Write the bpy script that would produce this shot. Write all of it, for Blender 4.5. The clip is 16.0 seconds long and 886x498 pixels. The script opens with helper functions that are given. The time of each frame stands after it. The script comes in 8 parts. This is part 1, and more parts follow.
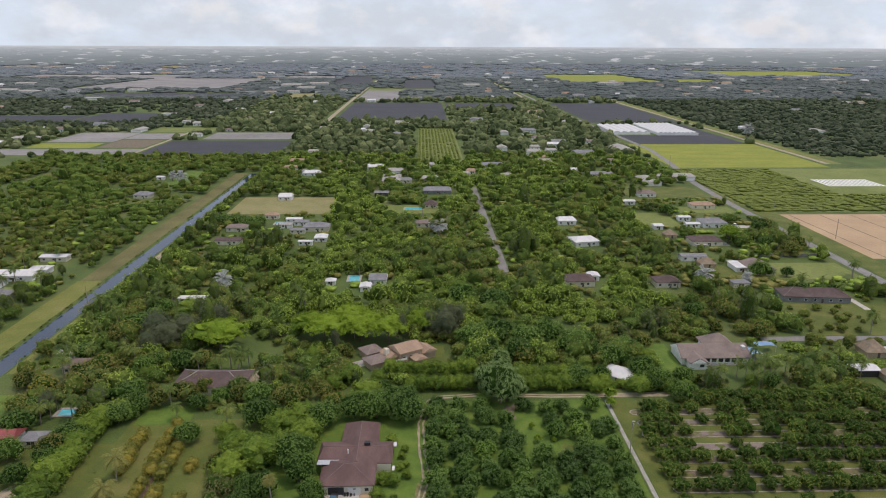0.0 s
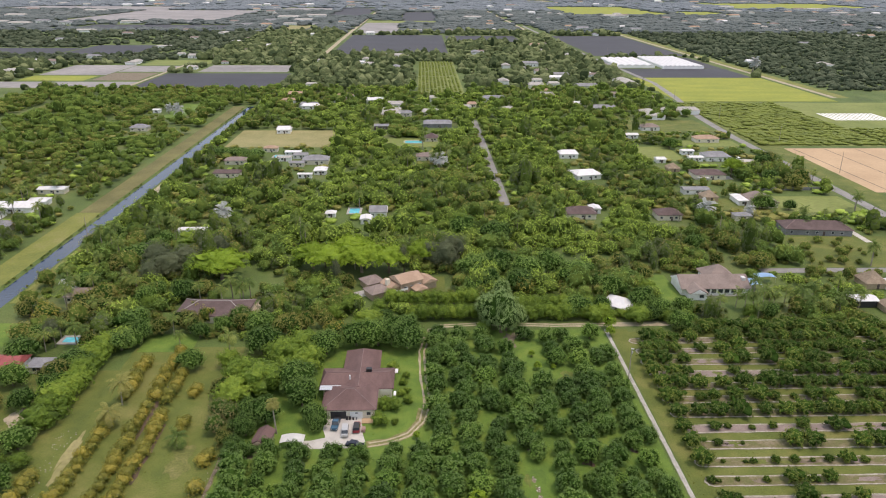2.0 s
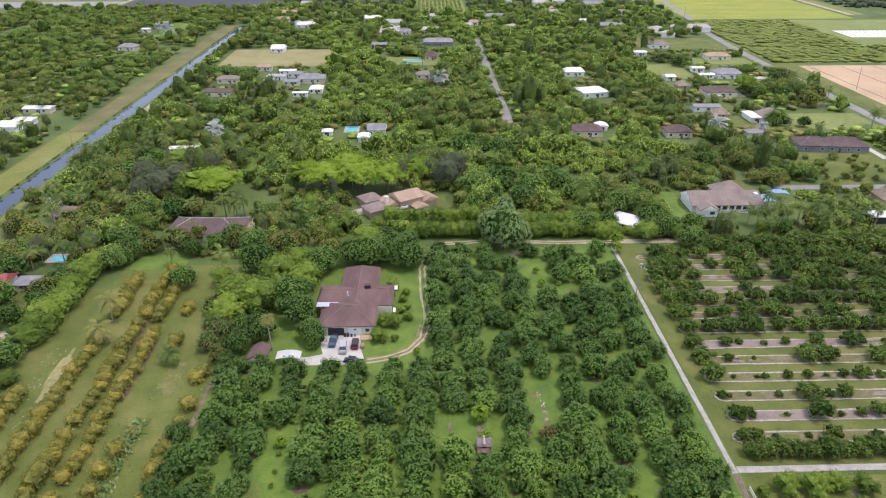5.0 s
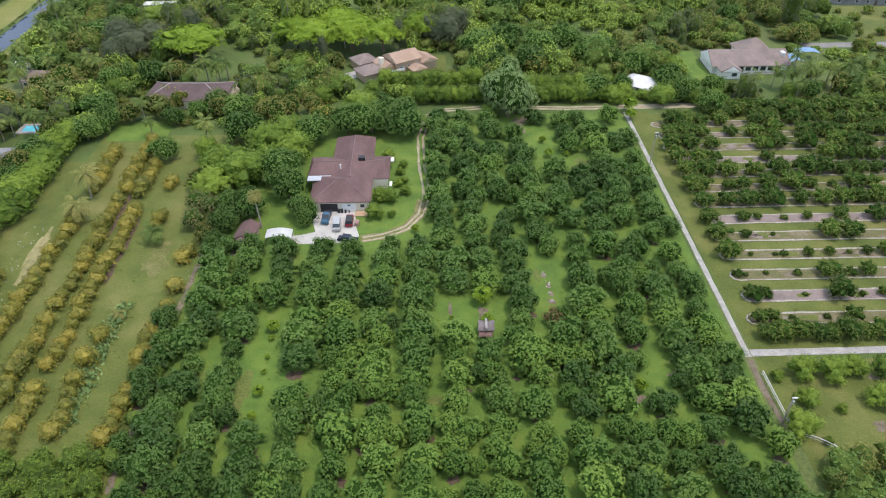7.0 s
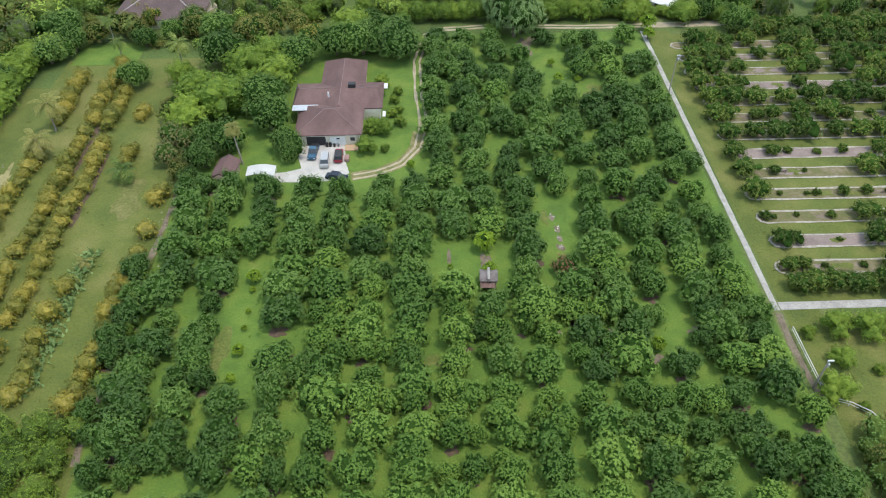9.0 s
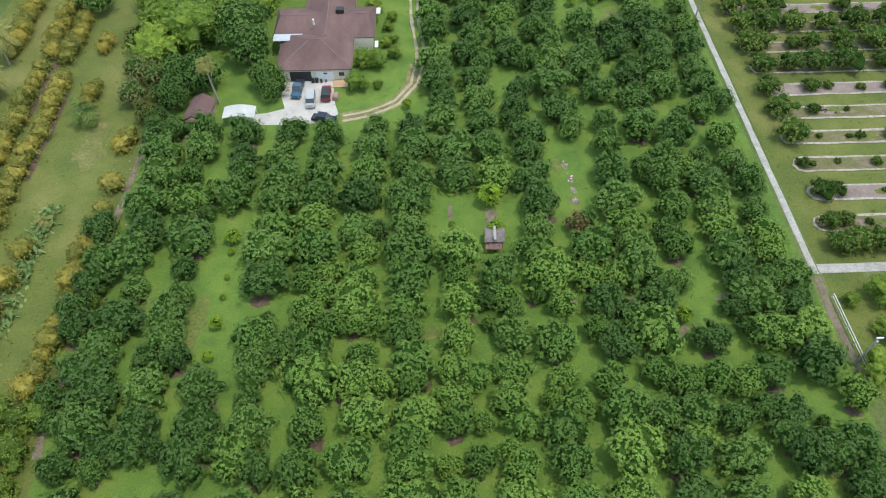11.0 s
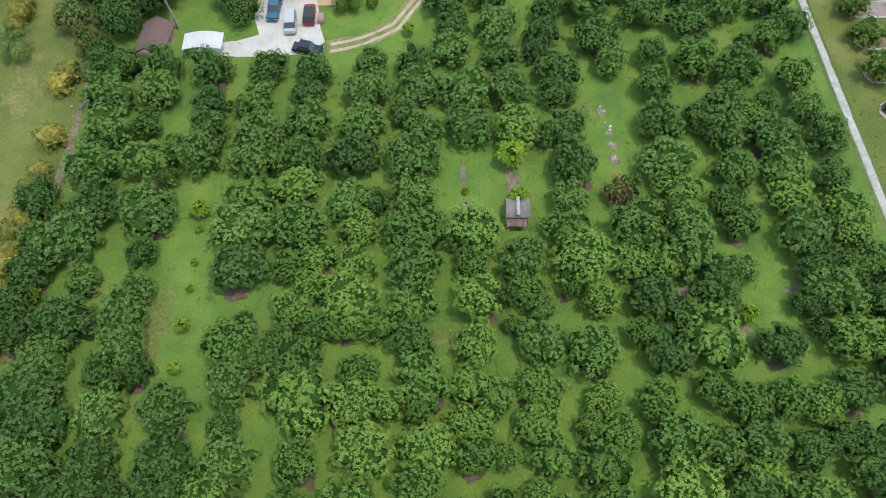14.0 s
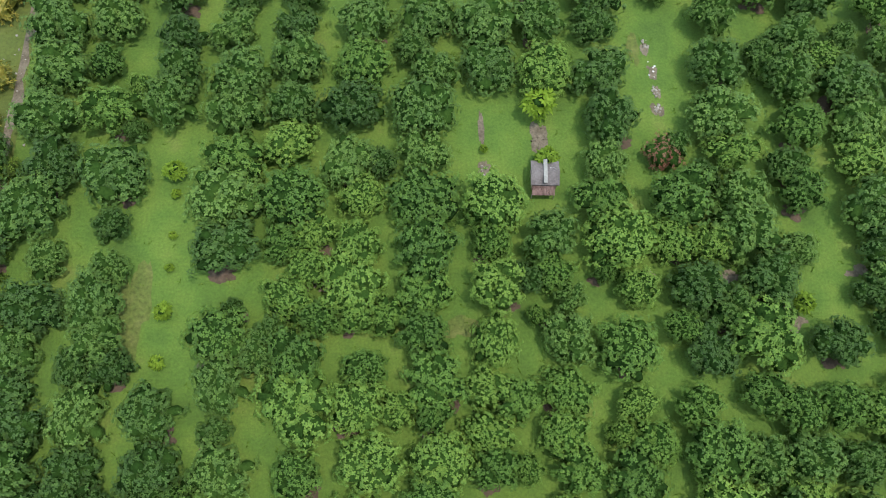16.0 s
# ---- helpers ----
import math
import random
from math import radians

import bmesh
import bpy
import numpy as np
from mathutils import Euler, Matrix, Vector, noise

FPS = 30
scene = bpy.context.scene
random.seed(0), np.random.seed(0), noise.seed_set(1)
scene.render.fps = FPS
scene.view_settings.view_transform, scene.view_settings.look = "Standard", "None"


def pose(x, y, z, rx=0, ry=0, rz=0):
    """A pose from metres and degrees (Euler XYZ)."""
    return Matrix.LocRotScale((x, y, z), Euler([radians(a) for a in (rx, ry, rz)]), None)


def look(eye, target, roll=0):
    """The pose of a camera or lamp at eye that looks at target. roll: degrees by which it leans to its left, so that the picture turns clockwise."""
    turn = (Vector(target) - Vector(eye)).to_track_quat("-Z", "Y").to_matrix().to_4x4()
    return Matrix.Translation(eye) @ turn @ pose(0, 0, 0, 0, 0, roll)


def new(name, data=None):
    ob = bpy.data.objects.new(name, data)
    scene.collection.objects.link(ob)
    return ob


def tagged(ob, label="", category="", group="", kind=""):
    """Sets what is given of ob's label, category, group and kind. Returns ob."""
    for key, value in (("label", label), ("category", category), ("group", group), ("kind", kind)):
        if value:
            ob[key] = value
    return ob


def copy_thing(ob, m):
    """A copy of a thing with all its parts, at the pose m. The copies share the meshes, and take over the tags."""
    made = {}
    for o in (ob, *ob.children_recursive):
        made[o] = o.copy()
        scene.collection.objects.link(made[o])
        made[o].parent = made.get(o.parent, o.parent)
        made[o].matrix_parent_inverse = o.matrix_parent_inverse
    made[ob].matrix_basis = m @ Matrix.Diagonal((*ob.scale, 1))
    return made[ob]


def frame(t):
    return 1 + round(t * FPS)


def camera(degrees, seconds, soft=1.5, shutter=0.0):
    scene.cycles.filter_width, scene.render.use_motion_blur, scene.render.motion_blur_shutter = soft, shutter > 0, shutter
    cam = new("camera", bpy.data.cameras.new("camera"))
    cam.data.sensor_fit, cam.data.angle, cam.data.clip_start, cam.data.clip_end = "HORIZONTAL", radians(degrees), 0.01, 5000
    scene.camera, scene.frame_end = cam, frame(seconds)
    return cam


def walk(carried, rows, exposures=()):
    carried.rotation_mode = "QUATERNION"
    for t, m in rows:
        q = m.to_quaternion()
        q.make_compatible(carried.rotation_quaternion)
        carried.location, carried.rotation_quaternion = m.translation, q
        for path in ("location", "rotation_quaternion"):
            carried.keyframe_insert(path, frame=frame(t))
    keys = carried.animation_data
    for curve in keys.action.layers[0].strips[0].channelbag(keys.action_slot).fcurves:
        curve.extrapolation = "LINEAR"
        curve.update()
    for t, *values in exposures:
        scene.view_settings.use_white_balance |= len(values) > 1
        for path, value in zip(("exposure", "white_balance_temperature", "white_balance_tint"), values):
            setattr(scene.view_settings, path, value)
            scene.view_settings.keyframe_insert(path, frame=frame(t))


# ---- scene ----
cam = camera(64.0, 16.0, 1.05)
PATH = [
    (0, (-12.058, -117.539, 114.327), (-12.001, -115.617, 113.776), 0.2),
    (0.5, (-12.067, -117.622, 113.431), (-12.011, -115.709, 112.848), 0.2),
    (1, (-12.106, -117.379, 112.709), (-12.049, -115.481, 112.08), 0.2),
    (1.5, (-12.361, -117.135, 112.176), (-12.303, -115.253, 111.502), 0.3),
    (2, (-12.32, -116.963, 111.149), (-12.264, -115.097, 110.433), 0.3),
    (2.5, (-12.205, -116.619, 110.325), (-12.15, -114.77, 109.564), 0.2),
    (3, (-12.173, -116.094, 109.361), (-12.119, -114.263, 108.559), 0.2),
    (5.3, (-11.897, -108.676, 102.364), (-11.848, -106.909, 101.427), -0.0),
    (5.5, (-11.825, -107.458, 102.288), (-11.777, -105.718, 101.304), -0.1),
    (6, (-11.625, -104.865, 101.374), (-11.58, -103.191, 100.28), -0.2),
    (6.5, (-11.422, -101.792, 100.104), (-11.38, -100.173, 98.931), -0.2),
    (7, (-11.18, -98.566, 98.674), (-11.14, -96.981, 97.454), -0.3),
    (7.5, (-10.844, -95.356, 97.293), (-10.808, -93.804, 96.032), -0.4),
    (8, (-10.591, -91.929, 96.024), (-10.558, -90.415, 94.718), -0.4),
    (8.5, (-10.45, -88.518, 94.615), (-10.418, -87.041, 93.266), -0.4),
    (9, (-10.272, -85.075, 93.264), (-10.24, -83.638, 91.874), -0.5),
    (9.5, (-10.202, -81.51, 91.982), (-10.169, -80.114, 90.551), -0.5),
    (9.7, (-10.202, -80.03, 91.486), (-10.168, -78.651, 90.037), -0.4),
    (11.8, (-10.147, -64.827, 86.198), (-10.121, -63.629, 84.597), -0.9),
    (12, (-10.53, -63.263, 85.642), (-10.498, -62.081, 84.029), -0.6),
    (12.5, (-10.519, -59.418, 84.451), (-10.493, -58.278, 82.808), -0.8),
    (13, (-10.604, -55.529, 83.134), (-10.582, -54.422, 81.468), -0.9),
    (13.5, (-10.819, -51.609, 81.858), (-10.799, -50.553, 80.16), -1.0),
    (14, (-11.318, -47.651, 80.559), (-11.295, -46.672, 78.814), -0.7),
    (14.5, (-11.691, -43.445, 79.34), (-11.668, -42.552, 77.551), -0.5),
    (15, (-11.978, -39.207, 78.092), (-11.958, -38.402, 76.262), -0.5),
    (15.5, (-12.416, -34.905, 76.861), (-12.397, -34.19, 74.993), -0.2),
    (16, (-12.791, -30.604, 75.529), (-12.772, -29.98, 73.629), -0.0),
]
walk(cam, [(t, look(eye, target, roll)) for t, eye, target, roll in PATH],
     [(0, -0.84, 7350, 28), (0.7, -0.72, 7400, 28), (2, -0.30, 7550, 29), (3, -0.22, 7500, 29), (5.5, -0.08, 6750, 33), (6.5, -0.08, 6750, 28), (7.5, -0.06, 6650, 23), (9, -0.04, 6650, 18), (12.5, -0.03, 6600, 16), (16, 0.0, 6550, 15)])

# ---- world, sun, exposure ----
world = bpy.data.worlds.new("sky")
scene.world = world
world.use_nodes = True
wn, wl = world.node_tree.nodes, world.node_tree.links
wn.clear()
sky = wn.new("ShaderNodeTexSky")
sky.sky_type, sky.sun_disc = "NISHITA", False
SUN_EL, SUN_AZ = radians(73), radians(105)
sky.sun_elevation, sky.sun_rotation = SUN_EL, SUN_AZ
sky.air_density, sky.dust_density, sky.ozone_density = 1.0, 0.8, 1.0
# broken cloud over the whole sky
tc = wn.new("ShaderNodeTexCoord")
mp = wn.new("ShaderNodeMapping")
mp.inputs["Scale"].default_value = (1.0, 1.0, 2.0)
cn = wn.new("ShaderNodeTexNoise")
cn.inputs["Scale"].default_value, cn.inputs["Detail"].default_value = 9.0, 8.0
cn.inputs["Roughness"].default_value = 0.6
cr = wn.new("ShaderNodeValToRGB")
cr.color_ramp.elements[0].position, cr.color_ramp.elements[0].color = 0.42, (0.76, 0.76, 0.76, 1)
cr.color_ramp.elements[1].position, cr.color_ramp.elements[1].color = 0.64, (1, 1, 1, 1)
cm = wn.new("ShaderNodeMix")
cm.data_type = "RGBA"
cm.inputs["B"].default_value = (8.2, 11.0, 12.7, 1)
bg = wn.new("ShaderNodeBackground")
bg.inputs["Strength"].default_value = 0.135
wo = wn.new("ShaderNodeOutputWorld")
wl.new(tc.outputs["Generated"], mp.inputs["Vector"])
wl.new(mp.outputs[0], cn.inputs["Vector"])
wl.new(cn.outputs["Fac"], cr.inputs["Fac"])
wl.new(cr.outputs["Color"], cm.inputs["Factor"])
wl.new(sky.outputs[0], cm.inputs["A"])
# small bright cumulus heads in front of the haze
mp2 = wn.new("ShaderNodeMapping")
mp2.inputs["Scale"].default_value = (1.0, 1.0, 1.7)
cn2 = wn.new("ShaderNodeTexNoise")
cn2.inputs["Scale"].default_value, cn2.inputs["Detail"].default_value, cn2.inputs["Roughness"].default_value = 15.0, 7.0, 0.55
cr2 = wn.new("ShaderNodeValToRGB")
cr2.color_ramp.elements[0].position, cr2.color_ramp.elements[0].color = 0.50, (0.96, 0.975, 1.0, 1)
cr2.color_ramp.elements[1].position, cr2.color_ramp.elements[1].color = 0.66, (1.17, 1.10, 1.06, 1)
puff = wn.new("ShaderNodeMix")
puff.data_type, puff.blend_type = "RGBA", "MULTIPLY"
puff.inputs["Factor"].default_value = 1.0
wl.new(tc.outputs["Generated"], mp2.inputs["Vector"])
wl.new(mp2.outputs[0], cn2.inputs["Vector"])
wl.new(cn2.outputs["Fac"], cr2.inputs["Fac"])
wl.new(cm.outputs["Result"], puff.inputs["A"])
wl.new(cr2.outputs["Color"], puff.inputs["B"])
wl.new(puff.outputs["Result"], bg.inputs["Color"])
wl.new(bg.outputs[0], wo.inputs[0])

sun = new("sun", bpy.data.lights.new("sun", "SUN"))
sun.data.energy, sun.data.angle, sun.data.color = 2.95, radians(3), (1.0, 0.925, 0.85)
sun.matrix_world = look((math.sin(SUN_AZ) * math.cos(SUN_EL) * 100, math.cos(SUN_AZ) * math.cos(SUN_EL) * 100, math.sin(SUN_EL) * 100), (0, 0, 0))


# ---- materials ----
def nodes_of(name):
    m = bpy.data.materials.new(name)
    m.use_nodes = True
    nt = m.node_tree
    return m, nt, nt.nodes["Principled BSDF"]


def ramp(nt, stops):
    r = nt.nodes.new("ShaderNodeValToRGB")
    e = r.color_ramp.elements
    while len(e) < len(stops):
        e.new(0.5)
    for el, (p, c) in zip(e, stops):
        el.position, el.color = p, (*c, 1)
    return r


def noise_node(nt, scale, detail=4.0, rough=0.55, space="Object", stretch=(1, 1, 1)):
    t = nt.nodes.new("ShaderNodeTexCoord")
    m = nt.nodes.new("ShaderNodeMapping")
    m.inputs["Scale"].default_value = stretch
    n = nt.nodes.new("ShaderNodeTexNoise")
    n.inputs["Scale"].default_value, n.inputs["Detail"].default_value, n.inputs["Roughness"].default_value = scale, detail, rough
    nt.links.new(t.outputs[space], m.inputs["Vector"])
    nt.links.new(m.outputs[0], n.inputs["Vector"])
    return n


def surface(name, stops, scale, fine=0.0, rough=0.85, metal=0.0, bump=0.0, fine_amount=0.25, stretch=(1, 1, 1), spread=0.0):
    """A surface with a broad mottle (stops) and a fine grain laid over it."""
    m, nt, b = nodes_of(name)
    n = noise_node(nt, scale, 5, 0.6, stretch=stretch)
    r = ramp(nt, stops)
    nt.links.new(n.outputs["Fac"], r.inputs["Fac"])
    col = r.outputs["Color"]
    if fine:
        f = noise_node(nt, fine, 6, 0.65)
        g = ramp(nt, [(0.3, (1 - fine_amount,) * 3), (0.7, (1 + fine_amount,) * 3)])
        x = nt.nodes.new("ShaderNodeMix")
        x.data_type, x.blend_type = "RGBA", "MULTIPLY"
        x.inputs["Factor"].default_value = 1
        nt.links.new(f.outputs["Fac"], g.inputs["Fac"])
        nt.links.new(col, x.inputs["A"])
        nt.links.new(g.outputs["Color"], x.inputs["B"])
        col = x.outputs["Result"]
        if bump:
            bp = nt.nodes.new("ShaderNodeBump")
            bp.inputs["Strength"].default_value, bp.inputs["Distance"].default_value = bump, 0.5 / fine
            nt.links.new(f.outputs["Fac"], bp.inputs["Height"])
            nt.links.new(bp.outputs[0], b.inputs["Normal"])
    if spread:
        oi = nt.nodes.new("ShaderNodeObjectInfo")
        h = nt.nodes.new("ShaderNodeHueSaturation")
        mr = nt.nodes.new("ShaderNodeMapRange")
        mr.inputs["To Min"].default_value, mr.inputs["To Max"].default_value = 1 - spread, 1 + spread
        nt.links.new(oi.outputs["Random"], mr.inputs["Value"])
        nt.links.new(mr.outputs[0], h.inputs["Value"])
        nt.links.new(col, h.inputs["Color"])
        col = h.outputs["Color"]
    nt.links.new(col, b.inputs["Base Color"])
    b.inputs["Roughness"].default_value, b.inputs["Metallic"].default_value = rough, metal
    return m


def plain(name, color, rough=0.5, metal=0.0, vary=0.12, scale=3.0):
    d, l = [c * (1 - vary) for c in color], [min(1, c * (1 + vary)) for c in color]
    return surface(name, [(0.35, d), (0.65, l)], scale, rough=rough, metal=metal)


def foliage(name, dark, mid, light, patch=0.06, rough=0.5, glow=0.25, own=0.5, leaf=0.5, mottle=0.0, grain=1.1, drift=0.95):
    """Leaves: a colour from leaf to leaf, from tree to tree and in broad drifts; mottle and grain give closed crowns their leafy relief."""
    m, nt, b = nodes_of(name)

    def mad(a, k, c):
        n = nt.nodes.new("ShaderNodeMath")
        n.operation = "MULTIPLY_ADD"
        nt.links.new(a, n.inputs[0])
        n.inputs[1].default_value = k
        if isinstance(c, float):
            n.inputs[2].default_value = c
        else:
            nt.links.new(c, n.inputs[2])
        return n.outputs[0]

    gi = nt.nodes.new("ShaderNodeNewGeometry")
    oi = nt.nodes.new("ShaderNodeObjectInfo")
    v = mad(noise_node(nt, patch, 3, 0.6).outputs["Fac"], drift, 0.495 - drift / 2 - leaf / 2 - own / 2 - mottle / 2)
    v = mad(oi.outputs["Random"], own, v)
    v = mad(gi.outputs["Random Per Island"], leaf, v)
    if mottle:
        g = noise_node(nt, grain, 4, 0.7)
        v = mad(g.outputs["Fac"], mottle, v)
        bp = nt.nodes.new("ShaderNodeBump")
        bp.inputs["Strength"].default_value, bp.inputs["Distance"].default_value = 0.9, 0.9 / grain
        nt.links.new(g.outputs["Fac"], bp.inputs["Height"])
        nt.links.new(bp.outputs[0], b.inputs["Normal"])
    r = ramp(nt, [(0.0, dark), (0.5, mid), (1.0, light)])
    nt.links.new(v, r.inputs["Fac"])
    nt.links.new(r.outputs["Color"], b.inputs["Base Color"])
    b.inputs["Roughness"].default_value = rough
    b.inputs["Specular IOR Level"].default_value = 0.3 if rough < 0.9 else 0.0
    tr = nt.nodes.new("ShaderNodeBsdfTranslucent")
    nt.links.new(r.outputs["Color"], tr.inputs["Color"])
    mx = nt.nodes.new("ShaderNodeMixShader")
    mx.inputs[0].default_value = glow
    nt.links.new(b.outputs[0], mx.inputs[1])
    nt.links.new(tr.outputs[0], mx.inputs[2])
    nt.links.new(mx.outputs[0], nt.nodes["Material Output"].inputs["Surface"])
    return m


M_GROUND = surface("meadow", [(0.3, (0.045, 0.075, 0.016)), (0.5, (0.07, 0.115, 0.022)), (0.7, (0.12, 0.14, 0.045))], 0.03, 1.6, 0.95, bump=0.5, fine_amount=0.35)
M_GRASS = surface("orchard grass", [(0.28, (0.056, 0.112, 0.015)), (0.45, (0.080, 0.152, 0.019)), (0.6, (0.110, 0.180, 0.024)), (0.75, (0.155, 0.192, 0.042))], 0.16, 3.5, 0.95, bump=0.5, fine_amount=0.25)
M_THINGRASS = surface("thin pale grass", [(0.3, (0.075, 0.115, 0.020)), (0.5, (0.105, 0.135, 0.026)), (0.75, (0.155, 0.16, 0.05))], 0.4, 2.5, 0.95, bump=0.5, fine_amount=0.35)
M_WORN = surface("sandy worn grass", [(0.3, (0.095, 0.115, 0.026)), (0.5, (0.17, 0.160, 0.062)), (0.75, (0.28, 0.245, 0.135))], 0.5, 3.0, 0.95, bump=0.4, fine_amount=0.4)
M_PALEDRY = surface("worn pale grass", [(0.3, (0.085, 0.105, 0.022)), (0.5, (0.12, 0.128, 0.032)), (0.75, (0.175, 0.165, 0.06))], 0.3, 2.0, 0.95, bump=0.5, fine_amount=0.3)
M_LITTER = surface("brown leaf litter", [(0.3, (0.065, 0.045, 0.028)), (0.7, (0.13, 0.09, 0.06))], 0.8, 5.0, 0.95, bump=0.5)
M_DRYGRASS = surface("dry grass", [(0.3, (0.062, 0.090, 0.014)), (0.5, (0.094, 0.120, 0.020)), (0.75, (0.165, 0.160, 0.046))], 0.09, 2.6, 0.95, bump=0.5, fine_amount=0.25)
M_BANK = surface("bank grass", [(0.3, (0.105, 0.130, 0.024)), (0.5, (0.150, 0.168, 0.033)), (0.7, (0.19, 0.185, 0.058))], 0.06, 1.2, 0.95, bump=0.5, fine_amount=0.25)
M_BROWNBANK = surface("dry bank grass", [(0.3, (0.088, 0.090, 0.028)), (0.5, (0.125, 0.118, 0.040)), (0.7, (0.155, 0.15, 0.05))], 0.05, 1.0, 0.95, bump=0.5, fine_amount=0.25)
M_TANLAWN = surface("straw lawn", [(0.3, (0.17, 0.17, 0.06)), (0.7, (0.27, 0.24, 0.11))], 0.05, 0.8, 0.95, fine_amount=0.2)
M_TAN = surface("ploughed soil", [(0.3, (0.36, 0.25, 0.15)), (0.7, (0.46, 0.33, 0.20))], 0.03, 0.7, 0.95, fine_amount=0.12)
M_YFIELD = surface("crop field", [(0.3, (0.16, 0.20, 0.025)), (0.7, (0.25, 0.27, 0.035))], 0.02, 0.25, 0.95, fine_amount=0.15, stretch=(1, 3, 1))
M_GFIELD = surface("green field", [(0.3, (0.115, 0.155, 0.033)), (0.7, (0.18, 0.21, 0.058))], 0.03, 0.4, 0.95, fine_amount=0.2)
M_SOIL = surface("bare soil", [(0.3, (0.10, 0.080, 0.05)), (0.7, (0.21, 0.175, 0.125))], 0.5, 4.0, 0.95, bump=0.5)
M_BEDS = surface("weedy bed soil", [(0.3, (0.085, 0.105, 0.026)), (0.5, (0.125, 0.115, 0.048)), (0.7, (0.20, 0.165, 0.11))], 0.35, 3.0, 0.95, bump=0.5)
M_SAND = surface("pale sand", [(0.3, (0.24, 0.205, 0.135)), (0.7, (0.40, 0.350, 0.25))], 0.3, 3.0, 0.95, bump=0.4)
M_ROCK = surface("limestone rubble", [(0.3, (0.20, 0.18, 0.14)), (0.7, (0.40, 0.375, 0.32))], 1.5, 6.0, 0.9, bump=0.6)
M_CONC = surface("concrete", [(0.3, (0.25, 0.245, 0.225)), (0.7, (0.38, 0.37, 0.34))], 0.5, 3.0, 0.85, bump=0.2)
M_YARD = surface("pale gravel yard", [(0.3, (0.34, 0.33, 0.30)), (0.7, (0.48, 0.47, 0.43))], 0.35, 5.0, 0.9, bump=0.3, fine_amount=0.15)
M_ASPH = surface("worn asphalt", [(0.3, (0.16, 0.16, 0.155)), (0.7, (0.24, 0.235, 0.225))], 0.15, 3.0, 0.9)
M_SHADE = surface("black shade cloth", [(0.3, (0.022, 0.023, 0.03)), (0.7, (0.034, 0.035, 0.045))], 0.02, 0.15, 0.75, fine_amount=0.2)
M_GREYBED = surface("grey ground cover", [(0.3, (0.17, 0.165, 0.165)), (0.7, (0.27, 0.26, 0.25))], 0.01, 0.12, 0.9, fine_amount=0.2)
M_ROOF = surface("brown roof shingles", [(0.25, (0.076, 0.042, 0.038)), (0.5, (0.116, 0.066, 0.060)), (0.75, (0.160, 0.096, 0.086))], 0.28, 5.0, 0.8, bump=0.4, fine_amount=0.2, stretch=(1, 0.45, 1))
M_RIDGE = surface("pale ridge shingles", [(0.3, (0.15, 0.10, 0.095)), (0.7, (0.21, 0.15, 0.145))], 0.8, 6.0, 0.85)
M_PALERIDGE = surface("pale grey ridge tiles", [(0.3, (0.24, 0.21, 0.20)), (0.7, (0.36, 0.33, 0.31))], 0.8, 6.0, 0.85)
M_TANROOF = surface("tan roof tiles", [(0.3, (0.27, 0.18, 0.125)), (0.7, (0.38, 0.27, 0.19))], 0.3, 4.0, 0.9, bump=0.4, fine_amount=0.15)
M_GREYBROWN = surface("weathered brown roof", [(0.3, (0.16, 0.125, 0.11)), (0.7, (0.25, 0.20, 0.175))], 0.25, 4.0, 0.9, bump=0.4, fine_amount=0.2)
M_DARKROOF = surface("dark brown roof", [(0.3, (0.075, 0.05, 0.047)), (0.7, (0.12, 0.085, 0.08))], 0.3, 4.0, 0.9, bump=0.4)
M_GREYROOF = surface("grey roof", [(0.3, (0.15, 0.155, 0.165)), (0.7, (0.24, 0.245, 0.255))], 0.3, 4.0, 0.85)
M_REDROOF = surface("red metal roof", [(0.3, (0.24, 0.05, 0.05)), (0.7, (0.34, 0.085, 0.08))], 0.3, 3.0, 0.6)
M_WHITEROOF = surface("white metal roof", [(0.3, (0.50, 0.51, 0.52)), (0.7, (0.64, 0.64, 0.63))], 0.4, 3.0, 0.55, fine_amount=0.06)
M_THATCH = surface("palm thatch", [(0.3, (0.17, 0.13, 0.09)), (0.7, (0.29, 0.23, 0.165))], 0.5, 6.0, 0.95, bump=0.8)
M_WALL = surface("cream stucco", [(0.3, (0.58, 0.53, 0.43)), (0.7, (0.70, 0.65, 0.54))], 0.5, 6.0, 0.9, fine_amount=0.08)
M_WHITEWALL = surface("white stucco", [(0.3, (0.66, 0.67, 0.67)), (0.7, (0.8, 0.8, 0.78))], 0.5, 6.0, 0.9, fine_amount=0.08)
# Near-black for shade inside the garage and open shed, also the shack door.
M_DARK = plain("dark for doors and shaded openings", (0.03, 0.03, 0.032), 0.7)
M_GLASS = plain("window glass", (0.04, 0.05, 0.06), 0.08)
M_TRUNK = surface("bark", [(0.3, (0.10, 0.075, 0.055)), (0.7, (0.19, 0.15, 0.115))], 2.0, 14.0, 0.95, bump=0.6)
M_PALMTRUNK = surface("palm trunk", [(0.3, (0.20, 0.175, 0.14)), (0.7, (0.33, 0.29, 0.24))], 1.5, 9.0, 0.95, bump=0.5)
M_WOODPOLE = surface("weathered pole", [(0.3, (0.22, 0.19, 0.16)), (0.7, (0.36, 0.32, 0.28))], 1.5, 9.0, 0.9)
M_METAL = plain("galvanised metal", (0.55, 0.56, 0.57), 0.4, 0.7)
M_TANWALL = surface("tan timber wall", [(0.3, (0.36, 0.27, 0.19)), (0.7, (0.48, 0.37, 0.27))], 0.6, 6.0, 0.9)
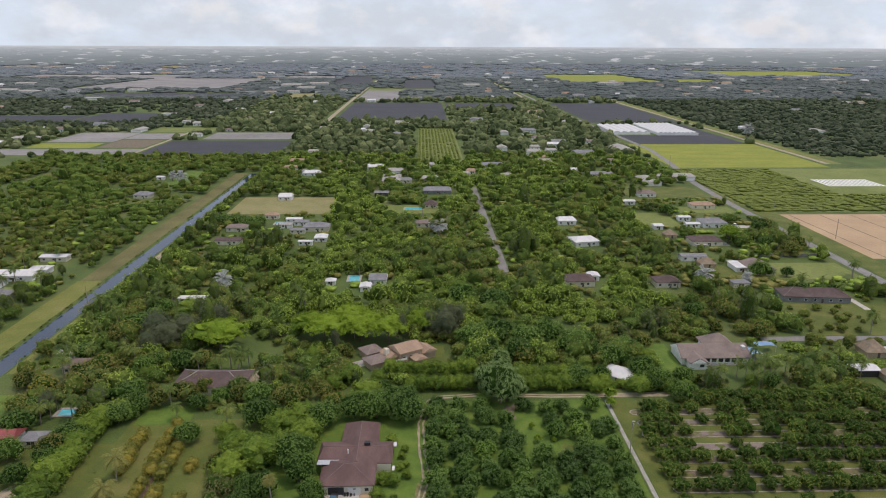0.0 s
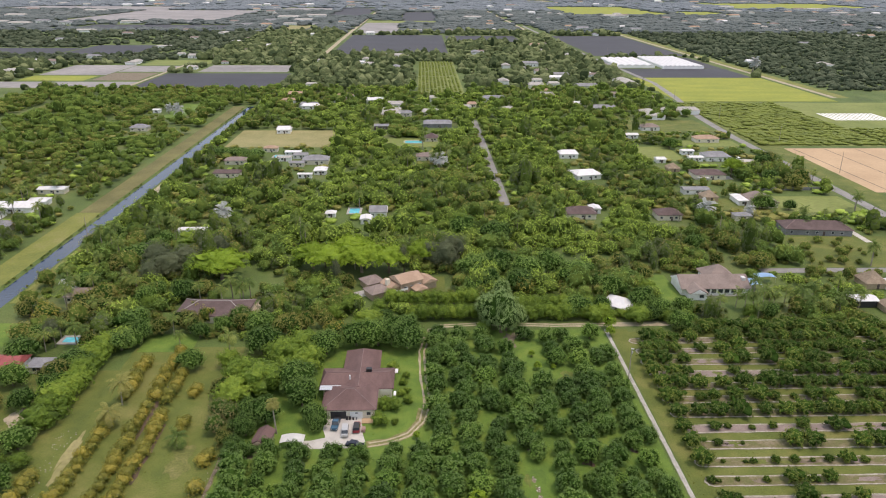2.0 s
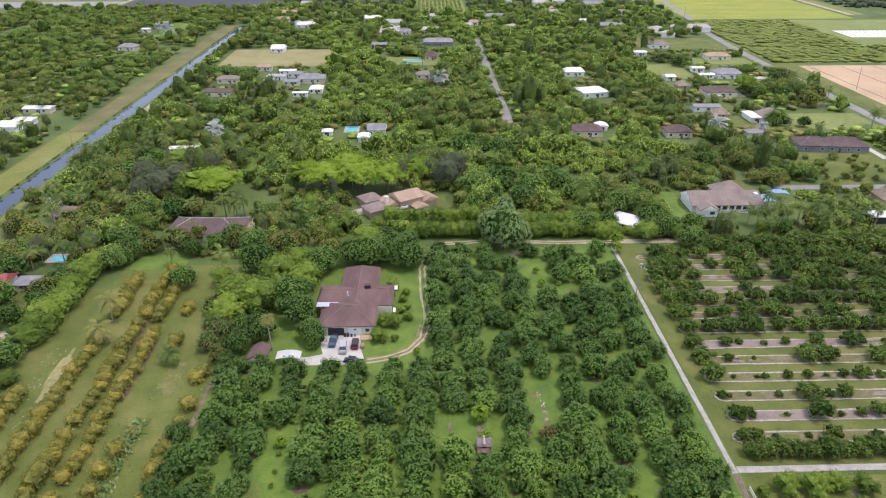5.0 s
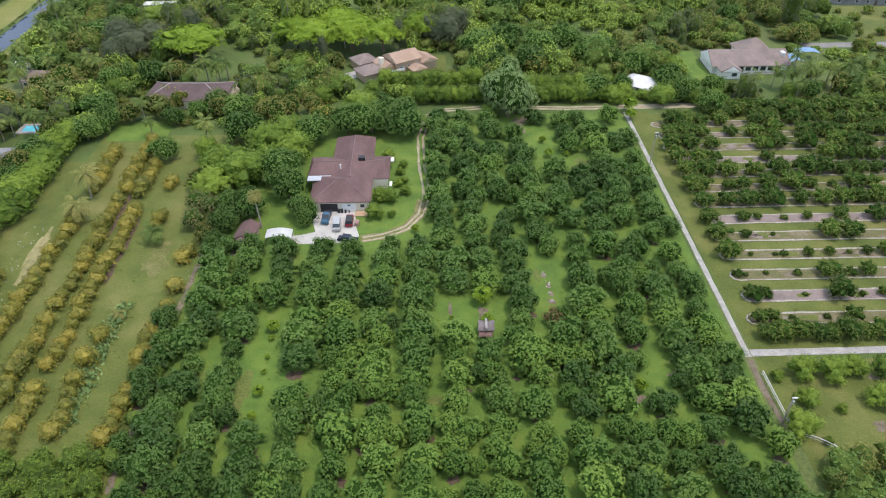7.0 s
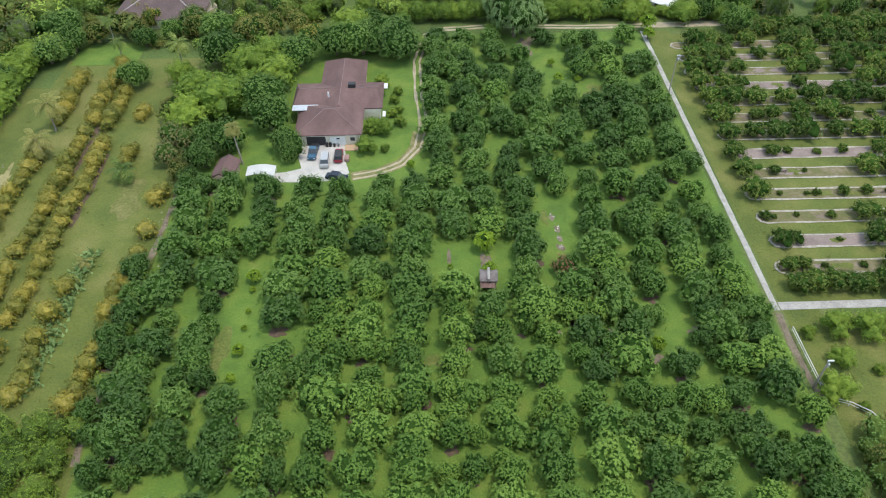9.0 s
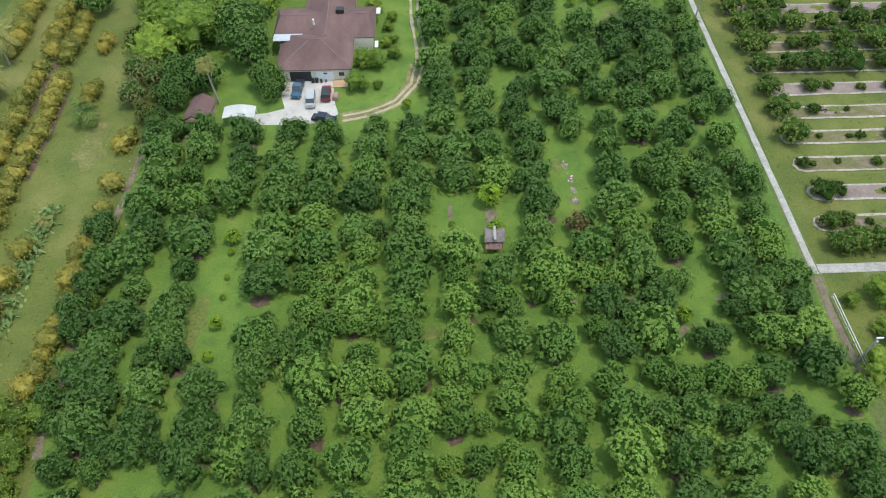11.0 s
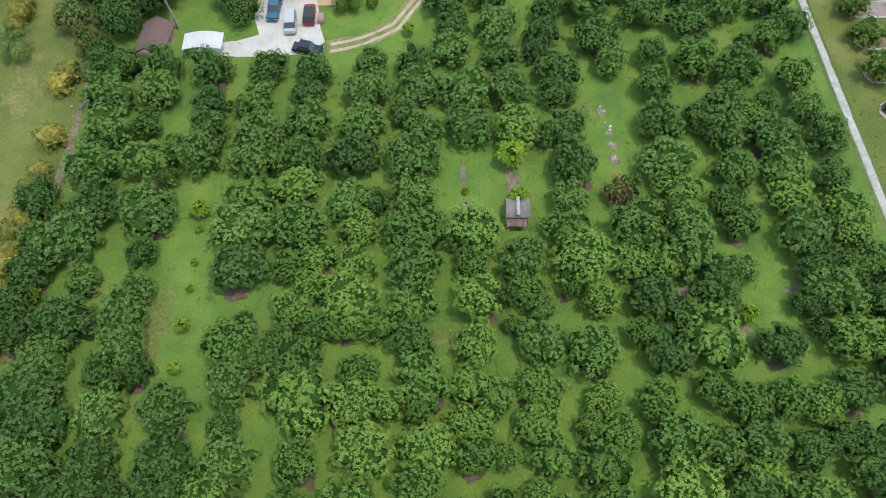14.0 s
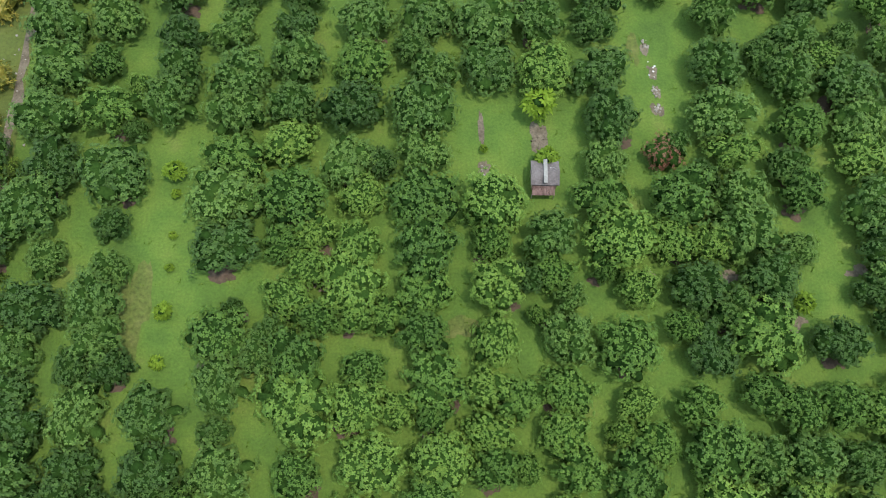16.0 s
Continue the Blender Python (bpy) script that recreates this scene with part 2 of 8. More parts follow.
M_BLUE = plain("blue tarpaulin", (0.33, 0.53, 0.74), 0.5)
M_POOL = plain("pool water", (0.10, 0.50, 0.60), 0.05, 0.0, 0.15, 0.4)
M_TYRE = plain("tyre rubber", (0.02, 0.02, 0.02), 0.9)
M_RIM = plain("alloy rim", (0.5, 0.5, 0.52), 0.3, 0.9)
M_BLACKPLASTIC = plain("black plastic", (0.02, 0.02, 0.022), 0.5)
M_RUST = surface("rusty corrugated iron", [(0.3, (0.22, 0.13, 0.11)), (0.7, (0.36, 0.24, 0.21))], 0.8, 5.0, 0.8)
M_OLDROOF = surface("mossy old felt roof", [(0.3, (0.095, 0.08, 0.075)), (0.7, (0.215, 0.19, 0.185))], 0.7, 5.0, 0.95, bump=0.5)

m, nt, b = nodes_of("canal water")
b.inputs["Base Color"].default_value = (0.022, 0.042, 0.075, 1)
b.inputs["Roughness"].default_value = 0.05
b.inputs["IOR"].default_value = 1.33
wvn = noise_node(nt, 0.9, 3)
bp = nt.nodes.new("ShaderNodeBump")
bp.inputs["Strength"].default_value, bp.inputs["Distance"].default_value = 0.05, 0.2
nt.links.new(wvn.outputs["Fac"], bp.inputs["Height"])
nt.links.new(bp.outputs[0], b.inputs["Normal"])
M_WATER = m

# Leaf tone darkened to stand for the shade deep inside a crown.
L_CROWNSHADE = foliage("painted crown shade", (0.013, 0.033, 0.008), (0.028, 0.066, 0.013), (0.052, 0.106, 0.020), patch=0.3, glow=0.0, rough=1.0, mottle=1.2, grain=3.0)
# Dimmer green painted in for the shade between leaves of wood crowns.
L_WOODSHADE = foliage("painted wood shade", (0.040, 0.070, 0.017), (0.088, 0.138, 0.030), (0.165, 0.225, 0.050), patch=0.13, drift=1.4, glow=0.1, rough=1.0, mottle=1.3, grain=1.5, own=0.0)
L_MANGO = foliage("mango leaves", (0.030, 0.068, 0.018), (0.084, 0.168, 0.032), (0.198, 0.325, 0.062), patch=0.5, drift=0.55, own=0.45, glow=0.22, leaf=0.36, mottle=0.3, grain=2.6)
L_FLUSH = foliage("fresh mango leaves", (0.042, 0.098, 0.020), (0.122, 0.235, 0.036), (0.265, 0.400, 0.066), patch=0.5, drift=0.55, own=0.45, glow=0.22, leaf=0.36, mottle=0.3, grain=2.6)
L_YELLOW = foliage("yellowing leaves", (0.085, 0.112, 0.020), (0.200, 0.202, 0.032), (0.40, 0.325, 0.056), patch=0.3, own=0.5, leaf=0.6)
L_DRY = foliage("dying red leaves", (0.11, 0.05, 0.03), (0.26, 0.11, 0.07), (0.13, 0.19, 0.05), patch=0.5, own=0.2)
L_SMALL = foliage("young grove leaves", (0.036, 0.064, 0.012), (0.098, 0.146, 0.023), (0.240, 0.285, 0.046), patch=0.5, drift=0.4, own=0.45, leaf=0.65, mottle=0.3, grain=2.4)
L_DEEP = foliage("deep green leaves", (0.036, 0.080, 0.020), (0.110, 0.205, 0.042), (0.240, 0.370, 0.080), patch=0.13, drift=1.35, leaf=0.5, own=0.35, mottle=0.6, grain=1.3, rough=0.7)
L_BRIGHT = foliage("bright spreading leaves", (0.072, 0.140, 0.012), (0.19, 0.31, 0.022), (0.35, 0.48, 0.045), patch=0.1, drift=0.8, leaf=0.3, own=0.2, mottle=0.45, grain=1.4, rough=0.7)
L_BAMBOO = foliage("pale drooping leaves", (0.085, 0.155, 0.048), (0.185, 0.290, 0.098), (0.31, 0.41, 0.165), patch=0.3, leaf=0.45, own=0.2, rough=0.7)
L_OLIVE = foliage("olive leaves", (0.085, 0.098, 0.024), (0.200, 0.204, 0.046), (0.335, 0.325, 0.090), patch=0.13, drift=1.35, leaf=0.5, own=0.35, mottle=0.6, grain=1.3, rough=0.7)
L_SCRUB = foliage("brownish scrub leaves", (0.080, 0.086, 0.024), (0.160, 0.160, 0.045), (0.270, 0.250, 0.080), patch=0.13, drift=1.35, leaf=0.5, own=0.3, mottle=0.5, rough=0.8)
L_FEATHER = foliage("grey feathery needles", (0.045, 0.066, 0.034), (0.095, 0.122, 0.060), (0.18, 0.205, 0.108), patch=0.1, leaf=0.5, own=0.2, mottle=0.5, rough=0.8)
L_HEDGE = foliage("hedge leaves", (0.090, 0.160, 0.024), (0.235, 0.365, 0.052), (0.400, 0.545, 0.090), patch=0.13, drift=1.35, leaf=0.5, own=0.35, mottle=0.6, grain=1.3, rough=0.7)
L_GARDEN = foliage("garden hedge leaves", (0.042, 0.086, 0.011), (0.128, 0.218, 0.024), (0.275, 0.385, 0.048), patch=0.13, drift=0.9, leaf=0.35, own=0.4, mottle=0.7, grain=1.8, rough=0.7)
L_BLADES = foliage("grass blades", (0.06, 0.115, 0.015), (0.092, 0.165, 0.022), (0.15, 0.205, 0.04), patch=0.3, leaf=0.5, own=0.0, rough=0.9)
L_DRYBLADES = foliage("dry grass blades", (0.066, 0.086, 0.016), (0.10, 0.118, 0.023), (0.165, 0.155, 0.05), patch=0.3, leaf=0.4, own=0.0, rough=0.9)
L_ORCH = foliage("far orchard leaves", (0.13, 0.18, 0.04), (0.21, 0.265, 0.052), (0.30, 0.34, 0.08), patch=0.06, leaf=0.3, mottle=0.5, grain=0.6, rough=0.8)
L_PALM = foliage("palm fronds", (0.045, 0.090, 0.018), (0.11, 0.175, 0.035), (0.26, 0.30, 0.075), patch=0.2, leaf=0.7, rough=0.8)
L_PALMYEL = foliage("yellow palm fronds", (0.13, 0.145, 0.035), (0.24, 0.235, 0.065), (0.38, 0.34, 0.12), patch=0.2, rough=0.8)
L_SILVER = foliage("silver fronds", (0.22, 0.25, 0.24), (0.34, 0.37, 0.36), (0.48, 0.5, 0.48), patch=0.2)
L_FLAME = foliage("leaves and red blossom", (0.05, 0.09, 0.022), (0.11, 0.16, 0.04), (0.36, 0.19, 0.11), patch=0.9, drift=1.2, leaf=0.3, own=0.2)
# Haze is mixed into these leaf colours: bluer, greyer and paler with distance.
L_HAZED = foliage("hazed distant woods", (0.040, 0.062, 0.030), (0.108, 0.142, 0.064), (0.218, 0.252, 0.125), patch=0.02, drift=1.5, glow=0.1, leaf=0.7, own=0.0, mottle=1.6, grain=0.9, rough=0.9)
L_HAZEDDARK = foliage("hazed distant dense woods", (0.036, 0.053, 0.034), (0.076, 0.100, 0.062), (0.140, 0.166, 0.110), patch=0.02, drift=1.4, glow=0.1, leaf=0.5, own=0.0, mottle=1.0, grain=0.7, rough=0.9)
L_HAZIER = foliage("hazed far woods", (0.086, 0.108, 0.106), (0.128, 0.154, 0.150), (0.195, 0.22, 0.212), patch=0.004, drift=1.5, glow=0.05, leaf=0.3, own=0.0, mottle=0.4, grain=0.12, rough=1.0)
L_HAZIEST = foliage("hazed farthest woods", (0.146, 0.178, 0.194), (0.186, 0.22, 0.240), (0.245, 0.28, 0.300), patch=0.006, glow=0.05, leaf=0.25, own=0.0, mottle=0.3, grain=0.06, rough=1.0)


# ---- mesh helpers ----
def quads_mesh(name, V, F, *rest):
    """A mesh of quads from arrays of vertices and faces; inner marks the faces coloured dark for the shade inside a
    crown.
    """
    me = bpy.data.meshes.new(name)
    mat, inner = rest[-1], rest[0] if len(rest) > 1 else None
    V, F = np.asarray(V, np.float32), np.asarray(F, np.int32)
    me.vertices.add(len(V))
    me.vertices.foreach_set("co", V.ravel())
    me.loops.add(F.size)
    me.loops.foreach_set("vertex_index", F.ravel())
    me.polygons.add(len(F))
    me.polygons.foreach_set("loop_start", np.arange(0, F.size, 4, dtype=np.int32))
    me.update(calc_edges=True)
    me.materials.append(mat)
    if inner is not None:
        me.materials.append(L_CROWNSHADE)
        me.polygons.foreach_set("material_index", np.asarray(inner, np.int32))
    return me


def part(name, bm, mat, parent=None, label=""):
    """Links a bmesh, or a finished mesh, as one object under a thing or a part."""
    if isinstance(bm, bpy.types.Mesh):
        me = bm
    else:
        me = bpy.data.meshes.new(name)
        bmesh.ops.recalc_face_normals(bm, faces=bm.faces)
        bm.to_mesh(me)
        bm.free()
        me.materials.append(mat)
    ob = new(name, me)
    ob.parent = parent
    if label:
        ob["label"] = label
    return ob


def thing(name, at, label, category, group="", turn=0.0):
    e = new(name)
    e.empty_display_size = 0.5
    e.matrix_basis = pose(*at, 0, 0, turn)
    return tagged(e, label, category, group)


def box(bm, x0, x1, y0, y1, z0, z1, bevel=0.0):
    r = bmesh.ops.create_cube(bm, size=1, matrix=Matrix.Translation(((x0 + x1) / 2, (y0 + y1) / 2, (z0 + z1) / 2)) @ Matrix.Diagonal((x1 - x0, y1 - y0, z1 - z0, 1)))
    if bevel:
        es = list({e for v in r["verts"] for e in v.link_edges})
        bmesh.ops.bevel(bm, geom=es, offset=bevel, segments=2, affect="EDGES")
    return bm


def tube(bm, pts, radii, n=8):
    """A tapered tube through the points."""
    rings = []
    for i, p in enumerate(pts):
        p = Vector(p)
        d = (Vector(pts[min(i + 1, len(pts) - 1)]) - Vector(pts[max(i - 1, 0)])).normalized()
        u = d.orthogonal().normalized()
        if abs(d.z) > 0.3:
            u = (Vector((1, 0, 0)) - d * d.x).normalized()
        w = d.cross(u)
        rings.append([bm.verts.new(p + (u * math.cos(a) + w * math.sin(a)) * radii[i]) for a in [2 * math.pi * k / n for k in range(n)]])
    for a, c in zip(rings, rings[1:]):
        for k in range(n):
            bm.faces.new((a[k], a[(k + 1) % n], c[(k + 1) % n], c[k]))
    bm.faces.new(rings[-1])
    bm.faces.new(rings[0][::-1])
    return bm


def slab(name, pts, z, mat, label, category, kind="structure", depth=0.06):
    """A flat plate of ground with a low rim; pts goes round it."""
    bm = bmesh.new()
    top = [bm.verts.new((x, y, z)) for x, y in pts]
    low = [bm.verts.new((x, y, z - depth)) for x, y in pts]
    bm.faces.new(top)
    for i in range(len(pts)):
        j = (i + 1) % len(pts)
        bm.faces.new((top[i], low[i], low[j], top[j]))
    return tagged(part(name, bm, mat), label, category, kind=kind)


def rect(x0, x1, y0, y1):
    return [(x0, y0), (x1, y0), (x1, y1), (x0, y1)]


def ribbon(name, line, width, z, mat, label, category, wobble=0.0, seed=0):
    """A strip of road or track along a line, with slightly uneven edges."""
    rng = np.random.RandomState(seed)
    pts = []
    for (x0, y0), (x1, y1) in zip(line, line[1:]):
        n = max(1, int(math.hypot(x1 - x0, y1 - y0) / 2.5))
        pts += [(x0 + (x1 - x0) * k / n, y0 + (y1 - y0) * k / n) for k in range(n)]
    pts.append(line[-1])
    bm = bmesh.new()
    prev = None
    for i, (x, y) in enumerate(pts):
        xa, ya = pts[max(i - 1, 0)]
        xb, yb = pts[min(i + 1, len(pts) - 1)]
        d = math.hypot(xb - xa, yb - ya) or 1
        nx, ny = -(yb - ya) / d, (xb - xa) / d
        wl_, wr_ = [width / 2 + wobble * rng.uniform(-1, 1) for _ in range(2)]
        row = [bm.verts.new((x + nx * (wl_ + 0.15), y + ny * (wl_ + 0.15), z - 0.06)), bm.verts.new((x + nx * wl_, y + ny * wl_, z)), bm.verts.new((x - nx * wr_, y - ny * wr_, z)), bm.verts.new((x - nx * (wr_ + 0.15), y - ny * (wr_ + 0.15), z - 0.06))]
        if prev:
            for k in range(3):
                bm.faces.new((prev[k], prev[k + 1], row[k + 1], row[k]))
        prev = row
    return tagged(part(name, bm, mat), label, category, kind="structure")


# ---- leaves and crowns ----
def leaf_quads(P, N, count, length, width, rng, lift=(0.0, 0.7), droop=0.15):
    """Rosettes: count leaves round each point P about its normal N."""
    n = len(P)
    a = np.where(np.abs(N[:, 2:3]) < 0.9, np.array([[0, 0, 1.0]]), np.array([[1.0, 0, 0]]))
    T = np.cross(N, a)
    T /= np.linalg.norm(T, axis=1, keepdims=True)
    B = np.cross(N, T)
    ang = rng.uniform(0, 2 * np.pi, (n, 1)) + np.arange(count) * 2 * np.pi / count + rng.uniform(-0.4, 0.4, (n, count))
    el = rng.uniform(lift[0], lift[1], (n, count))
    L = length * rng.uniform(0.7, 1.2, (n, count))
    D = (np.cos(ang) * np.cos(el))[..., None] * T[:, None] + (np.sin(ang) * np.cos(el))[..., None] * B[:, None] + np.sin(el)[..., None] * N[:, None]
    S = -np.sin(ang)[..., None] * T[:, None] + np.cos(ang)[..., None] * B[:, None]
    base = np.repeat(P[:, None], count, 1)
    tip = base + D * L[..., None]
    tip[..., 2] -= droop * L
    mid = base + D * (L * 0.5)[..., None]
    V = np.stack([base, mid + S * width / 2, tip, mid - S * width / 2], 2).reshape(-1, 3)
    F = np.arange(len(V)).reshape(-1, 4)
    return V, F


def cube_ball(k):
    """A ball of quads: a cube of k x k faces a side, blown up."""
    V, F = [], []
    for ax in range(3):
        for s in (-1, 1):
            o = len(V)
            for i in range(k + 1):
                for j in range(k + 1):
                    p = [0, 0, 0]
                    p[ax], p[(ax + 1) % 3], p[(ax + 2) % 3] = s, math.tan((2 * i / k - 1) * math.pi / 4), math.tan((2 * j / k - 1) * math.pi / 4)
                    V.append(p)
            for i in range(k):
                for j in range(k):
                    q = [o + i * (k + 1) + j, o + (i + 1) * (k + 1) + j, o + (i + 1) * (k + 1) + j + 1, o + i * (k + 1) + j + 1]
                    F.append(q if s > 0 else q[::-1])
    V = np.array(V, float)
    return V / np.linalg.norm(V, axis=1, keepdims=True), np.array(F)


def crown(seed, r, z0, z1, lobes, points, count, length, width, core=2, spread=0.62, flat=1.0, lift=(0.0, 0.7), droop=0.15, lobe_r=(0.36, 0.52), cores=True):
    """A crown of leafy lobes: radius r, from z0 to z1. Returns vertices and quads."""
    rng = np.random.RandomState(seed)
    zc, h = (z0 + z1) / 2, (z1 - z0) / 2
    C, R = [], []
    for i in range(lobes):
        a = 2.4 * i + rng.uniform(-0.4, 0.4)
        q = spread * math.sqrt((i + 0.3) / lobes) * rng.uniform(0.85, 1.15)
        rr = rng.uniform(*lobe_r)
        zz = (1 - q) * rng.uniform(0.35, 0.75) - 0.25 * q * rng.uniform(0.2, 1.6)
        C.append((math.cos(a) * q * r, math.sin(a) * q * r, zc + zz * h * flat))
        R.append(rr * r)
    C, R = np.array(C), np.array(R)
    vs = h / max(r, 1e-6)
    sq = np.array([1, 1, min(1.1, max(0.45, vs))])
    P, N = [], []
    per = int(points * 2.2 / lobes) + 2
    for c, rr in zip(C, R):
        d = rng.normal(size=(per, 3))
        d /= np.linalg.norm(d, axis=1, keepdims=True)
        d = d[d[:, 2] > -0.45]
        p = c + d * rr * sq * rng.uniform(0.86, 1.08, (len(d), 1))
        ok = np.ones(len(p), bool)
        for c2, r2 in zip(C, R):
            ok &= np.linalg.norm((p - c2) / sq, axis=1) > r2 * 0.84
        ok &= p[:, 2] > z0
        P.append(p[ok])
        N.append(d[ok] * 0.8 + np.array([0, 0, 0.35]))
    P, N = np.concatenate(P), np.concatenate(N)
    if len(P) > points:
        pick = rng.permutation(len(P))[:points]
        P, N = P[pick], N[pick]
    N /= np.linalg.norm(N, axis=1, keepdims=True)
    V, F = leaf_quads(P, N, count, length, width, rng, lift, droop)
    if cores:
        bv, bf = cube_ball(core)
        for c, rr in zip(C, R):
            F = np.concatenate([F, bf + len(V)])
            V = np.concatenate([V, c + bv * rr * 0.86 * sq * rng.uniform(0.93, 1.05, (len(bv), 1))])
    V[:, 2] = np.maximum(V[:, 2], 0.15)
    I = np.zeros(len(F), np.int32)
    # the lobe cores take the painted shade colour
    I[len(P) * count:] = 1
    return V, F, I


def lobed_crown(seed, r, z0, z1, lobes, points, count, length, width, lobe=0.36, lift=(0.05, 0.75), droop=0.15, core=4, dark=True, low=-0.5, out=0.74, hub=0.52):
    """A crown of rounded lobes closely set with leaf whorls over an inner mass, which dark gives a shade colour."""
    rng = np.random.RandomState(seed)
    zc = z0 + (z1 - z0) * 0.40
    size = np.array([r, r, 1.0])
    k = np.arange(lobes) + 0.5
    zz = 0.98 - 1.25 * k / lobes
    a = k * 2.39996 + rng.uniform(-0.4, 0.4, lobes)
    ring = np.sqrt(np.maximum(0, 1 - zz ** 2))
    wide = 1 + 0.10 * np.sin(a * 2 + rng.uniform(0, 6)) + 0.07 * np.sin(a * 3 + rng.uniform(0, 6))
    C = np.stack([np.cos(a) * ring * wide, np.sin(a) * ring * wide, zz], 1) * (out * rng.uniform(0.72, 1.16, (lobes, 1)))
    R = lobe * rng.uniform(0.75, 1.25, lobes)
    C, R = np.concatenate([C, [[0, 0, 0]]]), np.concatenate([R, [hub]])

    def reach(D):
        proj = D @ C.T
        miss = (C ** 2).sum(1)[None] - proj ** 2
        far = np.where(miss < R ** 2, proj + np.sqrt(np.maximum(R ** 2 - miss, 0)), 0.0)
        return far.max(1), far.argmax(1)

    def world(U):
        W = U * size
        W[:, 2] = zc + np.where(U[:, 2] > 0, U[:, 2] * (z1 - zc), U[:, 2] * (zc - z0) * 1.5)
        return W

    i = np.arange(points) + 0.5
    dz = 1 - (1 - low) * i / points
    t = i * 2.39996 + rng.uniform(-0.25, 0.25, points)
    q = np.sqrt(np.maximum(0, 1 - dz ** 2))
    D = np.stack([np.cos(t) * q, np.sin(t) * q, dz], 1) + rng.normal(size=(points, 3)) * 0.04
    D /= np.linalg.norm(D, axis=1, keepdims=True)
    g, which = reach(D)
    U = D * (g * rng.uniform(0.93, 1.09, points))[:, None]
    N = U - C[which] + np.array([0, 0, 0.12])
    N /= np.linalg.norm(N, axis=1, keepdims=True)
    V, F = leaf_quads(world(U), N, count, length, width, rng, lift, droop)
    bv, bf = cube_ball(core)
    bf = bf[bv[bf].mean(axis=1)[:, 2] > -0.72]
    o = Vector(rng.uniform(-50, 50, 3))
    rough = np.array([noise.noise(Vector(p) * 5.5 + o) + 0.8 * noise.noise(Vector(p) * 11 + o) for p in np.round(bv, 6)])
    W = world(bv * (reach(bv)[0] * (0.86 + 0.09 * rough))[:, None])
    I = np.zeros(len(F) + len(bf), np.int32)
    # dark: core faces get the painted shade colour
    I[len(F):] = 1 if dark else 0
    F = np.concatenate([F, bf + len(V)])
    V = np.concatenate([V, W])
    V[:, 2] = np.maximum(V[:, 2], 0.12)
    return V, F, I


def leafy_crown(seed, r, z1, k, flecks, leaf, tall=0.42, jag=1.0, dark=True):
    """A billowing crown: one closed dome pushed out into lobes and leaf clumps, with loose sprays."""
    rng = np.random.RandomState(seed)
    d, f = cube_ball(k)
    f = f[d[f].mean(axis=1)[:, 2] > -0.62]
    o = Vector(rng.uniform(-50, 50, 3))
    g = np.array([1 + jag * (0.42 * noise.noise(Vector(p) * 1.5 + o) + 0.30 * noise.noise(Vector(p) * 3.6 + o)) for p in np.round(d, 6)])
    jit = {}
    for i, p in enumerate(np.round(d, 5)):
        g[i] += jit.setdefault(tuple(p + 0.0), rng.uniform(-0.09, 0.09))
    h = z1 * tall
    S, C = np.array([r, r, h]), np.array([0, 0, z1 - h])
    V = C + d * g[:, None] * S * (0.93 if dark else 1.0)
    n = rng.normal(size=(flecks, 3))
    n[:, 2] = np.abs(n[:, 2] + 0.35) - 0.3
    n /= np.linalg.norm(n, axis=1, keepdims=True)
    gi = np.array([1 + jag * (0.42 * noise.noise(Vector(p) * 1.5 + o) + 0.26 * noise.noise(Vector(p) * 3.6 + o)) for p in n])
    at = C + n * (gi * rng.uniform(0.94, 1.08, flecks))[:, None] * S
    n = n + rng.normal(size=(flecks, 3)) * 0.45 + np.array([0, 0, 0.3])
    lv, lf = leaf_quads(at, n / np.linalg.norm(n, axis=1, keepdims=True), 2, leaf, leaf * 0.6, rng, (0.0, 0.9), 0.15)
    F = np.concatenate([f, lf + len(V)])
    V = np.concatenate([V, lv])
    V[:, 2] = np.maximum(V[:, 2], 0.05)
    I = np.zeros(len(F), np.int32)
    # dark: the closed dome is coloured as shade behind the sprays
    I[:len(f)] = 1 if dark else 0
    return V, F, I


def trunk_mesh(name, h, r, seed, limbs=4, reach=1.6, mat=None):
    rng = random.Random(seed)
    bm = bmesh.new()
    tube(bm, [(0, 0, -0.1), (0.05, 0.02, h * 0.45), (0.0, 0.0, h)], [r * 1.25, r, r * 0.8], 7)
    for i in range(limbs):
        a = 2 * math.pi * i / limbs + rng.uniform(-0.4, 0.4)
        q = reach * rng.uniform(0.7, 1.1)
        tube(bm, [(0, 0, h * 0.8), (math.cos(a) * q * 0.5, math.sin(a) * q * 0.5, h * 1.25), (math.cos(a) * q, math.sin(a) * q, h * 1.9)], [r * 0.6, r * 0.42, r * 0.2], 5)
    me = bpy.data.meshes.new(name)
    bm.to_mesh(me)
    bm.free()
    me.materials.append(mat or M_TRUNK)
    return me


def tree_template(name, at, trunk, leaves, label, category="tree", group="", turn=0.0):
    e = thing(name, at, label, category, group, turn)
    part("trunk", trunk, None, e)
    part("crown", leaves, None, e)
    return e


def plant(e, x, y, s=1.0, turn=0.0, z=0.0, sz=None):
    e.matrix_basis = pose(x, y, z, 0, 0, turn)
    e.scale = (s, s, sz or s)
    return e


def grown(e, x, y, s, turn, sz=None, label=""):
    """A copy of a tree at its own size."""
    c = copy_thing(e, pose(x, y, 0, 0, 0, turn))
    c.scale = (s, s, sz or s)
    if label:
        c["label"] = label
    return c


